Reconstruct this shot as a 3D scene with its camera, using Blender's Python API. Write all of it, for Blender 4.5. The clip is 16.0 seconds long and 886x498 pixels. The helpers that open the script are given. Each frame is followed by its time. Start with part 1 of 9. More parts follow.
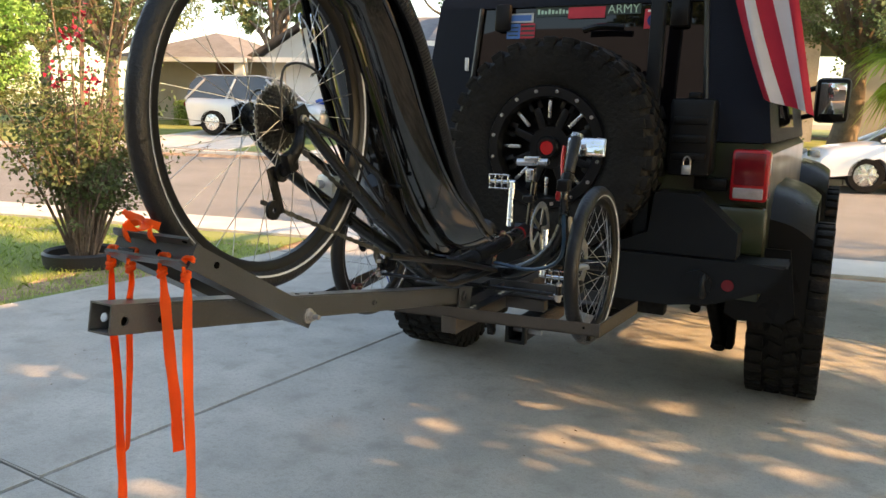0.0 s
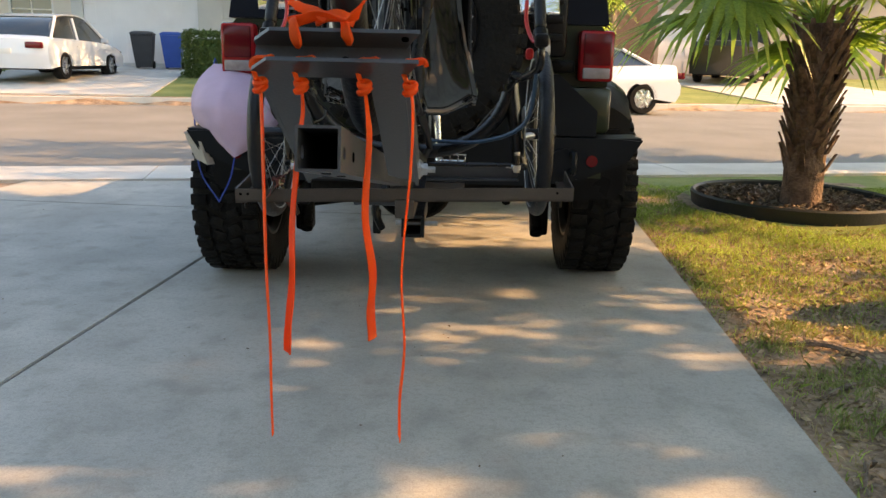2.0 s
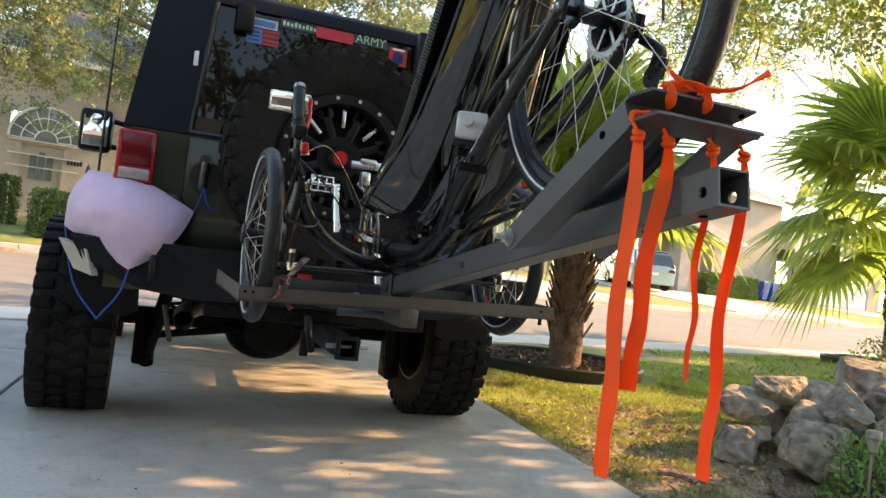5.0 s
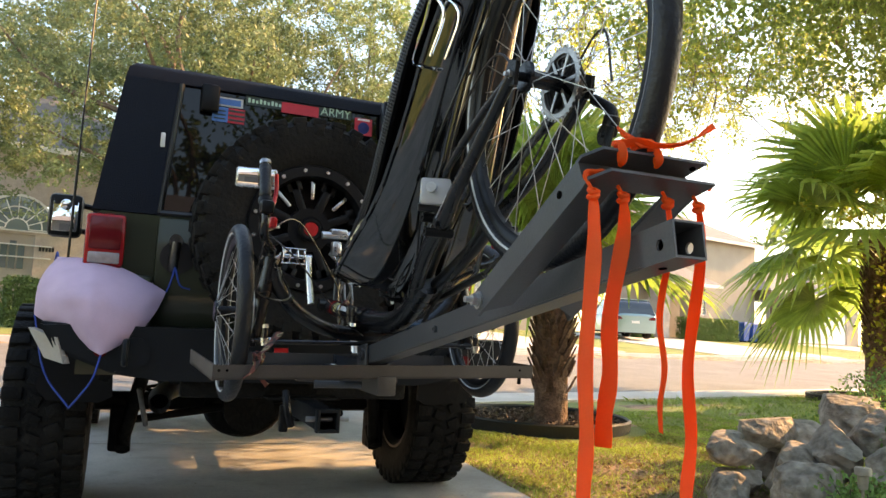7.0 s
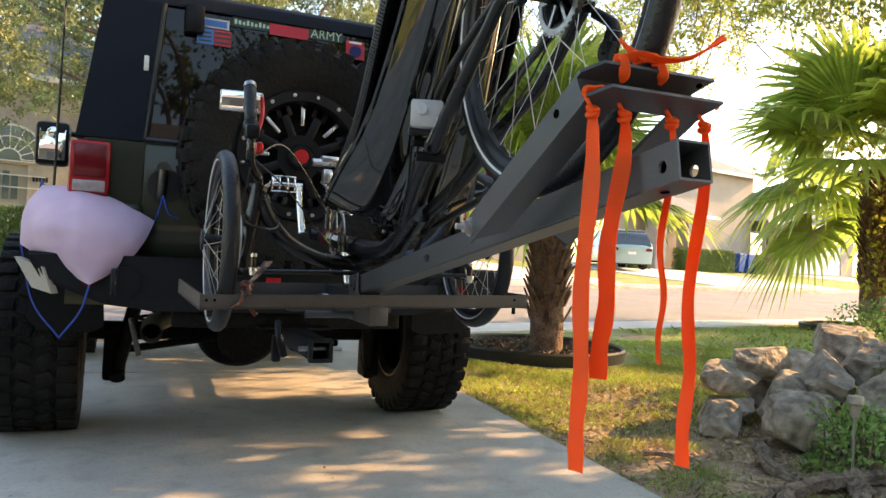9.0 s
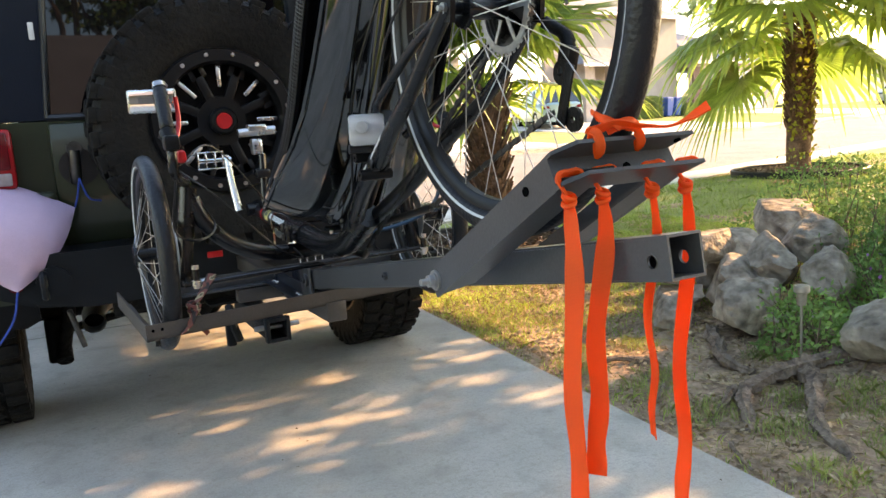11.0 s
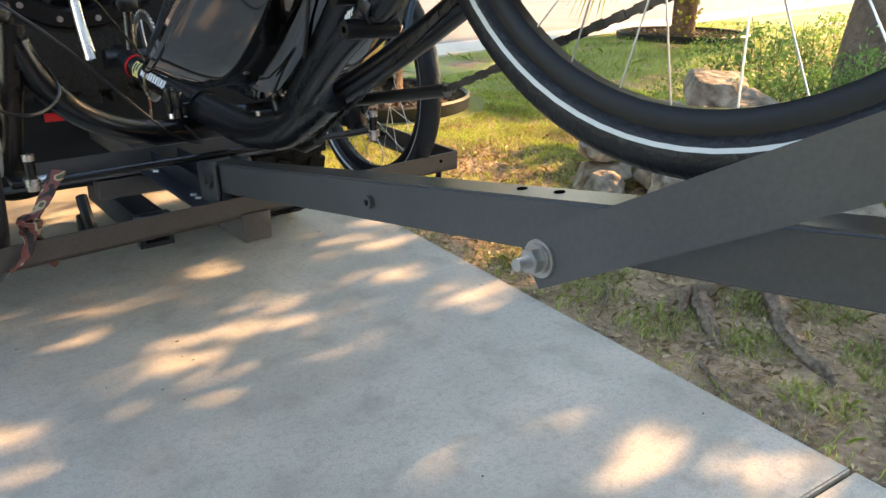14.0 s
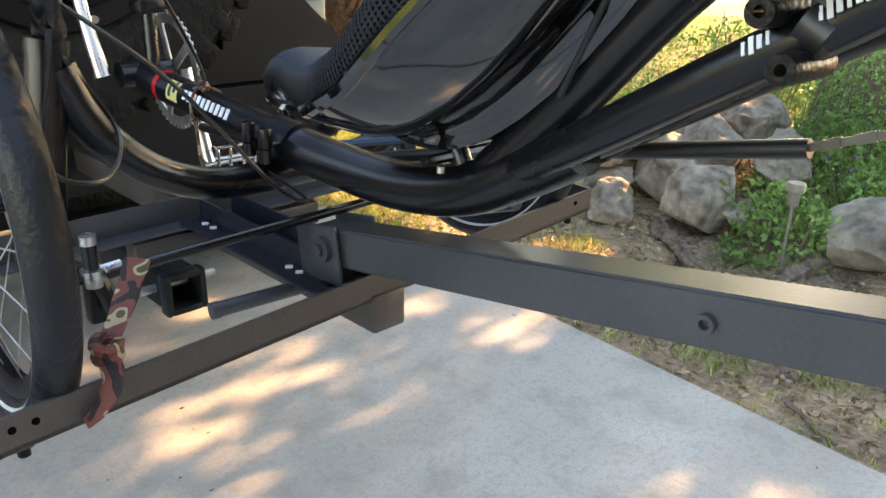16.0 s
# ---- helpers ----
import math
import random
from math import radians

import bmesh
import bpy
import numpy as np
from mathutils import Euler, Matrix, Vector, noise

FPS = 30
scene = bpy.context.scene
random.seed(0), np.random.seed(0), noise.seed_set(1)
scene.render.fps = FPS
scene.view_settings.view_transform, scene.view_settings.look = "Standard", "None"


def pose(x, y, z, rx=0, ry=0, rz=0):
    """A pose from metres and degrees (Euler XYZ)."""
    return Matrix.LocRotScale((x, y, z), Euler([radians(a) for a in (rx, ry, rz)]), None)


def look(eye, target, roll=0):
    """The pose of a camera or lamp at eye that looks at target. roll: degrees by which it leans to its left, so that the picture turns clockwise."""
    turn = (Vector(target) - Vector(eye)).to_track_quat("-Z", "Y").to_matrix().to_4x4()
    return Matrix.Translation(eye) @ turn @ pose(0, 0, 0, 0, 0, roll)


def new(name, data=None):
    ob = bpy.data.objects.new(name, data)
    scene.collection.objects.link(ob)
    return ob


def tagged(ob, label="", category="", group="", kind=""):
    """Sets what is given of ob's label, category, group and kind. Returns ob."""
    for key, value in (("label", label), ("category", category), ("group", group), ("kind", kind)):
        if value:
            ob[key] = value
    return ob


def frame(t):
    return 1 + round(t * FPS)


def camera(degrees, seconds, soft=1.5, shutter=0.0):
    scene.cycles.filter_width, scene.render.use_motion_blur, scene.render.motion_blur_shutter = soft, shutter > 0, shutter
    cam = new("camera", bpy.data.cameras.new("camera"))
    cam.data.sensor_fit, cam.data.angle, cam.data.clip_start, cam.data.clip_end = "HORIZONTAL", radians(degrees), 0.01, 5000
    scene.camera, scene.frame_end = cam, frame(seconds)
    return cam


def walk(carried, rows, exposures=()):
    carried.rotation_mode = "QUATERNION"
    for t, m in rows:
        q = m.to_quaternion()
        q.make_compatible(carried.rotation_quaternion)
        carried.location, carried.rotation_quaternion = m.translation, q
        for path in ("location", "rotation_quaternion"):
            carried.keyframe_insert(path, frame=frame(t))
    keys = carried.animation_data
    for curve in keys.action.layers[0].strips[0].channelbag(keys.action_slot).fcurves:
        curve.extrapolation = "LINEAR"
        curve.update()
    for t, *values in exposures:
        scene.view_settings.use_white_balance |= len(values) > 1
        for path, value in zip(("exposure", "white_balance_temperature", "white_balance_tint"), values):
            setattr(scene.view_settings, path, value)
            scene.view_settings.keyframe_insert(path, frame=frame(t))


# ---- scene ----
cam = camera(60.2, 16.0)
PATH = [
    (0, (1.061, -3.261, 1.322), (0.159, -1.51, 0.972), 1.6),
    (0.5, (0.881, -3.255, 1.217), (0.167, -1.409, 0.931), 0.8),
    (1, (0.666, -3.29, 1.113), (0.189, -1.367, 0.84), 1.9),
    (1.5, (0.406, -3.292, 1.065), (0.119, -1.35, 0.681), 1.8),
    (2, (0.173, -3.29, 1.075), (0.151, -1.347, 0.601), 1.3),
    (2.5, (-0.051, -3.325, 1.067), (0.279, -1.41, 0.592), 0.8),
    (3, (-0.223, -3.248, 1.023), (0.276, -1.376, 0.527), -0.6),
    (3.5, (-0.369, -3.134, 0.931), (0.308, -1.306, 0.483), 0.4),
    (4, (-0.553, -3.109, 0.792), (0.256, -1.301, 0.514), 3.9),
    (4.5, (-0.62, -3.172, 0.813), (0.156, -1.331, 0.724), 5.5),
    (5, (-0.652, -3.215, 0.847), (0.071, -1.351, 0.88), 6.6),
    (7.5, (-0.625, -3.23, 0.856), (0.141, -1.393, 1.055), 2.3),
    (8, (-0.606, -3.219, 0.843), (0.163, -1.376, 0.949), 2.7),
    (10.3, (-0.601, -3.132, 0.948), (0.23, -1.315, 0.867), -0.0),
    (10.5, (-0.594, -3.125, 1.001), (0.248, -1.317, 0.865), -1.1),
    (11, (-0.59, -3.058, 1.139), (0.319, -1.306, 0.816), -3.7),
    (11.5, (-0.547, -2.97, 1.142), (0.389, -1.263, 0.684), -2.9),
    (12, (-0.483, -2.868, 1.133), (0.469, -1.214, 0.536), -2.1),
    (12.5, (-0.466, -2.798, 1.145), (0.54, -1.191, 0.51), -1.3),
    (13, (-0.49, -2.678, 1.137), (0.617, -1.147, 0.479), -0.2),
    (13.5, (-0.494, -2.555, 1.132), (0.662, -1.073, 0.449), 0.1),
    (14, (-0.478, -2.423, 1.123), (0.672, -0.948, 0.412), 0.7),
    (14.5, (-0.455, -2.295, 1.129), (0.668, -0.811, 0.397), 1.5),
    (15, (-0.463, -2.171, 1.114), (0.678, -0.709, 0.364), 1.2),
    (15.5, (-0.506, -2.012, 1.117), (0.726, -0.628, 0.363), 0.6),
    (16, (-0.535, -1.907, 1.118), (0.775, -0.585, 0.385), 1.3),
]
# seconds, stops, kelvin, tint of the clip's picture
EXPOSURES = [(0.0, 1.85, 7850, 12), (2.0, 1.7, 7850, 11), (3.5, 1.75, 7850, 11), (5.0, 2.0, 7650, 12), (8.0, 1.9, 7680, 12), (11.0, 2.33, 7400, 14), (12.5, 2.29, 7600, 14), (13.5, 2.26, 7500, 14), (14.0, 2.37, 7450, 13), (16.0, 2.76, 7500, 16)]
walk(cam, [(t, look(eye, target, roll)) for t, eye, target, roll in PATH], EXPOSURES)

# late-day sun from the street side, hazy sky
SUN_EL, SUN_AZ = radians(28), radians(86)
TO_SUN = Vector((math.cos(SUN_EL) * math.sin(SUN_AZ), math.cos(SUN_EL) * math.cos(SUN_AZ), math.sin(SUN_EL)))
world = bpy.data.worlds.new("sky")
scene.world = world
world.use_nodes = True
wn = world.node_tree
sky = wn.nodes.new("ShaderNodeTexSky")
sky.sky_type = 'NISHITA'
sky.sun_disc = False
sky.sun_elevation, sky.sun_rotation = SUN_EL, SUN_AZ
sky.dust_density, sky.air_density = 1.0, 1.2
wn.links.new(sky.outputs[0], wn.nodes["Background"].inputs[0])
wn.nodes["Background"].inputs[1].default_value = 0.15
sun = new("sun", bpy.data.lights.new("sun", 'SUN'))
sun.data.energy, sun.data.angle, sun.data.color = 3.8, radians(0.36), (1.0, 0.61, 0.31)
sun.matrix_world = look(TO_SUN * 60, (0, 0, 0))

# ---- mesh helpers ----


def thing(name, at, label, category, group="", kind=""):
    ob = new(name)
    ob.location = at
    ob.empty_display_size = 0.1
    return tagged(ob, label, category, group, kind)


def base_of(ob):
    while ob.parent:
        ob = ob.parent
    return ob.location


def part(name, bm, material, parent=None, label="", smooth=True):
    me = bpy.data.meshes.new(name)
    bm.normal_update()
    bm.to_mesh(me)
    bm.free()
    for m in (material if isinstance(material, (list, tuple)) else [material]):
        me.materials.append(m)
    if smooth:
        me.polygons.foreach_set("use_smooth", [True] * len(me.polygons))
        me.set_sharp_from_angle(angle=radians(38))
    ob = new(name, me)
    if parent:
        ob.parent = parent
        me.transform(Matrix.Translation(-base_of(parent)))
    if label:
        tagged(ob, label)
    return ob


def solo(name, bm, material, label, category, group="", kind="", smooth=True, at=None):
    ob = part(name, bm, material, None, "", smooth)
    if at is not None:
        ob.data.transform(Matrix.Translation(-Vector(at)))
        ob.location = at
    return tagged(ob, label, category, group, kind)


def bm_new():
    return bmesh.new()


def box(bm, c, s, m=None, bevel=0.0, mat=0):
    """A box of size s at c, turned by the matrix m, with bevelled edges."""
    r = bmesh.ops.create_cube(bm, size=1.0)
    vs = r["verts"]
    if bevel:
        for v in vs:
            v.co = Vector(v.co[i] * s[i] for i in range(3))
        es = list({e for v in vs for e in v.link_edges})
        out = bmesh.ops.bevel(bm, geom=es, offset=min(bevel, min(s) * 0.45), segments=2, affect='EDGES', profile=0.5)
        vs = list({v for f in out["faces"] for v in f.verts} | {v for v in vs if v.is_valid})
    else:
        for v in vs:
            v.co = Vector(v.co[i] * s[i] for i in range(3))
    t = Matrix.Translation(c) @ (m.to_4x4() if m else Matrix())
    for v in vs:
        v.co = t @ v.co
    if mat:
        for f in {f for v in vs for f in v.link_faces}:
            f.material_index = mat
    return vs


def rx(a):
    return Matrix.Rotation(radians(a), 4, 'X')


def ry(a):
    return Matrix.Rotation(radians(a), 4, 'Y')


def rz(a):
    return Matrix.Rotation(radians(a), 4, 'Z')


def smooth_line(pts, n=6):
    """Catmull-Rom points through pts."""
    p = [Vector(q) for q in pts]
    p = [p[0] * 2 - p[1]] + p + [p[-1] * 2 - p[-2]]
    out = []
    for i in range(1, len(p) - 2):
        for k in range(n):
            t = k / n
            a, b, c, d = p[i - 1:i + 3]
            out.append(0.5 * (2 * b + (c - a) * t + (2 * a - 5 * b + 4 * c - d) * t * t + (3 * b - a - 3 * c + d) * t ** 3))
    out.append(p[-2].copy())
    return out


def sweep(bm, pts, r, seg=8, closed=False, caps=True, flat=1.0, up=None):
    """A tube along pts; r is a radius or a list; flat squeezes it into a strap."""
    pts = [Vector(q) for q in pts]
    n = len(pts)
    tang = []
    for i in range(n):
        a, b = (pts[i - 1], pts[(i + 1) % n]) if closed else (pts[max(0, i - 1)], pts[min(n - 1, i + 1)])
        d = b - a
        tang.append(d.normalized() if d.length > 1e-9 else Vector((0, 0, 1)))
    nrm = Vector(up) if up else tang[0].orthogonal()
    rings = []
    for i in range(n):
        nrm = (nrm - tang[i] * nrm.dot(tang[i]))
        nrm = nrm.normalized() if nrm.length > 1e-6 else tang[i].orthogonal().normalized()
        side = tang[i].cross(nrm)
        rr = r[i] if isinstance(r, (list, tuple)) else r
        rings.append([bm.verts.new(pts[i] + nrm * math.cos(2 * math.pi * k / seg) * rr + side * math.sin(2 * math.pi * k / seg) * rr * flat) for k in range(seg)])
    m = n if closed else n - 1
    for i in range(m):
        a, b = rings[i], rings[(i + 1) % n]
        for k in range(seg):
            bm.faces.new((a[k], a[(k + 1) % seg], b[(k + 1) % seg], b[k]))
    if caps and not closed:
        bm.faces.new(rings[0][::-1])
        bm.faces.new(rings[-1])
    return rings


def rod(bm, a, b, r, seg=10):
    sweep(bm, [a, b], r, seg)


def lathe(bm, profile, frame_m, seg=32, closed=True):
    """Turns (radius, height) points about z of frame_m; closed joins the profile's ends."""
    rings = []
    for r, h in profile:
        rings.append([bm.verts.new(frame_m @ Vector((r * math.cos(2 * math.pi * k / seg), r * math.sin(2 * math.pi * k / seg), h))) for k in range(seg)])
    n = len(profile)
    for i in range(n if closed else n - 1):
        a, b = rings[i], rings[(i + 1) % n]
        for k in range(seg):
            try:
                bm.faces.new((a[k], a[(k + 1) % seg], b[(k + 1) % seg], b[k]))
            except ValueError:
                pass
    return rings


def prism(bm, poly, m, depth):
    """Extrudes a flat polygon (list of 2D points, in the xy plane of m) by depth along z of m."""
    a = [bm.verts.new(m @ Vector((p[0], p[1], 0))) for p in poly]
    b = [bm.verts.new(m @ Vector((p[0], p[1], depth))) for p in poly]
    bm.faces.new(a[::-1])
    bm.faces.new(b)
    for i in range(len(poly)):
        j = (i + 1) % len(poly)
        bm.faces.new((a[i], a[j], b[j], b[i]))


def sheet(bm, rows, thick=0.0):
    """A grid of points as a surface, thickened along its normals."""
    rows = [[Vector(p) for p in row] for row in rows]
    ni, nk = len(rows), len(rows[0])
    g = [[bm.verts.new(p) for p in row] for row in rows]
    for i in range(ni - 1):
        for k in range(nk - 1):
            bm.faces.new((g[i][k], g[i][k + 1], g[i + 1][k + 1], g[i + 1][k]))
    if thick:
        back = []
        for i in range(ni):
            row = []
            for k in range(nk):
                du = rows[i][min(nk - 1, k + 1)] - rows[i][max(0, k - 1)]
                dv = rows[min(ni - 1, i + 1)][k] - rows[max(0, i - 1)][k]
                nrm = du.cross(dv)
                row.append(bm.verts.new(rows[i][k] - (nrm.normalized() if nrm.length > 1e-9 else Vector((0, 0, 1))) * thick))
            back.append(row)
        for i in range(ni - 1):
            for k in range(nk - 1):
                bm.faces.new((back[i][k], back[i + 1][k], back[i + 1][k + 1], back[i][k + 1]))
        rim = [(0, k) for k in range(nk)] + [(i, nk - 1) for i in range(1, ni)] + [(ni - 1, k) for k in range(nk - 2, -1, -1)] + [(i, 0) for i in range(ni - 2, 0, -1)]
        for (a, b), (c, d) in zip(rim, rim[1:] + rim[:1]):
            bm.faces.new((g[a][b], back[a][b], back[c][d], g[c][d]))
        bmesh.ops.recalc_face_normals(bm, faces=list(bm.faces))
    return g


# axis frames: z of the frame along x, for wheels
AXLE = Matrix(((0, 0, 1, 0), (1, 0, 0, 0), (0, 1, 0, 0), (0, 0, 0, 1)))


def axle_at(c, tilt=None):
    m = Matrix.Translation(c) @ (tilt if tilt else Matrix()) @ AXLE
    return m


# ---- materials ----


def mat(name, base, rough=0.6, metal=0.0, vary=0.15, scale=8.0, bump=0.0, bscale=60.0, tint=None, spread=0.0, coat=0.0, rand=0.0, trans=0.0, spec=0.5):
    """Principled surface with stains at one scale and grain at another."""
    m = bpy.data.materials.new(name)
    m.use_nodes = True
    nt = m.node_tree
    b = nt.nodes["Principled BSDF"]
    b.inputs["Roughness"].default_value = rough
    b.inputs["Metallic"].default_value = metal
    b.inputs["Coat Weight"].default_value = coat
    b.inputs["Coat Roughness"].default_value = 0.05
    b.inputs["Specular IOR Level"].default_value = spec
    tc = nt.nodes.new("ShaderNodeTexCoord")
    n1 = nt.nodes.new("ShaderNodeTexNoise")
    n1.inputs["Scale"].default_value, n1.inputs["Detail"].default_value = scale, 5
    n2 = nt.nodes.new("ShaderNodeTexNoise")
    n2.inputs["Scale"].default_value, n2.inputs["Detail"].default_value = bscale, 3
    nt.links.new(tc.outputs["Object"], n1.inputs["Vector"])
    nt.links.new(tc.outputs["Object"], n2.inputs["Vector"])
    ramp = nt.nodes.new("ShaderNodeValToRGB")
    dark = [c * (1 - vary) for c in base]
    light = [min(1, c * (1 + vary)) for c in (tint or base)]
    ramp.color_ramp.elements[0].position, ramp.color_ramp.elements[1].position = 0.32, 0.7
    ramp.color_ramp.elements[0].color, ramp.color_ramp.elements[1].color = (*dark, 1), (*light, 1)
    mixn = nt.nodes.new("ShaderNodeMath")
    mixn.operation = 'MULTIPLY_ADD'
    mixn.inputs[1].default_value = 0.35
    nt.links.new(n2.outputs[0], mixn.inputs[0])
    sc = nt.nodes.new("ShaderNodeMath")
    sc.operation = 'MULTIPLY'
    sc.inputs[1].default_value = 0.65
    nt.links.new(n1.outputs[0], sc.inputs[0])
    nt.links.new(sc.outputs[0], mixn.inputs[2])
    nt.links.new(mixn.outputs[0], ramp.inputs[0])
    colour = ramp.outputs[0]
    if rand:
        oi = nt.nodes.new("ShaderNodeObjectInfo")
        ge = nt.nodes.new("ShaderNodeNewGeometry")
        ad = nt.nodes.new("ShaderNodeMath")
        ad.operation = 'ADD'
        nt.links.new(oi.outputs["Random"], ad.inputs[0])
        nt.links.new(ge.outputs["Random Per Island"], ad.inputs[1])
        mr = nt.nodes.new("ShaderNodeMapRange")
        mr.inputs["From Max"].default_value = 2.0
        mr.inputs["To Min"].default_value, mr.inputs["To Max"].default_value = 1 - rand, 1 + rand
        nt.links.new(ad.outputs[0], mr.inputs[0])
        hs = nt.nodes.new("ShaderNodeHueSaturation")
        nt.links.new(mr.outputs[0], hs.inputs["Value"])
        nt.links.new(colour, hs.inputs["Color"])
        colour = hs.outputs[0]
    nt.links.new(colour, b.inputs["Base Color"])
    if spread:
        mr = nt.nodes.new("ShaderNodeMapRange")
        mr.inputs["To Min"].default_value, mr.inputs["To Max"].default_value = max(0.02, rough - spread), min(1, rough + spread)
        nt.links.new(n1.outputs[0], mr.inputs[0])
        nt.links.new(mr.outputs[0], b.inputs["Roughness"])
    if bump:
        bp = nt.nodes.new("ShaderNodeBump")
        bp.inputs["Strength"].default_value = bump
        bp.inputs["Distance"].default_value = 0.02
        nt.links.new(n2.outputs[0], bp.inputs["Height"])
        nt.links.new(bp.outputs[0], b.inputs["Normal"])
    if trans:
        tr = nt.nodes.new("ShaderNodeBsdfTranslucent")
        nt.links.new(colour, tr.inputs[0])
        mx = nt.nodes.new("ShaderNodeMixShader")
        mx.inputs[0].default_value = trans
        nt.links.new(b.outputs[0], mx.inputs[1])
        nt.links.new(tr.outputs[0], mx.inputs[2])
        nt.links.new(mx.outputs[0], nt.nodes["Material Output"].inputs[0])
    return m


def glass(name, colour=(1, 1, 1), rough=0.02, opaque=0.0):
    m = bpy.data.materials.new(name)
    m.use_nodes = True
    b = m.node_tree.nodes["Principled BSDF"]
    b.inputs["Base Color"].default_value = (*colour, 1)
    b.inputs["Roughness"].default_value = rough
    b.inputs["Transmission Weight"].default_value = 1 - opaque
    b.inputs["IOR"].default_value = 1.45
    return m


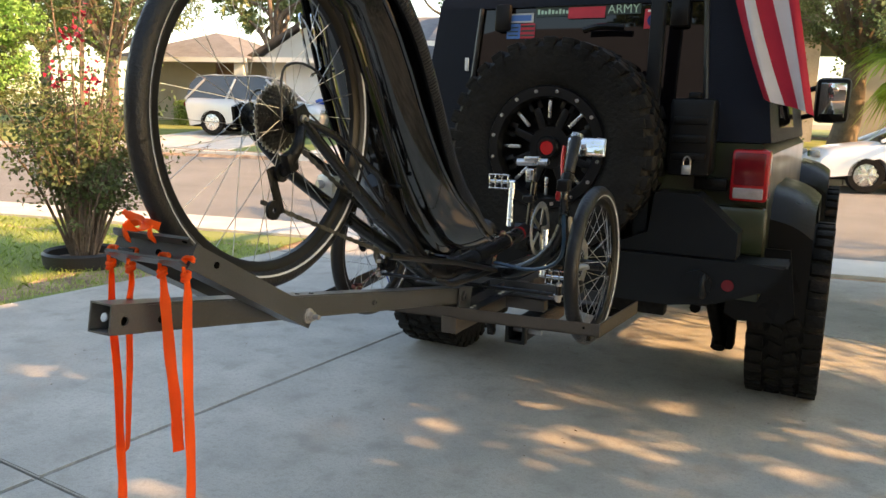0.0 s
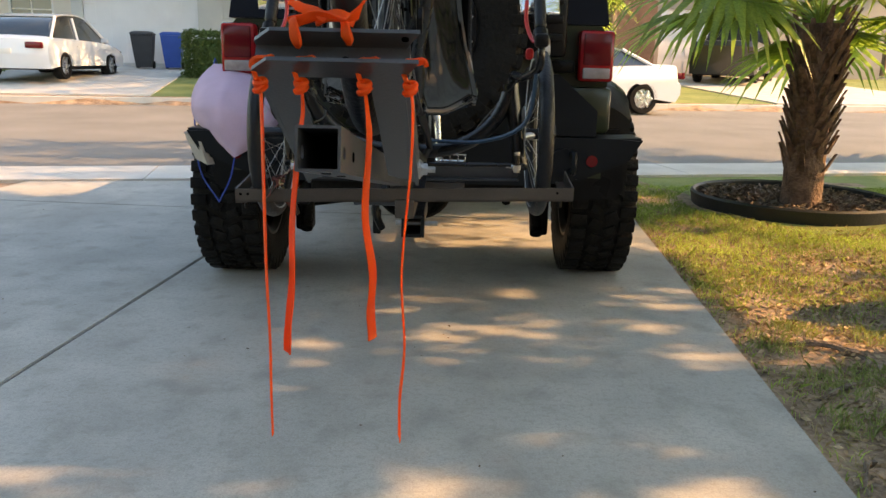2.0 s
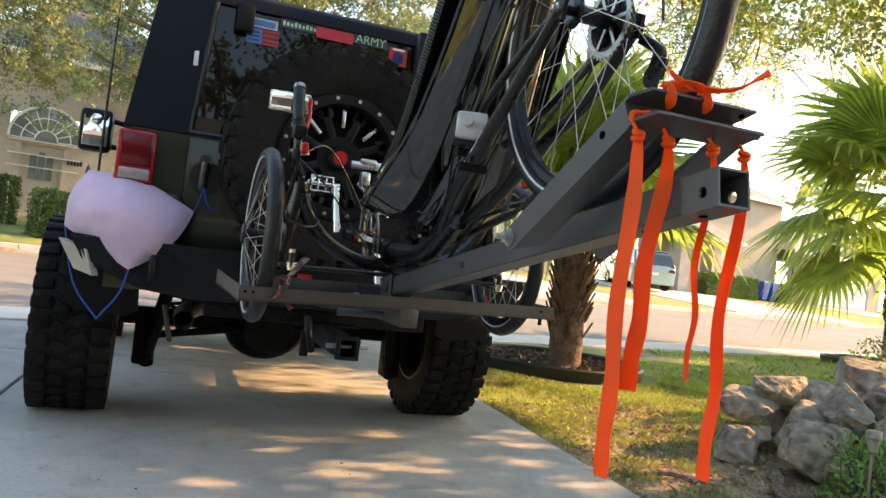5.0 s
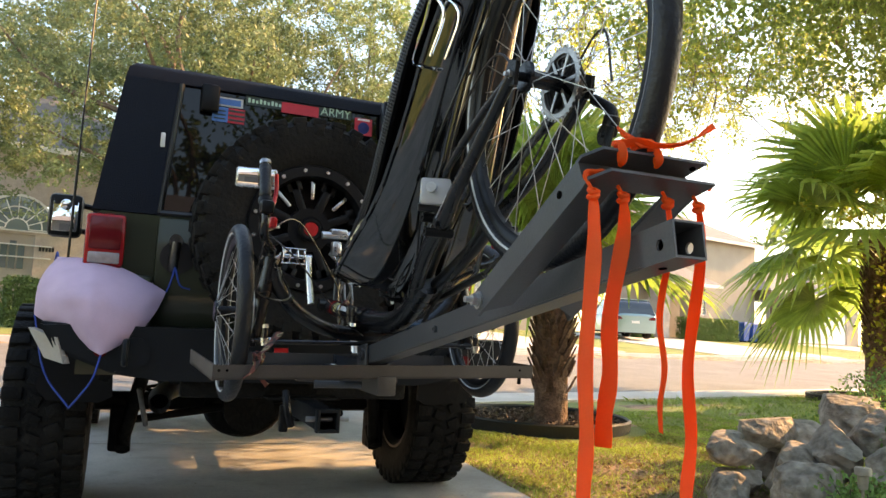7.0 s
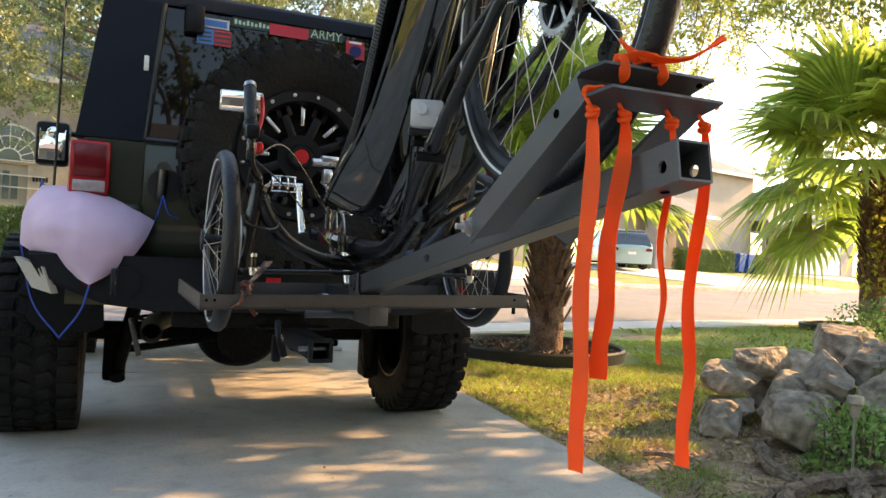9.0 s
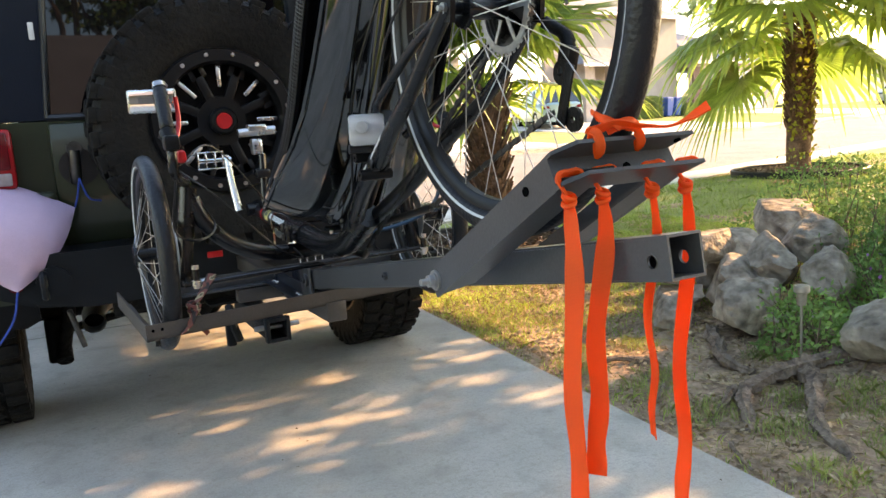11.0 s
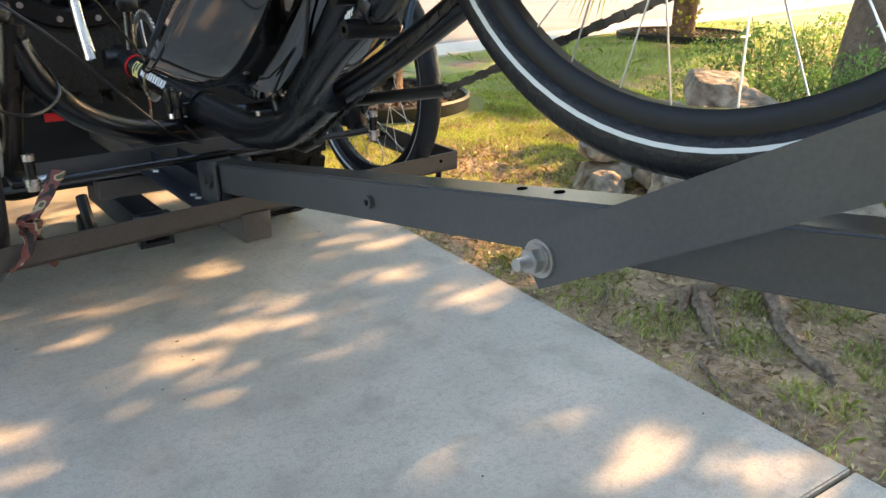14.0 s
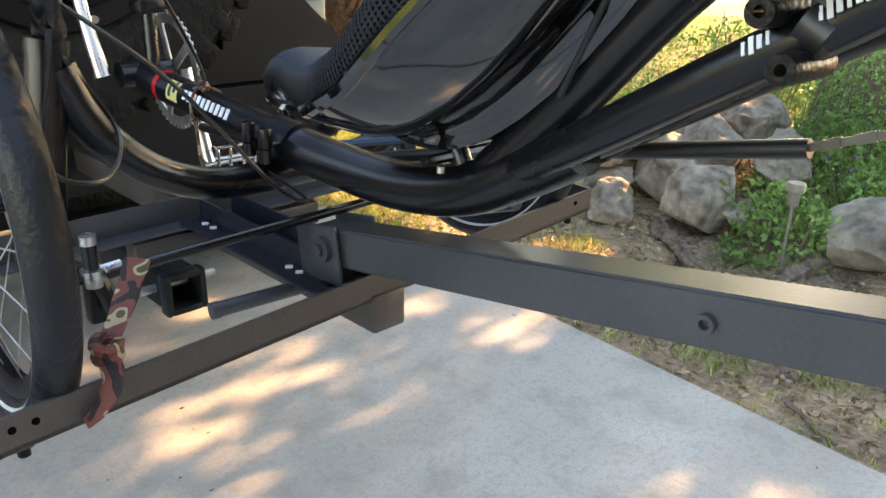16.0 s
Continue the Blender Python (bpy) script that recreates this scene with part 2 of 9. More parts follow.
M = {
    "concrete": mat("concrete", (0.38, 0.372, 0.342), 0.85, vary=0.17, scale=2.2, bump=0.10, bscale=150, tint=(0.455, 0.443, 0.405)),
    "kerb": mat("kerb_concrete", (0.55, 0.53, 0.49), 0.85, vary=0.15, scale=2.5, bump=0.3, bscale=90),
    "asphalt": mat("asphalt", (0.200, 0.198, 0.192), 0.9, vary=0.18, scale=0.9, bump=0.5, bscale=160),
    "soil": mat("soil_lawn", (0.185, 0.118, 0.076), 0.95, vary=0.5, scale=5.0, bump=1.0, bscale=40, tint=(0.37, 0.265, 0.18)),
    "turf": mat("far_turf", (0.17, 0.24, 0.055), 0.9, vary=0.3, scale=1.4, bump=0.6, bscale=70, tint=(0.23, 0.25, 0.08)),
    "blade": mat("grass_blade", (0.17, 0.24, 0.065), 0.6, vary=0.35, scale=1.6, tint=(0.36, 0.41, 0.13), rand=0.35, trans=0.3),
    "lawnblade": mat("lawn_blade", (0.22, 0.34, 0.06), 0.6, vary=0.35, scale=1.2, tint=(0.45, 0.57, 0.13), rand=0.35, trans=0.35),
    "straw": mat("dry_grass", (0.34, 0.27, 0.13), 0.8, vary=0.3, scale=3, rand=0.3, trans=0.2),
    "litter": mat("leaf_litter", (0.22, 0.155, 0.095), 0.85, vary=0.35, scale=3, tint=(0.46, 0.36, 0.23), rand=0.6),
    "rock": mat("limestone", (0.13, 0.105, 0.080), 0.92, vary=0.5, scale=5, bump=1.0, bscale=22, tint=(0.34, 0.30, 0.246), rand=0.4),
    "root": mat("root_bark", (0.095, 0.068, 0.052), 0.95, vary=0.5, scale=11, bump=1.0, bscale=45, tint=(0.215, 0.165, 0.125)),
    "bark": mat("bark", (0.16, 0.12, 0.09), 0.95, vary=0.4, scale=6, bump=1.0, bscale=30),
    "palmtrunk": mat("palm_trunk", (0.085, 0.05, 0.034), 0.9, vary=0.45, scale=9, bump=1.0, bscale=40, tint=(0.19, 0.115, 0.075), rand=0.3),
    "frond": mat("palm_frond", (0.19, 0.32, 0.06), 0.35, vary=0.3, scale=3, tint=(0.36, 0.48, 0.10), rand=0.35, trans=0.6),
    "leaf": mat("oak_leaf", (0.12, 0.19, 0.045), 0.5, vary=0.35, scale=0.6, tint=(0.33, 0.42, 0.10), rand=0.5, trans=0.55),
    "myrtle": mat("myrtle_leaf", (0.05, 0.075, 0.03), 0.55, vary=0.4, scale=2, tint=(0.12, 0.17, 0.06), rand=0.5, trans=0.3),
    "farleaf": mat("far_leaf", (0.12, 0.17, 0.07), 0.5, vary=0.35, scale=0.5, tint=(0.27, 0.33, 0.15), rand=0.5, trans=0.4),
    # lit copy of the oak leaf: sunshine put into a yellower, lighter colour
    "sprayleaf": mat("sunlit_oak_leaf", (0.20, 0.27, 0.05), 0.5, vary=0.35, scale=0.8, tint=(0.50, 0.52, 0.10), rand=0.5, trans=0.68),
    "leaf2": mat("shrub_leaf", (0.13, 0.28, 0.075), 0.5, vary=0.3, scale=2, tint=(0.29, 0.47, 0.13), rand=0.45, trans=0.4),
    "hedge": mat("hedge_leaf", (0.09, 0.15, 0.035), 0.6, vary=0.3, scale=2, rand=0.4, trans=0.2),
    "yellowleaf": mat("yellow_leaf", (0.40, 0.42, 0.05), 0.5, vary=0.2, scale=3, rand=0.3, trans=0.35),
    "flower": mat("pink_flower", (0.42, 0.02, 0.06), 0.6, vary=0.3, scale=8, rand=0.3, trans=0.2),
    "violet": mat("violet_flower", (0.40, 0.17, 0.55), 0.6, vary=0.2, scale=8, trans=0.2),
    "mulch": mat("mulch", (0.085, 0.06, 0.045), 0.95, vary=0.5, scale=14, bump=1.0, bscale=60, tint=(0.17, 0.13, 0.10)),
    "edging": mat("black_edging", (0.014, 0.015, 0.017), 0.5, vary=0.2, scale=6, bump=0.2),
    "green": mat("olive_green_paint", (0.022, 0.029, 0.013), 0.32, vary=0.10, scale=2.5, spread=0.08, coat=0.3, spec=0.35),
    "hardtop": mat("textured_hardtop", (0.0080, 0.0105, 0.018), 0.45, vary=0.15, scale=3, bump=0.22, bscale=260, spread=0.08, spec=0.12),
    "plastic": mat("black_plastic", (0.0070, 0.0070, 0.0075), 0.30, vary=0.2, scale=5, bump=0.12, bscale=200, spread=0.1, spec=0.16),
    "bumper": mat("powder_coat", (0.010, 0.0115, 0.0135), 0.34, vary=0.18, scale=3, bump=0.12, bscale=240, spread=0.08, spec=0.15),
    "rubber": mat("tyre_rubber", (0.0068, 0.0066, 0.0066), 0.62, vary=0.3, scale=5, bump=0.35, bscale=70, spread=0.1, tint=(0.014, 0.013, 0.012), spec=0.10),
    "bikerubber": mat("bike_tyre", (0.0095, 0.0102, 0.0125), 0.40, vary=0.12, scale=30, bump=0.16, bscale=120, spec=0.32),
    "blackmetal": mat("black_rim", (0.008, 0.008, 0.009), 0.35, 0.2, vary=0.2, scale=8, spread=0.1, spec=0.25),
    "under": mat("chassis_black", (0.0065, 0.0063, 0.0063), 0.5, 0.1, vary=0.5, scale=7, bump=0.4, bscale=50, tint=(0.009, 0.0085, 0.008), spec=0.10),
    "rack": mat("rack_steel", (0.046, 0.049, 0.054), 0.34, 0.1, vary=0.14, scale=5, bump=0.035, bscale=260, spread=0.10, tint=(0.060, 0.062, 0.066)),
    "rackbrown": mat("rack_bar_steel", (0.048, 0.040, 0.034), 0.42, 0.1, vary=0.2, scale=6, bump=0.05, bscale=240, spread=0.1, tint=(0.062, 0.052, 0.044)),
    "rackblue": mat("rack_channel_paint", (0.014, 0.017, 0.026), 0.3, 0.2, vary=0.25, scale=8, spread=0.1),
    "steel": mat("zinc_steel", (0.50, 0.49, 0.47), 0.35, 0.9, vary=0.25, scale=30, spread=0.12),
    # near-black without sheen: the shade inside holes, put into the colour
    "hole": mat("hole_shadow", (0.003, 0.003, 0.003), 0.9, vary=0.1, scale=20, spec=0.0),
    "darksteel": mat("dark_steel", (0.10, 0.098, 0.095), 0.38, 0.9, vary=0.3, scale=40, spread=0.12),
    "chrome": mat("chrome", (0.78, 0.78, 0.78), 0.10, 1.0, vary=0.06, scale=12),
    "alu": mat("machined_alloy", (0.62, 0.62, 0.63), 0.28, 1.0, vary=0.15, scale=20, spread=0.1),
    "frame": mat("satin_black_frame", (0.0042, 0.0047, 0.0060), 0.27, vary=0.15, scale=4, spread=0.05, spec=0.5),
    "gloss": mat("gloss_black_shell", (0.0035, 0.0034, 0.0034), 0.06, vary=0.15, scale=5, spread=0.02, coat=1.0, spec=0.8),
    "mesh": mat("seat_mesh", (0.003, 0.0033, 0.0040), 0.85, vary=0.2, scale=20, spec=0.1),
    "meshcord": mat("mesh_cord", (0.006, 0.0075, 0.011), 0.45, vary=0.2, scale=20, spec=0.35),
    "orange": mat("orange_webbing", (1.0, 0.145, 0.014), 0.55, vary=0.07, scale=9, bump=0.12, bscale=420, trans=0.5),
    "camo": mat("camouflage_webbing", (0.10, 0.022, 0.016), 0.8, vary=0.3, scale=70, bump=0.3, bscale=300, tint=(0.24, 0.14, 0.07)),
    "cloth": mat("mauve_cloth", (0.52, 0.37, 0.49), 0.9, vary=0.1, scale=6, bump=0.2, bscale=420, tint=(0.60, 0.44, 0.57)),
    "bluecord": mat("blue_cord", (0.012, 0.05, 0.30), 0.7, vary=0.2, scale=40),
    "redlens": mat("red_lens", (0.13, 0.004, 0.008), 0.18, vary=0.12, scale=14, coat=0.2, spec=0.3),
    "redrim": mat("red_lens_rim", (0.36, 0.010, 0.014), 0.2, vary=0.1, scale=14, coat=0.2, spec=0.3),
    "clearlens": mat("reverse_lens", (0.30, 0.25, 0.25), 0.2, vary=0.15, scale=30, coat=0.8),
    "red": mat("red_anodised", (0.50, 0.015, 0.018), 0.3, 0.2, vary=0.15, scale=14),
    "flagred": mat("flag_red", (0.52, 0.022, 0.055), 0.85, vary=0.12, scale=9, bump=0.2, bscale=300, trans=0.25),
    "flagwhite": mat("flag_white", (0.74, 0.70, 0.72), 0.85, vary=0.07, scale=9, bump=0.2, bscale=300, trans=0.25),
    "flagblue": mat("flag_blue", (0.03, 0.045, 0.19), 0.85, vary=0.1, scale=9, trans=0.25),
    "white": mat("white_print", (0.75, 0.75, 0.74), 0.6, vary=0.06, scale=14),
    "mintprint": mat("pale_green_print", (0.42, 0.62, 0.50), 0.6, vary=0.08, scale=14),
    "redprint": mat("red_print", (0.48, 0.02, 0.04), 0.55, vary=0.12, scale=14),
    "blueprint": mat("blue_print", (0.05, 0.16, 0.45), 0.55, vary=0.12, scale=14),
    "darkprint": mat("dark_print", (0.02, 0.04, 0.035), 0.5, vary=0.12, scale=14),
    "yellowprint": mat("yellow_print", (0.62, 0.52, 0.18), 0.6, vary=0.1, scale=14),
    "stucco": mat("beige_stucco", (0.37, 0.325, 0.275), 0.9, vary=0.1, scale=1.2, bump=0.3, bscale=60),
    "paintwall": mat("cream_wall", (0.66, 0.60, 0.52), 0.85, vary=0.1, scale=1.2, bump=0.2, bscale=60),
    "siding": mat("grey_siding", (0.52, 0.53, 0.52), 0.75, vary=0.08, scale=1.5),
    "housebrick": mat("pale_brick", (0.42, 0.36, 0.31), 0.9, vary=0.2, scale=2.5, bump=0.5, bscale=18, rand=0.12),
    "redbrick": mat("red_brick", (0.17, 0.105, 0.08), 0.9, vary=0.3, scale=4, bump=0.5, bscale=18),
    "roof": mat("grey_shingle", (0.19, 0.19, 0.20), 0.9, vary=0.2, scale=2.5, bump=0.8, bscale=14),
    "garage": mat("white_garage_door", (0.74, 0.74, 0.75), 0.6, vary=0.05, scale=2),
    "trim": mat("white_trim", (0.70, 0.69, 0.66), 0.6, vary=0.06, scale=3),
    # dark greys of the unseen house front, chosen to keep reflections neutral
    "backwall": mat("unseen_grey_stucco", (0.135, 0.14, 0.15), 0.9, vary=0.15, scale=2, bump=0.3, bscale=40),
    "backdoor": mat("unseen_slate_door", (0.060, 0.068, 0.082), 0.6, vary=0.15, scale=3),
    "darkdoor": mat("brown_door", (0.20, 0.11, 0.07), 0.6, vary=0.2, scale=4),
    "binblue": mat("blue_plastic", (0.012, 0.07, 0.34), 0.5, vary=0.12, scale=4),
    "binblack": mat("dark_bin", (0.03, 0.032, 0.036), 0.6, vary=0.15, scale=4),
    "carwhite": mat("white_car_paint", (0.74, 0.75, 0.77), 0.3, vary=0.04, scale=2, coat=0.8),
    "carsilver": mat("silver_car_paint", (0.46, 0.48, 0.50), 0.3, 0.4, vary=0.05, scale=2, coat=0.8),
    "carteal": mat("pale_teal_car_paint", (0.26, 0.38, 0.38), 0.3, 0.3, vary=0.05, scale=2, coat=0.8),
    "cardark": mat("dark_truck_paint", (0.022, 0.022, 0.020), 0.35, vary=0.08, scale=2, coat=0.4),
    "carglass": mat("car_glass", (0.035, 0.042, 0.05), 0.06, vary=0.1, scale=3, coat=1.0),
    "privacy": mat("privacy_glass", (0.004, 0.0032, 0.0040), 0.02, vary=0.2, scale=3, spec=0.35),
    "houseglass": mat("window_glass", (0.10, 0.13, 0.15), 0.08, vary=0.15, scale=2, coat=1.0),
    "mirror": mat("mirror_glass", (0.93, 0.93, 0.93), 0.02, 1.0, vary=0.02, scale=3),
    "clearcase": glass("clear_case", (0.95, 0.96, 0.97), 0.05, 0.35),
    "screen": mat("camera_body", (0.42, 0.43, 0.45), 0.3, 0.4, vary=0.2, scale=30),
    "solar": mat("path_light_cap", (0.28, 0.26, 0.22), 0.5, 0.4, vary=0.2, scale=20),
    "cable": mat("black_cable", (0.010, 0.010, 0.011), 0.35, vary=0.1, scale=20),
    "bluehose": mat("blue_housing", (0.02, 0.055, 0.10), 0.4, vary=0.1, scale=20),
}


def stained_concrete():
    """Broomed slab: broad stains, mottling and small dark specks over the base grain."""
    m = M["concrete"]
    nt = m.node_tree
    b = nt.nodes["Principled BSDF"]
    old = b.inputs["Base Color"].links[0].from_socket
    tc = nt.nodes.new("ShaderNodeTexCoord")

    def noise_mask(scale, lo, hi, detail=4):
        n = nt.nodes.new("ShaderNodeTexNoise")
        n.inputs["Scale"].default_value, n.inputs["Detail"].default_value = scale, detail
        nt.links.new(tc.outputs["Object"], n.inputs["Vector"])
        r = nt.nodes.new("ShaderNodeMapRange")
        r.inputs["From Min"].default_value, r.inputs["From Max"].default_value = lo, hi
        nt.links.new(n.outputs[0], r.inputs[0])
        return r.outputs[0]

    col = old
    for mask, colour, amount in ((noise_mask(0.9, 0.45, 0.72, 6), (0.285, 0.275, 0.245), 0.55), (noise_mask(7.0, 0.52, 0.70, 6), (0.25, 0.24, 0.21), 0.48),
                                 (noise_mask(24.0, 0.60, 0.68, 2), (0.22, 0.21, 0.18), 0.15), (noise_mask(16.0, 0.785, 0.80, 1), (0.12, 0.11, 0.10), 0.6),
                                 (noise_mask(3.1, 0.56, 0.75, 7), (0.54, 0.52, 0.465), 0.5), (noise_mask(52.0, 0.50, 0.64, 3), (0.26, 0.25, 0.225), 0.30),
                                 (noise_mask(170.0, 0.54, 0.66, 2), (0.24, 0.23, 0.21), 0.32)):
        k = nt.nodes.new("ShaderNodeMath")
        k.operation = 'MULTIPLY'
        k.inputs[1].default_value = amount
        nt.links.new(mask, k.inputs[0])
        mx = nt.nodes.new("ShaderNodeMix")
        mx.data_type = 'RGBA'
        nt.links.new(k.outputs[0], mx.inputs[0])
        nt.links.new(col, mx.inputs[6])
        mx.inputs[7].default_value = (*colour, 1)
        col = mx.outputs[2]
    nt.links.new(col, b.inputs["Base Color"])


stained_concrete()


def ribbed_webbing():
    """Fine cross ribs on the woven straps."""
    nt = M["orange"].node_tree
    tc = nt.nodes.new("ShaderNodeTexCoord")
    w = nt.nodes.new("ShaderNodeTexWave")
    w.wave_type, w.bands_direction = 'BANDS', 'Z'
    w.inputs["Scale"].default_value, w.inputs["Distortion"].default_value = 190.0, 0.6
    nt.links.new(tc.outputs["Object"], w.inputs["Vector"])
    bp = nt.nodes.new("ShaderNodeBump")
    bp.inputs["Strength"].default_value, bp.inputs["Distance"].default_value = 0.3, 0.0012
    nt.links.new(w.outputs["Fac"], bp.inputs["Height"])
    nt.links.new(bp.outputs[0], nt.nodes["Principled BSDF"].inputs["Normal"])


ribbed_webbing()


def camouflage():
    """Woodland blotches: near-black, red-brown, olive and tan."""
    nt = M["camo"].node_tree
    tc = nt.nodes.new("ShaderNodeTexCoord")
    n = nt.nodes.new("ShaderNodeTexNoise")
    n.inputs["Scale"].default_value, n.inputs["Detail"].default_value = 34.0, 1.0
    nt.links.new(tc.outputs["Object"], n.inputs["Vector"])
    r = nt.nodes.new("ShaderNodeValToRGB")
    r.color_ramp.interpolation = 'CONSTANT'
    els = r.color_ramp.elements
    els[0].position, els[0].color = 0.0, (0.018, 0.012, 0.010, 1)
    els[1].position, els[1].color = 0.38, (0.15, 0.042, 0.03, 1)
    for pos, col in ((0.53, (0.36, 0.28, 0.16, 1)), (0.59, (0.07, 0.06, 0.025, 1)), (0.64, (0.17, 0.05, 0.035, 1))):
        e = els.new(pos)
        e.color = col
    nt.links.new(n.outputs[0], r.inputs[0])
    nt.links.new(r.outputs[0], nt.nodes["Principled BSDF"].inputs["Base Color"])


camouflage()

# ---- the ground, driveway and street ----
SU, SV = Vector((0.977, 0.215, 0)), Vector((-0.215, 0.977, 0))


def street(u, v, z=0.0):
    return SU * u + SV * v + Vector((0, 0, z))


def ground_z(x, y):
    v = -0.215 * x + 0.977 * y
    if v < 4.9:
        return 0.0
    if v < 12.9:
        return 0.018 * (v - 4.9)
    return 0.264 + min(1.0, (v - 12.9) / 11.0) * 0.62


def lawn_z(x, y):
    """The sheet of soil and grass, a little under the hard surfaces."""
    v = -0.215 * x + 0.977 * y
    on_drive = -3.75 < x - 0.068 * y < 1.33 and v < 4.6
    if on_drive or 3.4 < v < 13.0:
        return ground_z(x, y) - (0.032 if v < 4.3 else 0.09 if v < 4.6 or v > 12.0 else 0.06)
    z = ground_z(x, y) - 0.012
    if v < 4:
        far = max(0.0, x - 1.45)
        z += 0.03 * noise.noise(Vector((x * 0.9, y * 0.9, 0))) * min(1, far * 2)
        z += 0.022 * noise.noise(Vector((x * 4, y * 4, 3))) * min(1, far * 3)
        z += 0.05 * max(0, min(1, (x - 2.1) / 1.2)) * max(0, min(1, (2.2 - y) / 1.5))
    return z


def ground_sheet():
    xs = [-260, -140, -80, -50, -36] + [-28 + 1.0 * i for i in range(22)] + [-6 + 0.5 * i for i in range(14)] + \
         [1.0 + 0.1 * i for i in range(50)] + [6 + 0.5 * i for i in range(12)] + [12 + 1.5 * i for i in range(26)] + [56, 80, 140, 260]
    ys = [-260, -120, -50, -25, -12, -8] + [-6 + 0.5 * i for i in range(6)] + [-3 + 0.1 * i for i in range(60)] + \
         [3 + 0.4 * i for i in range(30)] + [15 + 1.2 * i for i in range(22)] + [45, 60, 90, 150, 300]
    bm = bm_new()
    sheet(bm, [[(x, y, lawn_z(x, y)) for x in xs] for y in ys])
    return solo("ground", bm, M["soil"], "brown soil with thin patchy lawn grass", "ground", kind="structure")


ground_sheet()


def drive(a, b, z=0.0):
    """Driveway coordinates: a across, b along, turned a little from the jeep."""
    return Vector((a + 0.068 * b, b - 0.068 * a, z))


def slab_mesh(a0, a1, b0, b1, top=0.0, deep=0.12, b1r=None):
    bm = bm_new()
    g = 0.006
    c = [drive(a0 + g, b0 + g), drive(a1 - g, b0 + g), drive(a1 - g, (b1r or b1) - g), drive(a0 + g, b1 - g)]
    lo = [bm.verts.new(p + Vector((0, 0, top - deep))) for p in c]
    hi = [bm.verts.new(p + Vector((0, 0, top))) for p in c]
    bm.faces.new(hi)
    for i in range(4):
        bm.faces.new((lo[i], lo[(i + 1) % 4], hi[(i + 1) % 4], hi[i]))
    es = [e for e in bm.edges if all(v in hi for v in e.verts)]
    bmesh.ops.bevel(bm, geom=es, offset=0.005, segments=2, affect='EDGES')
    return bm


driveway = thing("driveway", (0, 0, 0), "pale grey concrete driveway slabs with dark joints", "driveway", kind="structure")
for a0, a1 in ((-3.72, -1.25), (-1.25, 1.35)):
    for b0, b1 in ((-9.15, -5.7), (-5.7, -1.74), (-1.74, 2.09)):
        part("slab", slab_mesh(a0, a1, b0, b1), M["concrete"], driveway, smooth=False)
# apron that meets the slanting gutter
for a0, a1, e0, e1 in ((-3.72, -1.25, 2.95, 3.6), (-1.25, 1.35, 3.6, 4.27)):
    part("slab", slab_mesh(a0, a1, 2.09, e0, b1r=e1), M["concrete"], driveway, smooth=False)
bm = bm_new()
sheet(bm, [[drive(a, b, -0.02) for a in (-3.7, 1.33)] for b in (-9.1, 2.6)])
part("joint_fill", bm, M["edging"], driveway, "dark joint filler", smooth=False)


def strip(name, v0, v1, us, dz, thick, material, parent=None, step=None):
    bm = bm_new()
    vs = [v0 + (v1 - v0) * i / 3 for i in range(4)]
    rows = []
    for v in vs:
        rows.append([street(u, v, 0) for u in us])
    for row in rows:
        for p in row:
            vv = SV.dot(p)
            p.z = (0.0 if vv < 4.9 else 0.018 * (vv - 4.9)) + dz
    g = sheet(bm, rows)
    r = bmesh.ops.extrude_face_region(bm, geom=list(bm.faces))
    for v in r["geom"]:
        if isinstance(v, bmesh.types.BMVert):
            v.co.z -= thick
    bmesh.ops.recalc_face_normals(bm, faces=list(bm.faces))
    return part(name, bm, material, parent, smooth=False)


road = strip("road", 4.86, 13.0, [-120, -60, -30, -10, 0, 10, 30, 60, 120], -0.012, 0.06, M["asphalt"])
tagged(road, "sun-bleached brownish asphalt street", "road", kind="structure")
pavement = thing("pavement", street(0, 4.2), "pale concrete gutter and pavement strip along the street", "pavement", kind="structure")
for i in range(-14, 24):
    u0, u1 = i * 1.8 + 0.006, (i + 1) * 1.8 - 0.006
    strip("paving_slab", 3.98, 4.86, [u0, u1], 0.0, 0.12, M["kerb"], pavement)
far_kerb = thing("kerb", street(0, 13.1), "pale concrete kerb across the street", "kerb", kind="structure")
for i in range(-16, 28):
    strip("kerbstone", 13.0, 13.35, [i * 2.0 + 0.008, (i + 1) * 2.0 - 0.008], 0.12, 0.3, M["kerb"], far_kerb)


def far_drive(u0, u1):
    bm = bm_new()
    rows = []
    for v in (13.36, 15, 17, 19, 22.2):
        row = []
        for u in (u0, (u0 + u1) / 2, u1):
            p = street(u, v)
            p.z = ground_z(p.x, p.y) + 0.02
            row.append(p)
        rows.append(row)
    sheet(bm, rows, 0.1)
    solo("driveway_far", bm, M["kerb"], "pale concrete driveway across the street", "driveway", kind="structure", smooth=False)


far_drive(-13.4, -9.6)
far_drive(-7.6, -3.2)
far_drive(11.0, 17.2)
far_drive(22.0, 30.6)
far_drive(40.4, 47.2)

# ---- the jeep ----
JX = 0.012
jeep = thing("jeep", (JX, 0.9, 0), "dark olive four-wheel-drive jeep with black hardtop and rear spare wheel", "car")


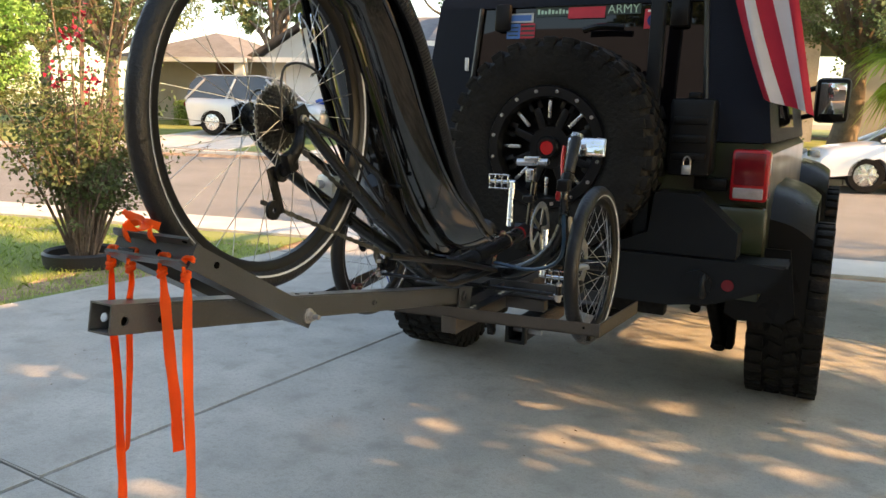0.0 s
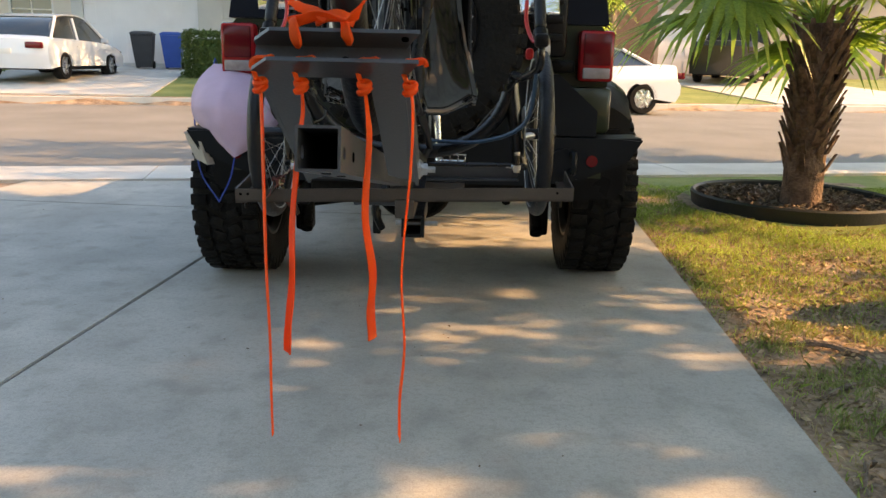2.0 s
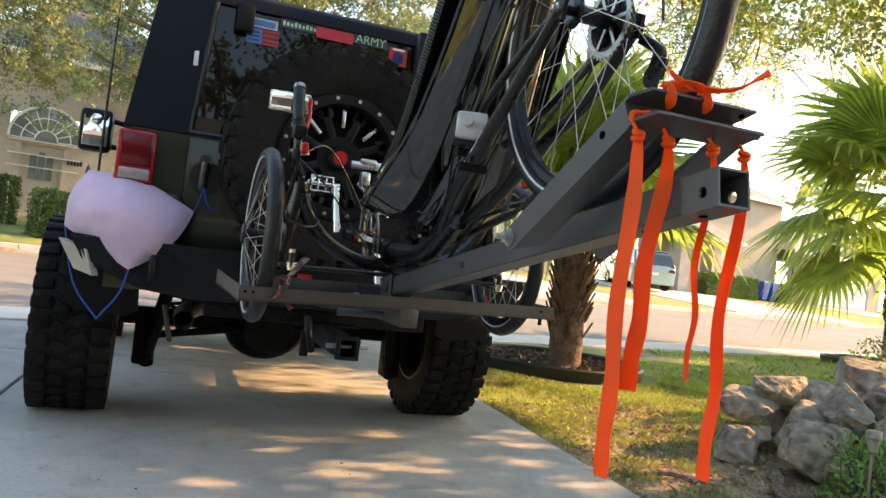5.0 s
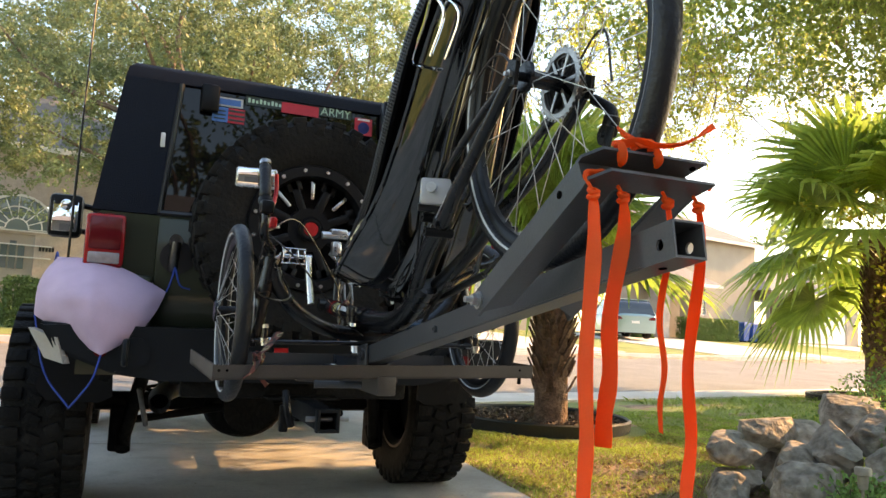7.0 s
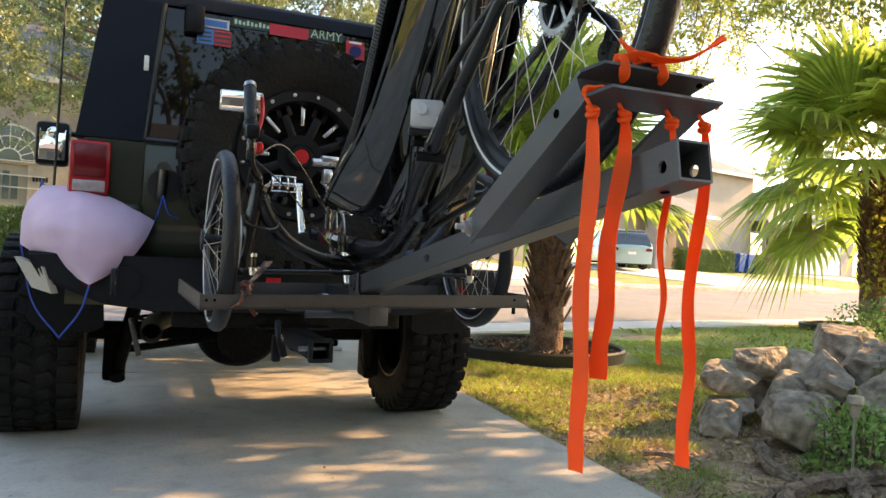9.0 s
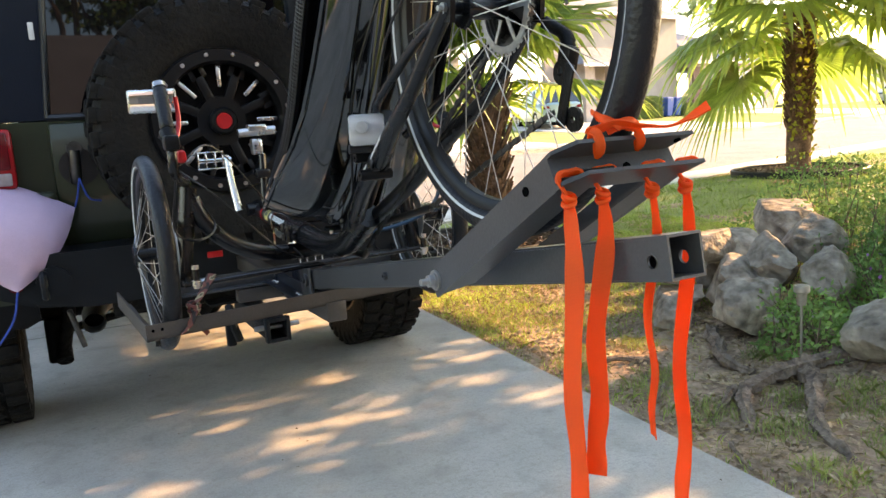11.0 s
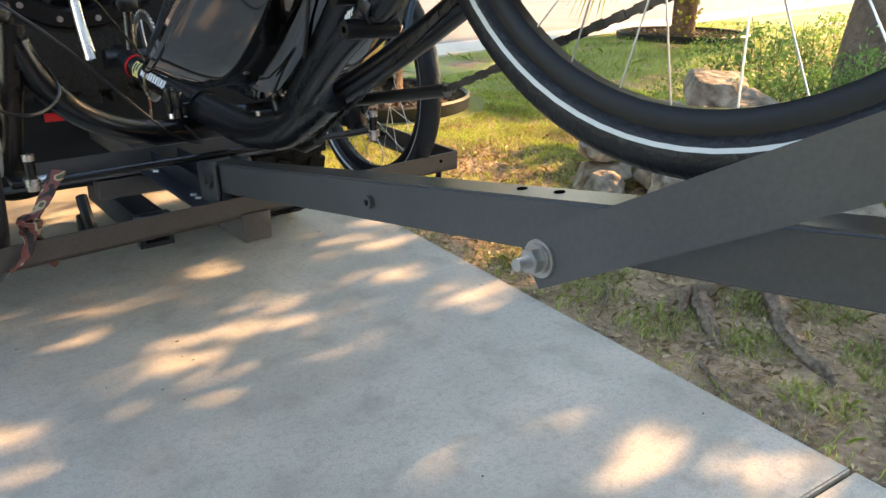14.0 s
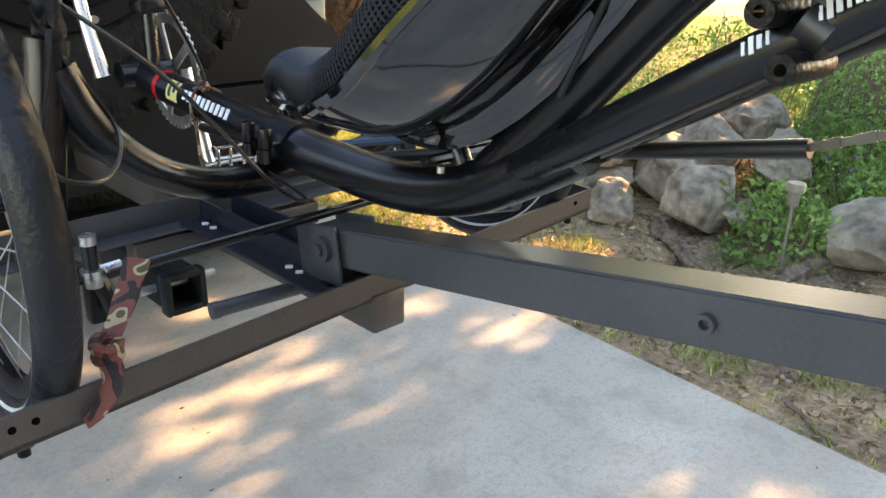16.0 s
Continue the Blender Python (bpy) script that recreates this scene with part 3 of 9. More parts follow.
def lug_tyre(c, R, w, inner, lugs=34):
    """A mud-terrain tyre, its axle along x: carcass and blocks in one mesh."""
    bm = bm_new()
    h = w / 2
    prof = [(inner, -h * 0.80), (inner + 0.03, -h * 0.93), (R - 0.10, -h), (R - 0.035, -h * 0.97), (R - 0.014, -h * 0.8), (R - 0.012, 0),
            (R - 0.014, h * 0.8), (R - 0.035, h * 0.97), (R - 0.10, h), (inner + 0.03, h * 0.93), (inner, h * 0.80)]
    lathe(bm, prof, axle_at(c), 48)
    tread = bm_new()
    for k in range(lugs):
        a = 2 * math.pi * k / lugs
        for side in (-1, 1):
            off = a + (math.pi / lugs if side > 0 else 0)
            m = axle_at(c) @ Matrix.Rotation(off, 4, 'Z')
            box(tread, m @ Vector((R - 0.014, 0, side * h * 0.74)), (0.03, 0.052, h * 0.46), m.to_3x3(), 0.004)
            box(tread, m @ Vector((R - 0.045, 0, side * h * 0.965)), (0.045, 0.040, 0.010), m.to_3x3(), 0.004)
            m2 = axle_at(c) @ Matrix.Rotation(off + 0.06, 4, 'Z')
            box(tread, m2 @ Vector((R - 0.013, 0, side * h * 0.24)), (0.026, 0.046, h * 0.36), m2.to_3x3() @ Matrix.Rotation(0.4 * side, 3, 'X'), 0.004)
    return bm, tread


def rim_mesh(c, r, w, face):
    """A black alloy rim: barrel, dished face with eight spokes. face: +1 or -1, the outer side along x."""
    bm = bm_new()
    h = w / 2
    lathe(bm, [(r, -h), (r + 0.012, -h), (r + 0.012, h), (r, h), (r - 0.03, h * 0.8), (r - 0.03, -h * 0.8)], axle_at(c), 40)
    m = axle_at(c)
    z0 = face * h * 0.55
    lathe(bm, [(0.02, z0 + face * 0.012), (0.085, z0 + face * 0.012), (0.09, z0 - face * 0.03), (0.02, z0 - face * 0.03)], m, 28)
    for k in range(8):
        k_m = m @ Matrix.Rotation(2 * math.pi * (k + 0.5) / 8, 4, 'Z')
        box(bm, k_m @ Vector((r * 0.52, 0, z0 - face * 0.004)), (r * 0.78, 0.034, 0.028), k_m.to_3x3(), 0.006)
        box(bm, k_m @ Vector((r * 0.82, 0, z0 - face * 0.002)), (r * 0.3, 0.062, 0.024), k_m.to_3x3(), 0.008)
    lathe(bm, [(r * 0.90, z0 + face * 0.03), (r + 0.016, z0 + face * 0.045), (r + 0.016, z0), (r * 0.90, z0)], m, 40)
    lathe(bm, [(0.01, -z0 * 0.2), (r - 0.02, -z0 * 0.2), (r - 0.02, -z0 * 0.3), (0.01, -z0 * 0.3)], m, 24)
    return bm


def jeep_wheel(name, c, face, spare=False):
    R, w, r = 0.43, 0.32, 0.235
    bm, tread = lug_tyre(c, R, w, r)
    tyre = part("tyre", bm, M["rubber"], jeep, "black mud-terrain tyre")
    tagged(part("tread", tread, M["rubber"], tyre), kind="stuff")
    rim = part("rim", rim_mesh(c, r, w * 0.86, face), M["blackmetal"], tyre, "black alloy rim")
    return tyre


for sx, ys in ((-0.895, (0.64, 3.15)), (0.91, (0.79, 3.25))):
    for wy in ys:
        jeep_wheel("wheel", (sx, wy, 0.428), 1 if sx > 0 else -1)

# spare on the tailgate: axle along y
SP = Vector((0.005, -0.215, 1.197))
turn = Matrix.Translation(SP) @ rz(-90) @ Matrix.Translation(-SP)
bm, tread = lug_tyre(SP, 0.43, 0.30, 0.235)
bm.transform(turn)
tread.transform(turn)
spare = part("spare_tyre", bm, M["rubber"], jeep, "worn black mud-terrain spare tyre")
tagged(part("tread", tread, M["rubber"], spare), kind="stuff")
bm = bm_new()
lathe(bm, [(0.196, -0.09), (0.196, -0.125), (0.204, -0.142), (0.240, -0.142), (0.246, -0.13), (0.246, -0.10)], Matrix.Translation(SP) @ rx(-90), 48)
bm_ring = part("bead_ring", bm, M["blackmetal"], spare, "black bead ring")
bm = rim_mesh(SP, 0.235, 0.26, 1)
bm.transform(turn)
rim = part("rim", bm, M["blackmetal"], spare, "black alloy rim")
for k in range(16):
    bm = bm_new()
    a = 2 * math.pi * (k + 0.5) / 16
    rod(bm, SP + Vector((0.224 * math.cos(a), -0.138, 0.224 * math.sin(a))), SP + Vector((0.224 * math.cos(a), -0.150, 0.224 * math.sin(a))), 0.0075, 8)
    part("rim_bolt", bm, M["alu"], spare, "bright rim bolt")
for k in range(8):
    bm = bm_new()
    a = 2 * math.pi * k / 8
    m = Matrix.Translation(SP + Vector((0.155 * math.cos(a), -0.095, 0.155 * math.sin(a)))) @ ry(-math.degrees(a))
    box(bm, m.translation, (0.075, 0.01, 0.014), m.to_3x3(), 0.003)
    part("spoke_inlay", bm, M["alu"], spare, "machined spoke edge")
bm = bm_new()
lathe(bm, [(0.045, 0), (0.048, 0.05), (0.04, 0.06), (0.0301, 0.06), (0.03, 0)], Matrix.Translation(SP + Vector((0, -0.06, 0))) @ rx(90), 24)
part("hub_cap", bm, M["blackmetal"], spare)
bm = bm_new()
lathe(bm, [(0.0005, 0.056), (0.028, 0.056), (0.028, 0.0), (0.0005, 0)], Matrix.Translation(SP + Vector((0, -0.06, 0))) @ rx(90), 20)
part("hub_badge", bm, M["red"], spare, "red hub badge")


def loft_box(bm, sections):
    """Joins four-corner loops (lists of points) one to the next, with end caps."""
    rings = [[bm.verts.new(p) for p in s] for s in sections]
    n = len(rings[0])
    for a, b in zip(rings, rings[1:]):
        for k in range(n):
            bm.faces.new((a[k], a[(k + 1) % n], b[(k + 1) % n], b[k]))
    bm.faces.new(rings[0][::-1])
    bm.faces.new(rings[-1])
    bmesh.ops.recalc_face_normals(bm, faces=list(bm.faces))


def section(y, x0, z0, x1, z1):
    """A rectangle across the car at y, half width x0 at the foot z0 and x1 at the top z1, as eight points with rounded top corners."""
    c = 0.04
    return [(JX - x0, y, z0), (JX + x0, y, z0), (JX + x0, y, (z0 + z1) / 2 - 0.02), (JX + x1 + (x0 - x1) * 0.12, y, z1 - c), (JX + x1 - c, y, z1), (JX - x1 + c, y, z1),
            (JX - x1 - (x0 - x1) * 0.12, y, z1 - c), (JX - x0, y, (z0 + z1) / 2 - 0.02)]


bm = bm_new()
loft_box(bm, [section(y, 0.80, 0.60, 0.80, 1.235) for y in (0.02, 0.035, 2.6)])
tub = part("tub", bm, M["green"], jeep, "dark olive painted body")
bm = bm_new()
loft_box(bm, [section(y, 0.70, 0.66, 0.64, 1.17) for y in (2.55, 4.0)])
part("bonnet", bm, M["green"], jeep)
# hardtop: four walls, roof, rear frame with a window opening
def lean(z):
    """How far the rear face leans forward at height z."""
    return 0.03 + 0.05 * (z - 1.235) / 0.62


def top_x(z):
    return 0.795 - 0.085 * (z - 1.235) / 0.62


for s in (-1, 1):
    bm = bm_new()
    poly = [(JX + s * top_x(1.24), lean(1.24), 1.24), (JX + s * top_x(1.80), lean(1.80), 1.80), (JX + s * top_x(1.80), 2.2, 1.80), (JX + s * top_x(1.24), 2.5, 1.24)]
    a = [bm.verts.new(p) for p in poly]
    b = [bm.verts.new((p[0] - s * 0.04, p[1], p[2])) for p in poly]
    bm.faces.new(a if s > 0 else a[::-1])
    bm.faces.new(b[::-1] if s > 0 else b)
    for i in range(4):
        bm.faces.new((a[i], b[i], b[(i + 1) % 4], a[(i + 1) % 4]))
    bmesh.ops.recalc_face_normals(bm, faces=list(bm.faces))
    part("hardtop_side", bm, M["hardtop"], jeep, "textured black hardtop side", smooth=False)
bm = bm_new()
loft_box(bm, [[(JX - top_x(z) + c, y0, z), (JX + top_x(z) - c, y0, z), (JX + top_x(z) - c, 2.35, z), (JX - top_x(z) + c, 2.35, z)]
              for z, c, y0 in ((1.80, 0.0, lean(1.80) - 0.004), (1.845, 0.005, lean(1.84)), (1.868, 0.03, lean(1.86) + 0.02), (1.878, 0.09, lean(1.86) + 0.08), (1.885, 0.3, 0.5))])
part("hardtop_roof", bm, M["hardtop"], jeep, "textured black hardtop roof")
bm = bm_new()
WX = 0.545


def quad_slab(bm, p, d):
    a = [bm.verts.new(q) for q in p]
    b = [bm.verts.new(Vector(q) + Vector(d)) for q in p]
    bm.faces.new(a)
    bm.faces.new(b[::-1])
    for i in range(4):
        bm.faces.new((a[i], b[i], b[(i + 1) % 4], a[(i + 1) % 4]))
    bmesh.ops.recalc_face_normals(bm, faces=list(bm.faces))


for s in (-1, 1):
    bm = bm_new()
    quad_slab(bm, [(JX + s * WX, lean(1.24) - 0.003, 1.24), (JX + s * (top_x(1.24) - 0.001), lean(1.24) - 0.003, 1.24), (JX + s * (top_x(1.8) - 0.001), lean(1.8) - 0.003, 1.80), (JX + s * (WX - 0.045), lean(1.8) - 0.003, 1.80)], (0, 0.05, 0))
    part("hardtop_pillar", bm, M["hardtop"], jeep, smooth=False)
# lift glass, standing a little proud of the frame
bm = bm_new()
quad_slab(bm, [(JX - WX + 0.005, lean(1.25) + 0.012, 1.25), (JX + WX - 0.005, lean(1.25) + 0.012, 1.25), (JX + WX - 0.05, lean(1.8) + 0.012, 1.80), (JX - WX + 0.05, lean(1.8) + 0.012, 1.80)], (0, 0.006, 0))
window = part("window", bm, M["privacy"], jeep, "dark tinted lift glass with stickers", smooth=False)
bm = bm_new()
sweep(bm, [(JX - WX, lean(1.24), 1.247), (JX + WX, lean(1.24), 1.247)], 0.014, 8)
for s in (-1, 1):
    sweep(bm, [(JX + s * WX, lean(1.24), 1.247), (JX + s * (WX - 0.046), lean(1.8), 1.80)], 0.012, 8)
part("seal", bm, M["cable"], window, "black rubber seal")
for x in (-0.385, 0.40):
    bm = bm_new()
    box(bm, (JX + x, lean(1.76) - 0.012, 1.755), (0.075, 0.035, 0.12), rx(-4).to_3x3(), 0.012)
    part("glass_hinge", bm, M["plastic"], window, "black plastic glass hinge")


def flat_mark(x0, x1, z0, z1, material, off, name="sticker", label="", parent=None, taper=0.0):
    bm = bm_new()
    y = lambda z: lean(z) + 0.012 - off
    quad_slab(bm, [(x0, y(z0), z0), (x1, y(z0), z0), (x1 - taper, y(z1), z1), (x0 + taper, y(z1), z1)], (0, 0.0015, 0))
    return part(name, bm, material, parent or window, label, smooth=False)


st = flat_mark(-0.355, -0.235, 1.735, 1.775, M["siding"], 0.004, label="grey and blue oval sticker")
flat_mark(-0.345, -0.245, 1.742, 1.768, M["blueprint"], 0.006, "sticker_field", parent=st)
st = flat_mark(-0.36, -0.295, 1.665, 1.73, M["blueprint"], 0.004, label="blue sticker with unreadable bars")
for k in range(3):
    flat_mark(-0.352, -0.305, 1.676 + k * 0.017, 1.682 + k * 0.017, M["darkprint"], 0.006, "sticker_bar", parent=st)
st = flat_mark(-0.294, -0.225, 1.665, 1.73, M["redprint"], 0.004, label="red striped sticker")
for k in range(3):
    flat_mark(-0.292, -0.227, 1.674 + k * 0.02, 1.682 + k * 0.02, M["darkprint"], 0.006, "sticker_stripe", parent=st)
banner = flat_mark(-0.225, 0.245, 1.757, 1.80, M["darkprint"], 0.005, label="dark banner sticker with pale green lettering")
for k in range(11):
    x = -0.215 + k * 0.0165
    flat_mark(x, x + 0.010, 1.768, 1.789 - 0.004 * (k % 3), M["mintprint"], 0.007, "letter_bar", parent=banner)


def lettering(text, size, m, material, parent, name="lettering", depth=0.0006):
    cu = bpy.data.curves.new(name, 'FONT')
    cu.body, cu.size, cu.extrude, cu.align_x, cu.align_y = text, size, depth, 'CENTER', 'CENTER'
    tmp = new(name, cu)
    bpy.context.view_layer.update()
    me = bpy.data.meshes.new_from_object(tmp.evaluated_get(bpy.context.evaluated_depsgraph_get()))
    bpy.data.objects.remove(tmp)
    me.materials.clear()
    me.materials.append(material)
    ob = new(name, me)
    ob.parent = parent
    me.transform(Matrix.Translation(-base_of(parent)) @ m)
    return ob


lettering("ARMY", 0.052, Matrix.Translation((0.172, lean(1.777) + 0.004, 1.778)) @ rx(94.6), M["mintprint"], banner)
flat_mark(-0.072, 0.093, 1.745, 1.793, M["redprint"], 0.010, "light_bar", "red high brake light strip")
st = flat_mark(0.262, 0.345, 1.695, 1.775, M["redprint"], 0.005, label="red badge sticker with dark disc")
bm = bm_new()
lathe(bm, [(0.0005, 0), (0.027, 0), (0.027, 0.002), (0.0005, 0.002)], Matrix.Translation((0.303, lean(1.73) + 0.004, 1.728)) @ rx(94.6), 20)
part("badge_disc", bm, M["flagblue"], st)
flat_mark(0.275, 0.332, 1.763, 1.772, M["white"], 0.007, "badge_bar", parent=st)
bm = bm_new()
sweep(bm, smooth_line([(0.02, 0.03, 1.69), (0.10, -0.0, 1.70), (0.2, 0.005, 1.695)], 4), 0.014, 8)
part("wiper_motor", bm, M["plastic"], jeep, "black wiper housing")
bm = bm_new()
box(bm, (-0.545, lean(1.55) - 0.006, 1.55), (0.018, 0.012, 0.06), None, 0.003)
part("window_tab", bm, M["trim"], window, "pale reflective tab")

# tailgate: olive panel with a seam round it, handle, hinges
bm = bm_new()
box(bm, (JX - 0.0, 0.006, 0.99), (1.10, 0.028, 0.475), None, 0.012)
tailgate = part("tailgate", bm, M["green"], jeep, "olive tailgate")
bm = bm_new()
sweep(bm, [(-0.47, -0.012, 1.02), (-0.47, -0.03, 1.05), (-0.465, -0.035, 1.13)], [0.02, 0.021, 0.02], 10)
rod(bm, (-0.465, -0.008, 1.135), (-0.465, -0.042, 1.135), 0.026, 14)
part("handle", bm, M["darksteel"], tailgate, "dark grey tailgate handle")
bm = bm_new()
lathe(bm, [(0.0005, 0), (0.062, 0), (0.066, 0.006), (0.0005, 0.006)], Matrix.Translation((-0.455, -0.008, 1.07)) @ rx(90), 24)
part("handle_recess", bm, M["cable"], tailgate)
for z in (1.07, 0.86):
    bm = bm_new()
    box(bm, (0.60, -0.018, z), (0.13, 0.035, 0.05), None, 0.01)
    part("tailgate_hinge", bm, M["plastic"], tailgate)

# spare carrier: plate behind the wheel and a post beside it
bm = bm_new()
box(bm, (0.0, -0.045, 1.17), (0.34, 0.09, 0.36), None, 0.02)
part("carrier_plate", bm, M["plastic"], jeep)
bm = bm_new()
box(bm, (0.36, -0.10, 1.50), (0.055, 0.05, 0.62), None, 0.008)
box(bm, (0.36, -0.14, 1.02), (0.06, 0.06, 0.5), None, 0.008)
box(bm, (0.2, -0.09, 1.30), (0.36, 0.04, 0.05), None, 0.008)
part("carrier_post", bm, M["bumper"], jeep, "black tyre carrier post")
# lockable can beside the wheel
bm = bm_new()
box(bm, (0.525, -0.085, 1.255), (0.17, 0.13, 0.30), None, 0.02)
for k in range(3):
    box(bm, (0.525, -0.153, 1.18 + k * 0.07), (0.13, 0.012, 0.03), None, 0.005)
box(bm, (0.525, -0.085, 1.415), (0.05, 0.05, 0.03), None, 0.008)
can = part("storage_can", bm, M["plastic"], jeep, "black lockable storage can")
bm = bm_new()
box(bm, (0.525, -0.168, 1.13), (0.036, 0.016, 0.036), None, 0.004)
sweep(bm, smooth_line([(0.512, -0.168, 1.145), (0.513, -0.168, 1.17), (0.525, -0.168, 1.182), (0.537, -0.168, 1.17), (0.538, -0.168, 1.145)], 4), 0.0035, 6)
part("padlock", bm, M["steel"], can, "steel padlock")
bm = bm_new()
prism(bm, [(-0.28, 0), (0.24, 0), (0.24, 0.10), (0.08, 0.24), (-0.08, 0.24), (-0.10, 0.08)], Matrix.Translation((0.50, -0.20, 0.80)) @ rx(90), -0.16)
part("carrier_foot", bm, M["bumper"], jeep, "black steel carrier foot", smooth=False)

# rear bumper with angled ends
bm = bm_new()
half = [(-0.50, 0.60), (-0.66, 0.62), (-0.86, 0.70), (-0.92, 0.80), (-0.80, 0.795), (-0.5, 0.795)]
outline = half + [(-x, z) for x, z in reversed(half)]
prism(bm, outline, Matrix.Translation((JX, -0.03, 0)) @ rx(90), 0.20)
bmesh.ops.bevel(bm, geom=[e for e in bm.edges], offset=0.012, segments=2, affect='EDGES')
bumper = part("rear_bumper", bm, M["bumper"], jeep, "black powder-coated steel rear bumper")
for s in (-1, 1):
    bm = bm_new()
    rod(bm, (JX + s * 0.60, -0.225, 0.70), (JX + s * 0.60, -0.255, 0.70), 0.055, 20)
    sweep(bm, smooth_line([(JX + s * 0.63, -0.25, 0.73), (JX + s * 0.63, -0.30, 0.74), (JX + s * 0.63, -0.315, 0.70), (JX + s * 0.63, -0.30, 0.665), (JX + s * 0.63, -0.25, 0.67)], 4), 0.012, 8)
    part("recovery_eye", bm, M["bumper"], bumper)
    bm = bm_new()
    rod(bm, (JX + s * 0.712, -0.228, 0.705), (JX + s * 0.712, -0.238, 0.705), 0.023, 16)
    part("reflector", bm, M["redlens"], bumper, "red round reflector")
bm = bm_new()
box(bm, (-0.06, -0.238, 0.725), (0.055, 0.008, 0.022), None, 0.002)
part("reflector", bm, M["red"], bumper, "small red rectangular reflector")
# olive lower body corner beside each light
for s in (-1, 1):
    bm = bm_new()
    box(bm, (JX + s * 0.68, -0.02, 0.895), (0.26, 0.06, 0.19), None, 0.02)
    part("body_corner", bm, M["green"], jeep)
    # tail light with red rim, lens and reversing window
    bm = bm_new()
    box(bm, (JX + s * 0.735, -0.02, 1.113), (0.142, 0.10, 0.205), None, 0.016)
    light = part("tail_light", bm, M["redrim"], jeep, "red tail light")
    bm = bm_new()
    box(bm, (JX + s * 0.735, -0.073, 1.14), (0.112, 0.014, 0.125), None, 0.006)
    part("lens", bm, M["redlens"], light, "deep red lens")
    bm = bm_new()
    box(bm, (JX + s * 0.735, -0.073, 1.045), (0.112, 0.014, 0.044), None, 0.006)
    part("reversing_lens", bm, M["clearlens"], light, "pale reversing lens")

# wheel arches: moulded black flares
for s in (-1, 1):
    for wy in (0.79, 3.25):
        bm = bm_new()
        rows = []
        for k in range(15):
            a = radians(-8 + 196 * k / 14)
            c, sn = math.cos(a), math.sin(a)
            sq = 0.53
            py, pz = wy - sq * max(-0.92, min(0.92, c * 1.15)), 0.60 + 0.45 * min(0.92, max(0, sn) * 1.12) - (0.08 if sn < 0.15 else 0)
            row = []
            for t in range(6):
                q = t / 5
                row.append((JX + s * (0.775 + 0.20 * q), wy + (py - wy) * (1 + 0.05 * (1 - q)), pz + 0.035 * (1 - q) - 0.05 * q ** 3))
            rows.append(row)
        sheet(bm, rows, 0.018 * s)
        part("wheel_arch", bm, M["plastic"], jeep, "moulded black wheel arch flare")
    bm = bm_new()
    poly = [(-0.90, 0.80), (-0.68, 0.80), (-0.66, 0.50), (-0.71, 0.475), (-0.90, 0.485), (-0.94, 0.53)]
    poly = [(JX + s * -x if s > 0 else JX + x, z) for x, z in poly]
    prism(bm, poly, Matrix.Translation((0, 0.19, 0)) @ rx(90), 0.012)
    bmesh.ops.recalc_face_normals(bm, faces=list(bm.faces))
    part("mud_flap", bm, M["plastic"], jeep, "black mud flap", smooth=False)
    # door mirror on its arm
    mx, mz = (-1.035, 1.445) if s < 0 else (0.965, 1.47)
    bm = bm_new()
    box(bm, (mx, 2.33, mz), (0.205, 0.10, 0.285), None, 0.035)
    sweep(bm, [(mx - s * 0.1, 2.36, mz + 0.08), (JX + s * 0.78, 2.42, mz + 0.06)], 0.018, 8)
    sweep(bm, [(mx - s * 0.1, 2.36, mz - 0.09), (JX + s * 0.78, 2.42, mz - 0.11)], 0.018, 8)
    shell = part("door_mirror", bm, M["plastic"], jeep, "black door mirror")
    bm = bm_new()
    box(bm, (mx, 2.277, mz), (0.150, 0.006, 0.215), rx(4 if s > 0 else -5).to_3x3(), 0.002)
    part("mirror_glass", bm, M["mirror"], shell)
    bm = bm_new()
    lathe(bm, [(0.0005, 0.01), (0.02, 0.009), (0.034, 0.004), (0.036, 0), (0.0005, 0)], Matrix.Translation((mx + s * 0.0, 2.274, mz + 0.07)) @ rx(90), 20)
    part("blind_spot_mirror", bm, M["mirror"], shell)
    # sill step
    bm = bm_new()
    sweep(bm, smooth_line([(JX + s * 0.78, 1.3, 0.56), (JX + s * 0.88, 1.36, 0.54), (JX + s * 0.88, 2.6, 0.54), (JX + s * 0.78, 2.7, 0.56)], 3), 0.03, 8)
    part("side_step", bm, M["bumper"], jeep)
# side glass of the hardtop
for s in (-1, 1):
    bm = bm_new()
    quad_slab(bm, [(JX + s * (top_x(1.3) + 0.003), 0.45, 1.3), (JX + s * (top_x(1.72) + 0.003), 0.5, 1.72), (JX + s * (top_x(1.72) + 0.003), 1.3, 1.72), (JX + s * (top_x(1.3) + 0.003), 1.4, 1.3)], (s * 0.003, 0, 0))
    part("side_window", bm, M["privacy"], jeep, smooth=False)
# windscreen and frame
bm = bm_new()
quad_slab(bm, [(JX - 0.68, 2.66, 1.2), (JX + 0.68, 2.66, 1.2), (JX + 0.62, 2.36, 1.82), (JX - 0.62, 2.36, 1.82)], (0, 0.03, 0))
part("windscreen", bm, M["carglass"], jeep, smooth=False)

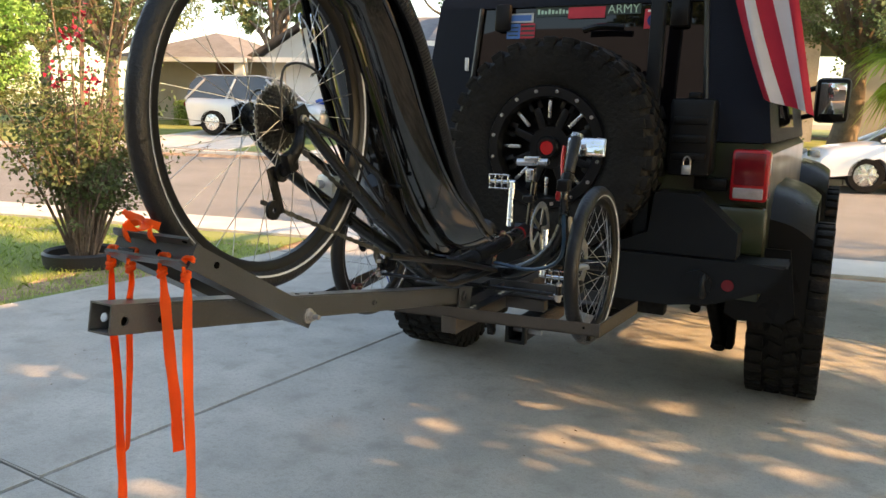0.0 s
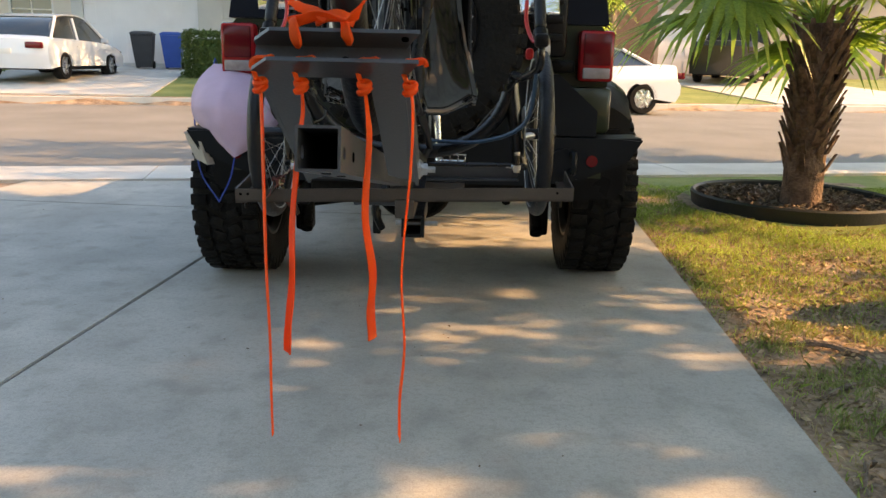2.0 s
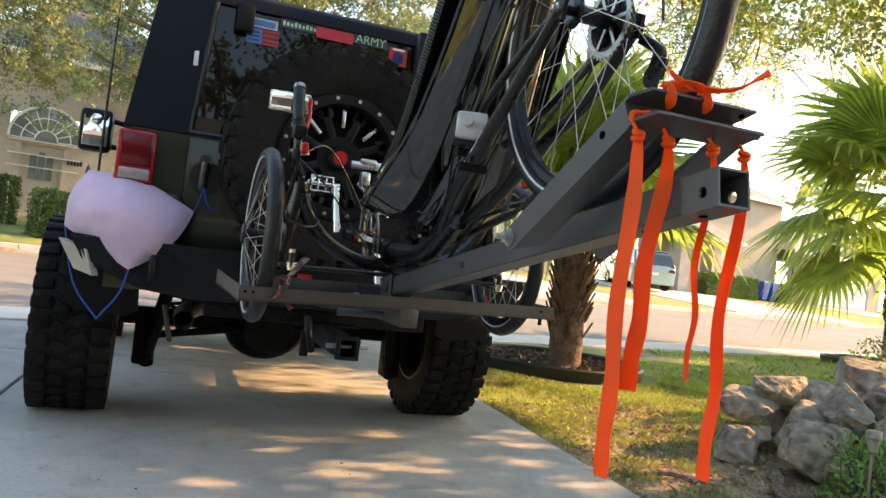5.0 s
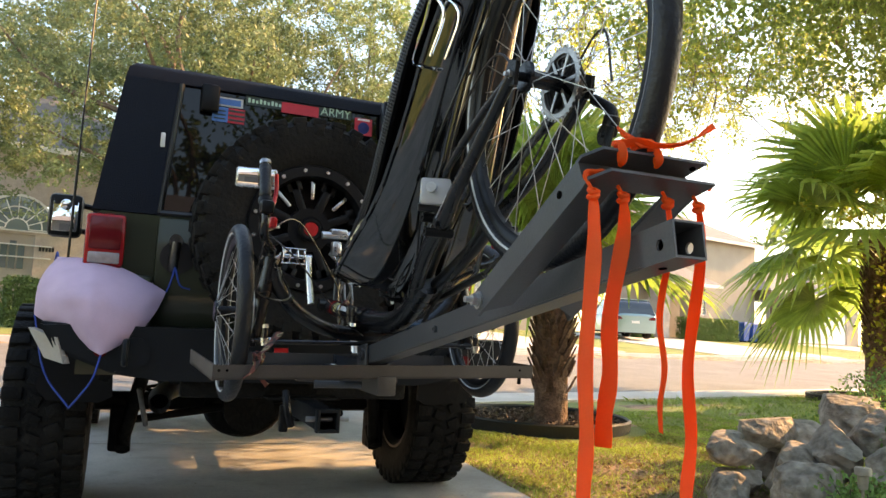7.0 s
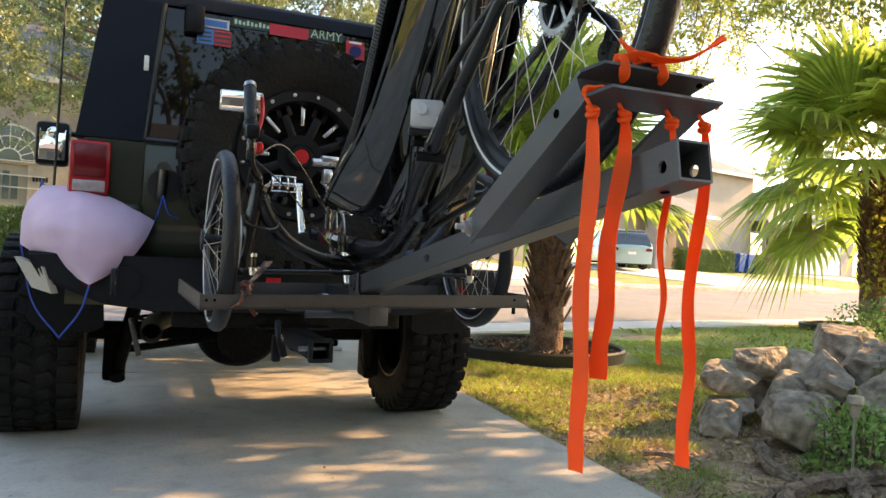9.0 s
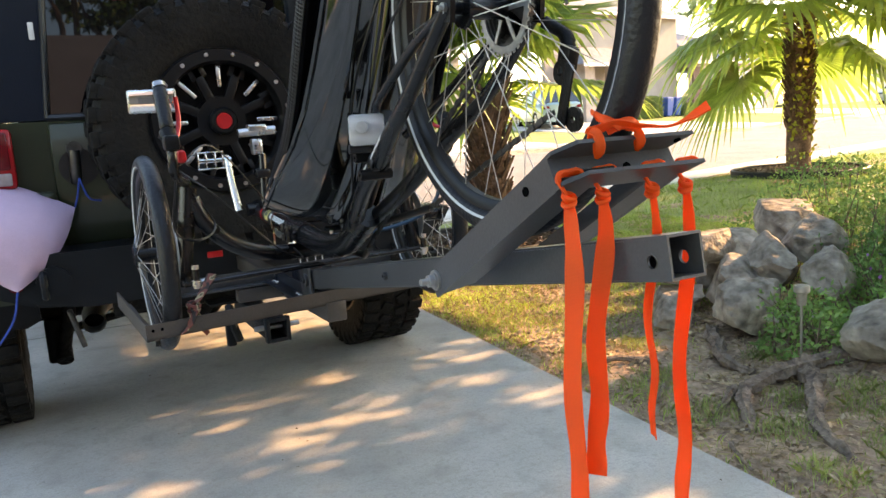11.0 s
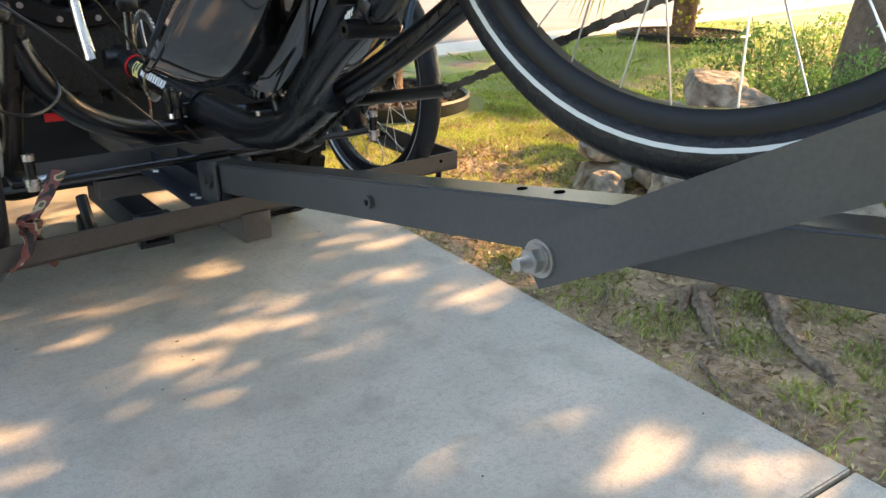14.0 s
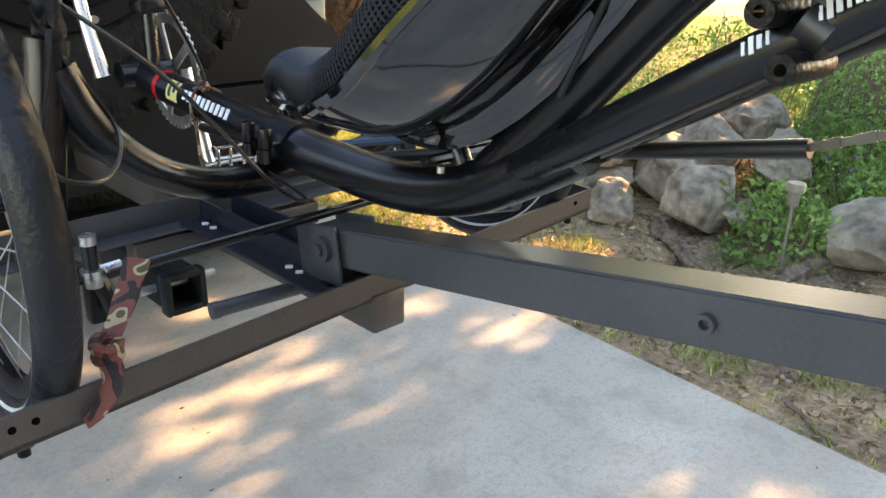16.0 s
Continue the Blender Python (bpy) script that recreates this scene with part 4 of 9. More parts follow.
# underbody: axle, differential, springs, links, exhaust, receiver
bm = bm_new()
rod(bm, (-0.72, 0.79, 0.42), (0.74, 0.79, 0.42), 0.045, 12)
under = part("rear_axle", bm, M["under"], jeep, "dirty black axle tube")
bm = bm_new()
bmesh.ops.create_uvsphere(bm, u_segments=18, v_segments=12, radius=0.165, matrix=Matrix.Translation((-0.035, 0.77, 0.41)) @ Matrix.Diagonal((1.25, 0.75, 1.0, 1)))
rod(bm, (-0.035, 0.60, 0.41), (-0.035, 0.66, 0.41), 0.12, 18)
part("differential", bm, M["under"], under)
for s in (-1, 1):
    bm = bm_new()
    pts = []
    for k in range(50):
        a = k * 0.62
        pts.append((JX + s * 0.50 + 0.06 * math.cos(a), 0.72 + 0.06 * math.sin(a), 0.46 + 0.0052 * k))
    sweep(bm, pts, 0.008, 6)
    part("coil_spring", bm, M["under"], under)
    bm = bm_new()
    rod(bm, (JX + s * 0.60, 0.62, 0.27), (JX + s * 0.50, 0.42, 0.78), 0.032, 10)
    rod(bm, (JX + s * 0.60, 0.60, 0.22), (JX + s * 0.60, 0.68, 0.30), 0.035, 10)
    part("shock_absorber", bm, M["under"], under)
    bm = bm_new()
    box(bm, (JX + s * 0.62, 0.70, 0.30), (0.09, 0.10, 0.20), None, 0.015)
    part("axle_bracket", bm, M["under"], under)
    bm = bm_new()
    box(bm, (JX + s * 0.42, 2.0, 0.62), (0.07, 3.9, 0.11), None, 0.01)
    part("chassis_rail", bm, M["under"], jeep)
    bm = bm_new()
    rod(bm, (JX + s * 0.45, 0.78, 0.36), (JX + s * 0.38, 1.8, 0.50), 0.028, 8)
    part("control_arm", bm, M["under"], under)
bm = bm_new()
rod(bm, (-0.6, 0.66, 0.34), (0.55, 0.68, 0.50), 0.018, 8)
part("track_bar", bm, M["under"], under)
bm = bm_new()
box(bm, (JX, 2.0, 0.66), (1.5, 3.6, 0.08), None, 0.02)
part("floor_pan", bm, M["under"], jeep)
bm = bm_new()
box(bm, (0.05, 0.25, 0.60), (0.75, 0.35, 0.14), None, 0.04)
part("muffler", bm, M["under"], jeep)
bm = bm_new()
line = smooth_line([(-0.25, 0.30, 0.56), (-0.40, 0.25, 0.535), (-0.465, 0.14, 0.512), (-0.477, -0.02, 0.498)], 5)
rings = sweep(bm, line, 0.041, 16, caps=False)
sweep(bm, line[::-1], 0.036, 16, caps=False)
pipe = part("exhaust_pipe", bm, M["steel"], jeep, "stained steel tailpipe")
# a black disc inside the pipe gives the bore its shade
bm = bm_new()
rod(bm, (-0.473, 0.06, 0.503), (-0.474, 0.05, 0.502), 0.0355, 16)
part("pipe_bore", bm, M["hole"], pipe, "black disc standing for the shade in the bore")
bm = bm_new()
box(bm, (-0.535, 0.04, 0.475), (0.020, 0.04, 0.15), ry(-14).to_3x3(), 0.006)
part("pipe_hanger", bm, M["darksteel"], pipe, "dull metal hanger strap")
bm = bm_new()
for off in (-1, 1):
    box(bm, (0.035 + off * 0.031, -0.42, 0.512), (0.007, 0.48, 0.069), None, 0.002)
    box(bm, (0.035, -0.42, 0.512 + off * 0.031), (0.055, 0.48, 0.007), None, 0.002)
for off in (-1, 1):
    box(bm, (0.035 + off * 0.0355, -0.645, 0.512), (0.010, 0.03, 0.081), None, 0.003)
    box(bm, (0.035, -0.645, 0.512 + off * 0.0355), (0.061, 0.03, 0.010), None, 0.003)
receiver = part("hitch_receiver", bm, M["bumper"], jeep, "black square hitch receiver")
bm = bm_new()
box(bm, (0.035, -0.14, 0.57), (0.9, 0.06, 0.07), None, 0.01)
box(bm, (0.035, -0.20, 0.545), (0.28, 0.16, 0.008), None, 0.002)
part("hitch_crossbar", bm, M["under"], receiver)
bm = bm_new()
rod(bm, (-0.03, -0.60, 0.512), (0.12, -0.60, 0.512), 0.009, 10)
part("hitch_pin", bm, M["steel"], receiver)
bm = bm_new()
sweep(bm, smooth_line([(-0.10, -0.58, 0.60), (-0.10, -0.62, 0.55), (-0.08, -0.60, 0.49)], 4), 0.014, 8)
box(bm, (-0.10, -0.57, 0.51), (0.03, 0.03, 0.09), None, 0.006)
part("wiring_plug", bm, M["plastic"], receiver)
# whip antenna on the left rear corner
bm = bm_new()
sweep(bm, smooth_line([(-0.88, 0.50, 1.02), (-0.875, 0.5, 1.6), (-0.86, 0.49, 2.6), (-0.85, 0.48, 3.3)], 5), [0.006] * 5 + [0.0045] * 11, 6)
part("antenna", bm, M["cable"], jeep, "thin black whip antenna")

# striped flag hung over the right rear side
flag = thing("flag", (0.80, 0.25, 1.4), "red and white striped cloth flag streaming from the jeep's rear corner", "flag")
bm = bm_new()
rod(bm, (0.60, 0.10, 1.86), (0.60, 0.02, 2.26), 0.008, 8)
part("flagpole", bm, M["plastic"], flag, "thin black pole")


def flag_pt(u, v):
    """u down along the stripes from the pole, v across them; the cloth hangs past the roof's corner in folds."""
    left = 0.52 + 0.10 * u + 0.15 * u * u
    right = 0.72 + 0.26 * u - 0.02 * u * u
    x = left + (right - left) * v + 0.012 * math.sin(8 * v + 3 * u)
    z = 2.24 - 0.83 * u + 0.06 * v * (1 - u) - 0.06 * v * u
    y = -0.035 + 0.022 * math.sin(11 * v + 2.5 * u) - 0.02 * u
    return (x, y, z)


for k in range(5):
    bm = bm_new()
    sheet(bm, [[flag_pt(u / 14, (k + w / 4) / 5) for w in range(5)] for u in range(15)], 0.002)
    part("stripe", bm, M["flagred"] if k % 2 == 0 else M["flagwhite"], flag)

# mauve cloth tied over the left bumper corner
cloth = thing("cloth", (-0.75, 0.0, 0.85), "mauve cloth tied over the jeep's rear corner with blue cord", "cloth")
bm = bm_new()
TL, TR, BR, BL = Vector((-0.891, 0.15, 1.046)), Vector((-0.489, -0.06, 0.928)), Vector((-0.697, -0.27, 0.690)), Vector((-0.94, 0.0, 0.818))


def crease(q):
    """A soft-sided fold: rounded valley, sharper ridge."""
    return 1 - abs(math.sin(q)) ** 0.7


rows = []
for i in range(29):
    a = i / 28
    row = []
    for k in range(29):
        b = k / 28
        p = TL.lerp(TR, b).lerp(BL.lerp(BR, b), a)
        bulge = math.sin(math.pi * a) * math.sin(math.pi * b)
        p = p + Vector((-0.03, -0.165, 0.035)) * bulge ** 0.55
        p += Vector((0, -0.02, 0.038)) * math.sin(math.pi * b) * (1 - a) ** 2
        p += Vector((0.030, -0.02, -0.018)) * math.sin(math.pi * a) * b ** 3
        p += Vector((-0.02, -0.01, 0.012)) * math.sin(math.pi * a) * (1 - b) ** 3
        fold = crease(3.0 * (a + 0.55 * b) + 0.4) * 0.012 + crease(5.2 * (b - 0.45 * a) + 1.1) * 0.010 + 0.006 * noise.noise(Vector((a * 6, b * 6, 2)))
        p += Vector((-0.2, -1, 0.25)) * fold * (0.25 + bulge)
        row.append(p)
    rows.append(row)
sheet(bm, rows, 0.002)
part("fabric", bm, M["cloth"], cloth, "creased mauve fabric")
for pts in ([TR, (-0.475, -0.06, 0.97), (-0.462, -0.045, 1.03)], [(-0.462, -0.045, 1.03), (-0.44, -0.06, 0.96), (-0.40, -0.05, 0.945)],
            [BR, (-0.72, -0.27, 0.60), (-0.785, -0.21, 0.50)], [(-0.785, -0.21, 0.50), (-0.88, -0.14, 0.62), BL], [TL, (-0.90, 0.20, 1.07), (-0.91, 0.26, 1.04)]):
    bm = bm_new()
    sweep(bm, smooth_line(pts, 5), 0.0035, 6)
    part("cord", bm, M["bluecord"], cloth, "blue tying cord")
# light on the bumper's angled end, put in as a tan plate
bm = bm_new()
slab_quad = [(-0.945, -0.13, 0.775), (-0.845, -0.238, 0.745), (-0.815, -0.242, 0.655), (-0.88, -0.19, 0.672)]
quad_slab(bm, slab_quad, (0.02, 0.03, 0.0))
part("pale_panel", bm, M["stucco"], cloth, "pale tan plate beneath the cloth, standing for the sunlit bumper end", smooth=False)

# ---- the hitch rack ----
rack = thing("hitch_rack", (0.035, -1.2, 0.65), "black steel hitch-mounted trike rack with a sloping arm", "rack")
CX = 0.0235


def arm_z(y):
    return 0.980 + 0.170 * (-2.45 - y)


# sloping square arm, hollow, its end open
bm = bm_new()
A, B = Vector((CX, -1.13, 0.98 - 0.17 * (2.452 - 1.13))), Vector((CX, -2.452, arm_z(-2.452)))
d = (B - A).normalized()
upn = Vector((1, 0, 0)).cross(d) * -1
if upn.z < 0:
    upn = -upn
rings = []
for q, h in ((A, 0.0254), (B - d * 0.07, 0.0254), (B - d * 0.07, 0.0222), (B - d * 0.35, 0.0222)):
    rings.append([bm.verts.new(q + Vector((sx * h, 0, 0)) + upn * (sz * h)) for sx, sz in ((-1, -1), (1, -1), (1, 1), (-1, 1))])
for a, b in zip(rings, rings[1:]):
    for k in range(4):
        bm.faces.new((a[k], a[(k + 1) % 4], b[(k + 1) % 4], b[k]))
bm.faces.new(rings[0][::-1])
bm.faces.new(rings[-1])
bmesh.ops.recalc_face_normals(bm, faces=list(bm.faces))
edge = [e for e in bm.edges if abs((e.verts[0].co - e.verts[1].co).normalized().dot(d)) > 0.99 and (e.verts[0].co - e.verts[1].co).length > 1]
bmesh.ops.bevel(bm, geom=edge, offset=0.003, segments=3, affect='EDGES')
arm = part("arm", bm, M["rack"], rack, "dark grey square steel tube arm")


def holed_wall(bm, o, u, v, out, L, H, c, r, th):
    """A plate from o along u (0 to L) and v (-H to H), th thick inwards of out, with a round hole at c."""
    angles = sorted([2 * math.pi * k / 24 for k in range(24)] + [math.atan2(t - c[1], s - c[0]) % (2 * math.pi) for s in (0, L) for t in (-H, H)])
    loops = []
    for depth in (0.0, th):
        rim, edge = [], []
        for a in angles:
            ca, sa = math.cos(a), math.sin(a)
            k = min((((L if ca > 0 else 0) - c[0]) / ca) if abs(ca) > 1e-6 else 9, (((H if sa > 0 else -H) - c[1]) / sa) if abs(sa) > 1e-6 else 9)
            rim.append(bm.verts.new(o + u * (c[0] + r * ca) + v * (c[1] + r * sa) - out * depth))
            edge.append(bm.verts.new(o + u * (c[0] + k * ca) + v * (c[1] + k * sa) - out * depth))
        loops.append((rim, edge))
    n = len(angles)
    for k in range(n):
        j = (k + 1) % n
        for rim, edge in loops:
            bm.faces.new((rim[k], edge[k], edge[j], rim[j]))
        for w in (0, 1):
            bm.faces.new((loops[0][w][k], loops[1][w][k], loops[1][w][j], loops[0][w][j]))


# open end of the arm: thin walls, a cross hole through both cheeks
bm = bm_new()
E0 = B - d * 0.07
for s in (-1, 1):
    holed_wall(bm, E0 + Vector((s * 0.0254, 0, 0)), d, upn, Vector((s, 0, 0)), 0.07, 0.0254, (0.0425, -0.003), 0.0078, 0.0032)
    box(bm, E0 + d * 0.035 + upn * (s * 0.0238), (0.0444, 0.07, 0.0032), Matrix((Vector((1, 0, 0)), d, upn)).transposed(), 0)
bmesh.ops.recalc_face_normals(bm, faces=list(bm.faces))
arm_end = part("arm_end", bm, M["rack"], arm, "open tube end with a cross hole", smooth=False)
for s in (-1, 1):
    bm = bm_new()
    lathe(bm, [(0.0077, -0.0006), (0.0077, 0.0005), (0.0087, 0.0003), (0.0089, -0.0006)], Matrix.Translation(E0 + d * 0.0425 - upn * 0.003 + Vector((s * 0.0254, 0, 0))) @ ry(s * 90), 20)
    part("hole_rim", bm, M["darksteel"], arm_end, "bare metal edge of the hole")


# no hole is cut: a black disc stands for its shaded inside
def dark_hole(p, r, n, parent, name="hole", depth=0.004):
    bm = bm_new()
    n = Vector(n).normalized()
    p = Vector(p)
    sweep(bm, [p - n * 0.002, p + n * 0.0012], r, 14)
    return part(name, bm, M["hole"], parent)


for s in (-1, 1):
    dark_hole((CX + s * 0.0254, -2.35, arm_z(-2.35) - 0.004), 0.0065, (s, 0, 0), arm)
for s in (-1, 1):
    bm = bm_new()
    y = -1.669
    c = Vector((CX + s * 0.0254, y, 0.846))
    lathe(bm, [(0.0045, 0), (0.0085, 0), (0.0085, 0.007), (0.0045, 0.007)], Matrix.Translation(c) @ ry(90 * s), 14)
    part("bush", bm, M["rack"], arm, "small welded bush")
for y in (-1.95, -2.06, -1.90):
    dark_hole(Vector((CX + 0.004, y, 0)) + Vector((0, 0, arm_z(y) + 0.0258)), 0.0055, upn, arm)
for y in (-2.40, -2.28):
    dark_hole(Vector((CX, y, arm_z(y) - 0.0258)), 0.006, -upn, arm)

# two angle-steel struts and the channel that cradles the rear wheel
SQ, SN = Vector((0, -0.8725, 0.4886)), Vector((0, -0.4886, -0.8725))


def slab_on(bm, pts, off):
    """A plate: the outline pts, thickened by the vector off."""
    a = [bm.verts.new(p) for p in pts]
    b = [bm.verts.new(p + off) for p in pts]
    bm.faces.new(a)
    bm.faces.new(b[::-1])
    for i in range(len(pts)):
        bm.faces.new((a[i], b[i], b[(i + 1) % len(pts)], a[(i + 1) % len(pts)]))
    bmesh.ops.recalc_face_normals(bm, faces=list(bm.faces))


for x, inner in ((-0.070, 1), (0.116, -1)):
    bm = bm_new()
    top = Vector((x, -2.3245, 1.0925))
    low = top - SQ * 0.373
    slab_on(bm, [low, top, top + SN * 0.044, low + SN * 0.044 + SQ * 0.006], Vector((0.0055 * inner, 0, 0)))
    f0, f1 = low + SN * 0.0438 + SQ * 0.02 + Vector((0.0058 * inner, 0, 0)), top + SN * 0.0438 + Vector((0.0058 * inner, 0, 0))
    slab_on(bm, [f0, f1, f1 + Vector((0.042 * inner, 0, 0)), f0 + Vector((0.042 * inner, 0, 0)) + SQ * 0.03], -SN * 0.005)
    plate = part("strut", bm, M["rack"], rack, "dark grey angle-steel strut", smooth=False)
    dark_hole((x - inner * 0.0003, -2.284, 1.051), 0.0062, (-inner, 0, 0), plate)
    bm = bm_new()
    c = Vector((x, -2.026, 0.902))
    s_ = Vector((-inner, 0, 0))
    lathe(bm, [(0.0055, 0), (0.016, 0), (0.016, 0.003), (0.0055, 0.003)], Matrix.Translation(c) @ ry(-90 * inner), 20)
    rod(bm, c + s_ * 0.0035, c + s_ * 0.006, 0.0125, 18)
    rod(bm, c + s_ * 0.006, c + s_ * 0.014, 0.0105, 6)
    rod(bm, c - s_ * 0.03, c + s_ * 0.027, 0.0052, 12)
    part("pivot_bolt", bm, M["steel"], plate, "zinc pivot bolt with washers")
bm = bm_new()
O = Vector((0, -2.3245, 1.0925))
X = Vector((1, 0, 0))
slab_on(bm, [O - X * 0.071, O + X * 0.117, O + X * 0.117 + SN * 0.044, O - X * 0.071 + SN * 0.044], SQ * 0.005)
for k, t in ((0.0, 0.005), (0.044, -0.005)):
    e = O + SN * k + SQ * 0.005
    slab_on(bm, [e - X * 0.071, e + X * 0.113, e + X * 0.117 + SQ * 0.008, e + X * 0.130 + SQ * 0.034, e - X * 0.048 + SQ * 0.034, e - X * 0.071 + SQ * 0.010], SN * t)
cradle = part("wheel_cradle", bm, M["rack"], rack, "dark steel channel cradling the rear wheel", smooth=False)
dark_hole(O + X * 0.039 + SN * 0.024 + SQ * 0.006, 0.0052, SQ, cradle)
dark_hole(O + X * 0.112 + SN * 0.0058 + SQ * 0.027, 0.0045, SN, cradle, "slot")
bm = bm_new()
rod(bm, O - X * 0.045 + SN * 0.033 + SQ * 0.016, O + X * 0.003 + SN * 0.033 + SQ * 0.020, 0.0052, 12)
part("cradle_bolt", bm, M["plastic"], cradle, "black cradle bolt")

# tray frame across the back
FY, RY, ZT = -0.80, -1.215, 0.742


def angle_bar(bm, a, b, down, flange, t=0.005):
    """An L of steel from a to b: a vertical leg hanging down and a leg along flange."""
    a, b, fl = Vector(a), Vector(b), Vector(flange)
    for p in ([a, b, b - Vector((0, 0, down)), a - Vector((0, 0, down))],):
        o = fl.normalized() * t
        u = [bm.verts.new(q) for q in p]
        v = [bm.verts.new(q + o) for q in p]
        bm.faces.new(u)
        bm.faces.new(v[::-1])
        for i in range(4):
            bm.faces.new((u[i], v[i], v[(i + 1) % 4], u[(i + 1) % 4]))
    lowa, lowb = a - Vector((0, 0, down)), b - Vector((0, 0, down))
    p = [lowa, lowb, lowb + fl, lowa + fl]
    u = [bm.verts.new(q + Vector((0, 0, 0.0005))) for q in p]
    v = [bm.verts.new(q + Vector((0, 0, t))) for q in p]
    bm.faces.new(u)
    bm.faces.new(v[::-1])
    for i in range(4):
        bm.faces.new((u[i], v[i], v[(i + 1) % 4], u[(i + 1) % 4]))
    bmesh.ops.recalc_face_normals(bm, faces=list(bm.faces))


bm = bm_new()
angle_bar(bm, (-0.417, -1.243, 0.729), (0.505, -1.207, 0.748), 0.037, (0.002, 0.036, 0))
bar = part("rear_bar", bm, M["rackbrown"], rack, "dark brown-black angle-steel crossbar", smooth=False)
def bar_at(x):
    """Place on the rear bar's top edge, which is a little askew."""
    q = (x + 0.417) / 0.922
    return Vector((x, -1.243 + 0.036 * q, 0.729 + 0.019 * q))


for x in (-0.405, -0.385, 0.46):
    dark_hole(bar_at(x) + Vector((0, -0.0002, -0.014)), 0.0036, (0, -1, 0), bar)
for x in (-0.395, 0.47):
    bm = bm_new()
    p = bar_at(x) + Vector((0, 0.02, -0.034))
    rod(bm, p, p - Vector((0, 0, 0.022)), 0.006, 8)
    part("bar_bolt", bm, M["under"], bar)
bm = bm_new()
angle_bar(bm, (-0.30, FY, ZT), (0.385, FY, ZT + 0.008), 0.042, (0, -0.04, 0))
part("front_bar", bm, M["rack"], rack, smooth=False)
bm = bm_new()
box(bm, (0.045, FY - 0.022, 0.679), (0.33, 0.04, 0.04), None, 0.004)
part("cross_tube_lower", bm, M["rackbrown"], rack, "brown-black short steel cross tube")
for x, lab in ((-0.417, -1), (0.502, 1)):
    bm = bm_new()
    p = bar_at(x)
    angle_bar(bm, p + Vector((lab * 0.003, 0.002, 0.001)), (x + lab * 0.028, -0.862, ZT + 0.006), 0.040, (-lab * 0.03, 0, 0))
    part("end_plate", bm, M["rackbrown"], rack, "angled steel wheel stop", smooth=False)
for s in (-1, 1):
    x = CX + s * 0.0275
    L = abs(FY - RY) - 0.052
    bm = bm_new()
    box(bm, (x + s * 0.0195, (FY + RY) / 2, 0.7125), (0.035, L, 0.005), None, 0.001)
    ch = part("channel", bm, M["rackblue"], rack, "dark blue-black slotted steel angle", smooth=False)
    bm = bm_new()
    box(bm, (x, (FY + RY) / 2, 0.7275), (0.004, L, 0.035), None, 0.001)
    part("flange", bm, M["rackblue"], ch, smooth=False)
    for y in (-1.096, -1.120, -0.868, -0.893):
        bm = bm_new()
        sweep(bm, [(x + s * 0.010, y, 0.7152), (x + s * 0.018, y + 0.006, 0.7152)], 0.0042, 10, flat=0.4)
        part("slot", bm, M["kerb"], ch, "pale slot")
# main square tube under the tray, into the hitch
bm = bm_new()
box(bm, (0.0415, -0.92, 0.682), (0.053, 0.622, 0.053), None, 0.004)
box(bm, (0.0415, -0.40, 0.682), (0.05, 0.44, 0.05), None, 0.004)
part("stinger", bm, M["rackbrown"], rack, "black square steel hitch tube")
bm = bm_new()
rod(bm, (-0.113, -1.059, 0.670), (0.02, -1.075, 0.672), 0.0105, 14)
rod(bm, (-0.118, -1.0585, 0.670), (-0.108, -1.0596, 0.670), 0.0118, 14)
part("locking_handle", bm, M["rack"], rack, "black locking handle")
for s in (-1, 1):
    bm = bm_new()
    box(bm, (CX + s * 0.0315, -1.15, 0.752), (0.006, 0.085, 0.075), rx(-9).to_3x3(), 0.004)
    part("arm_bracket", bm, M["rack"], rack)
for s in (-1, 1):
    bm = bm_new()
    c = Vector((CX + s * 0.035, -1.165, 0.762))
    rod(bm, c, c + Vector((s * 0.007, 0, 0)), 0.017, 20)
    rod(bm, c, c + Vector((s * 0.012, 0, 0)), 0.009, 6)
    part("arm_bolt", bm, M["rack"], rack, "dark round bolt head")

# ---- the recumbent trike ----
TX = 0.037
trike = thing("recumbent_trike", (TX, -1.05, 0.63), "black recumbent tadpole trike carried nose-down on the rack", "tricycle")


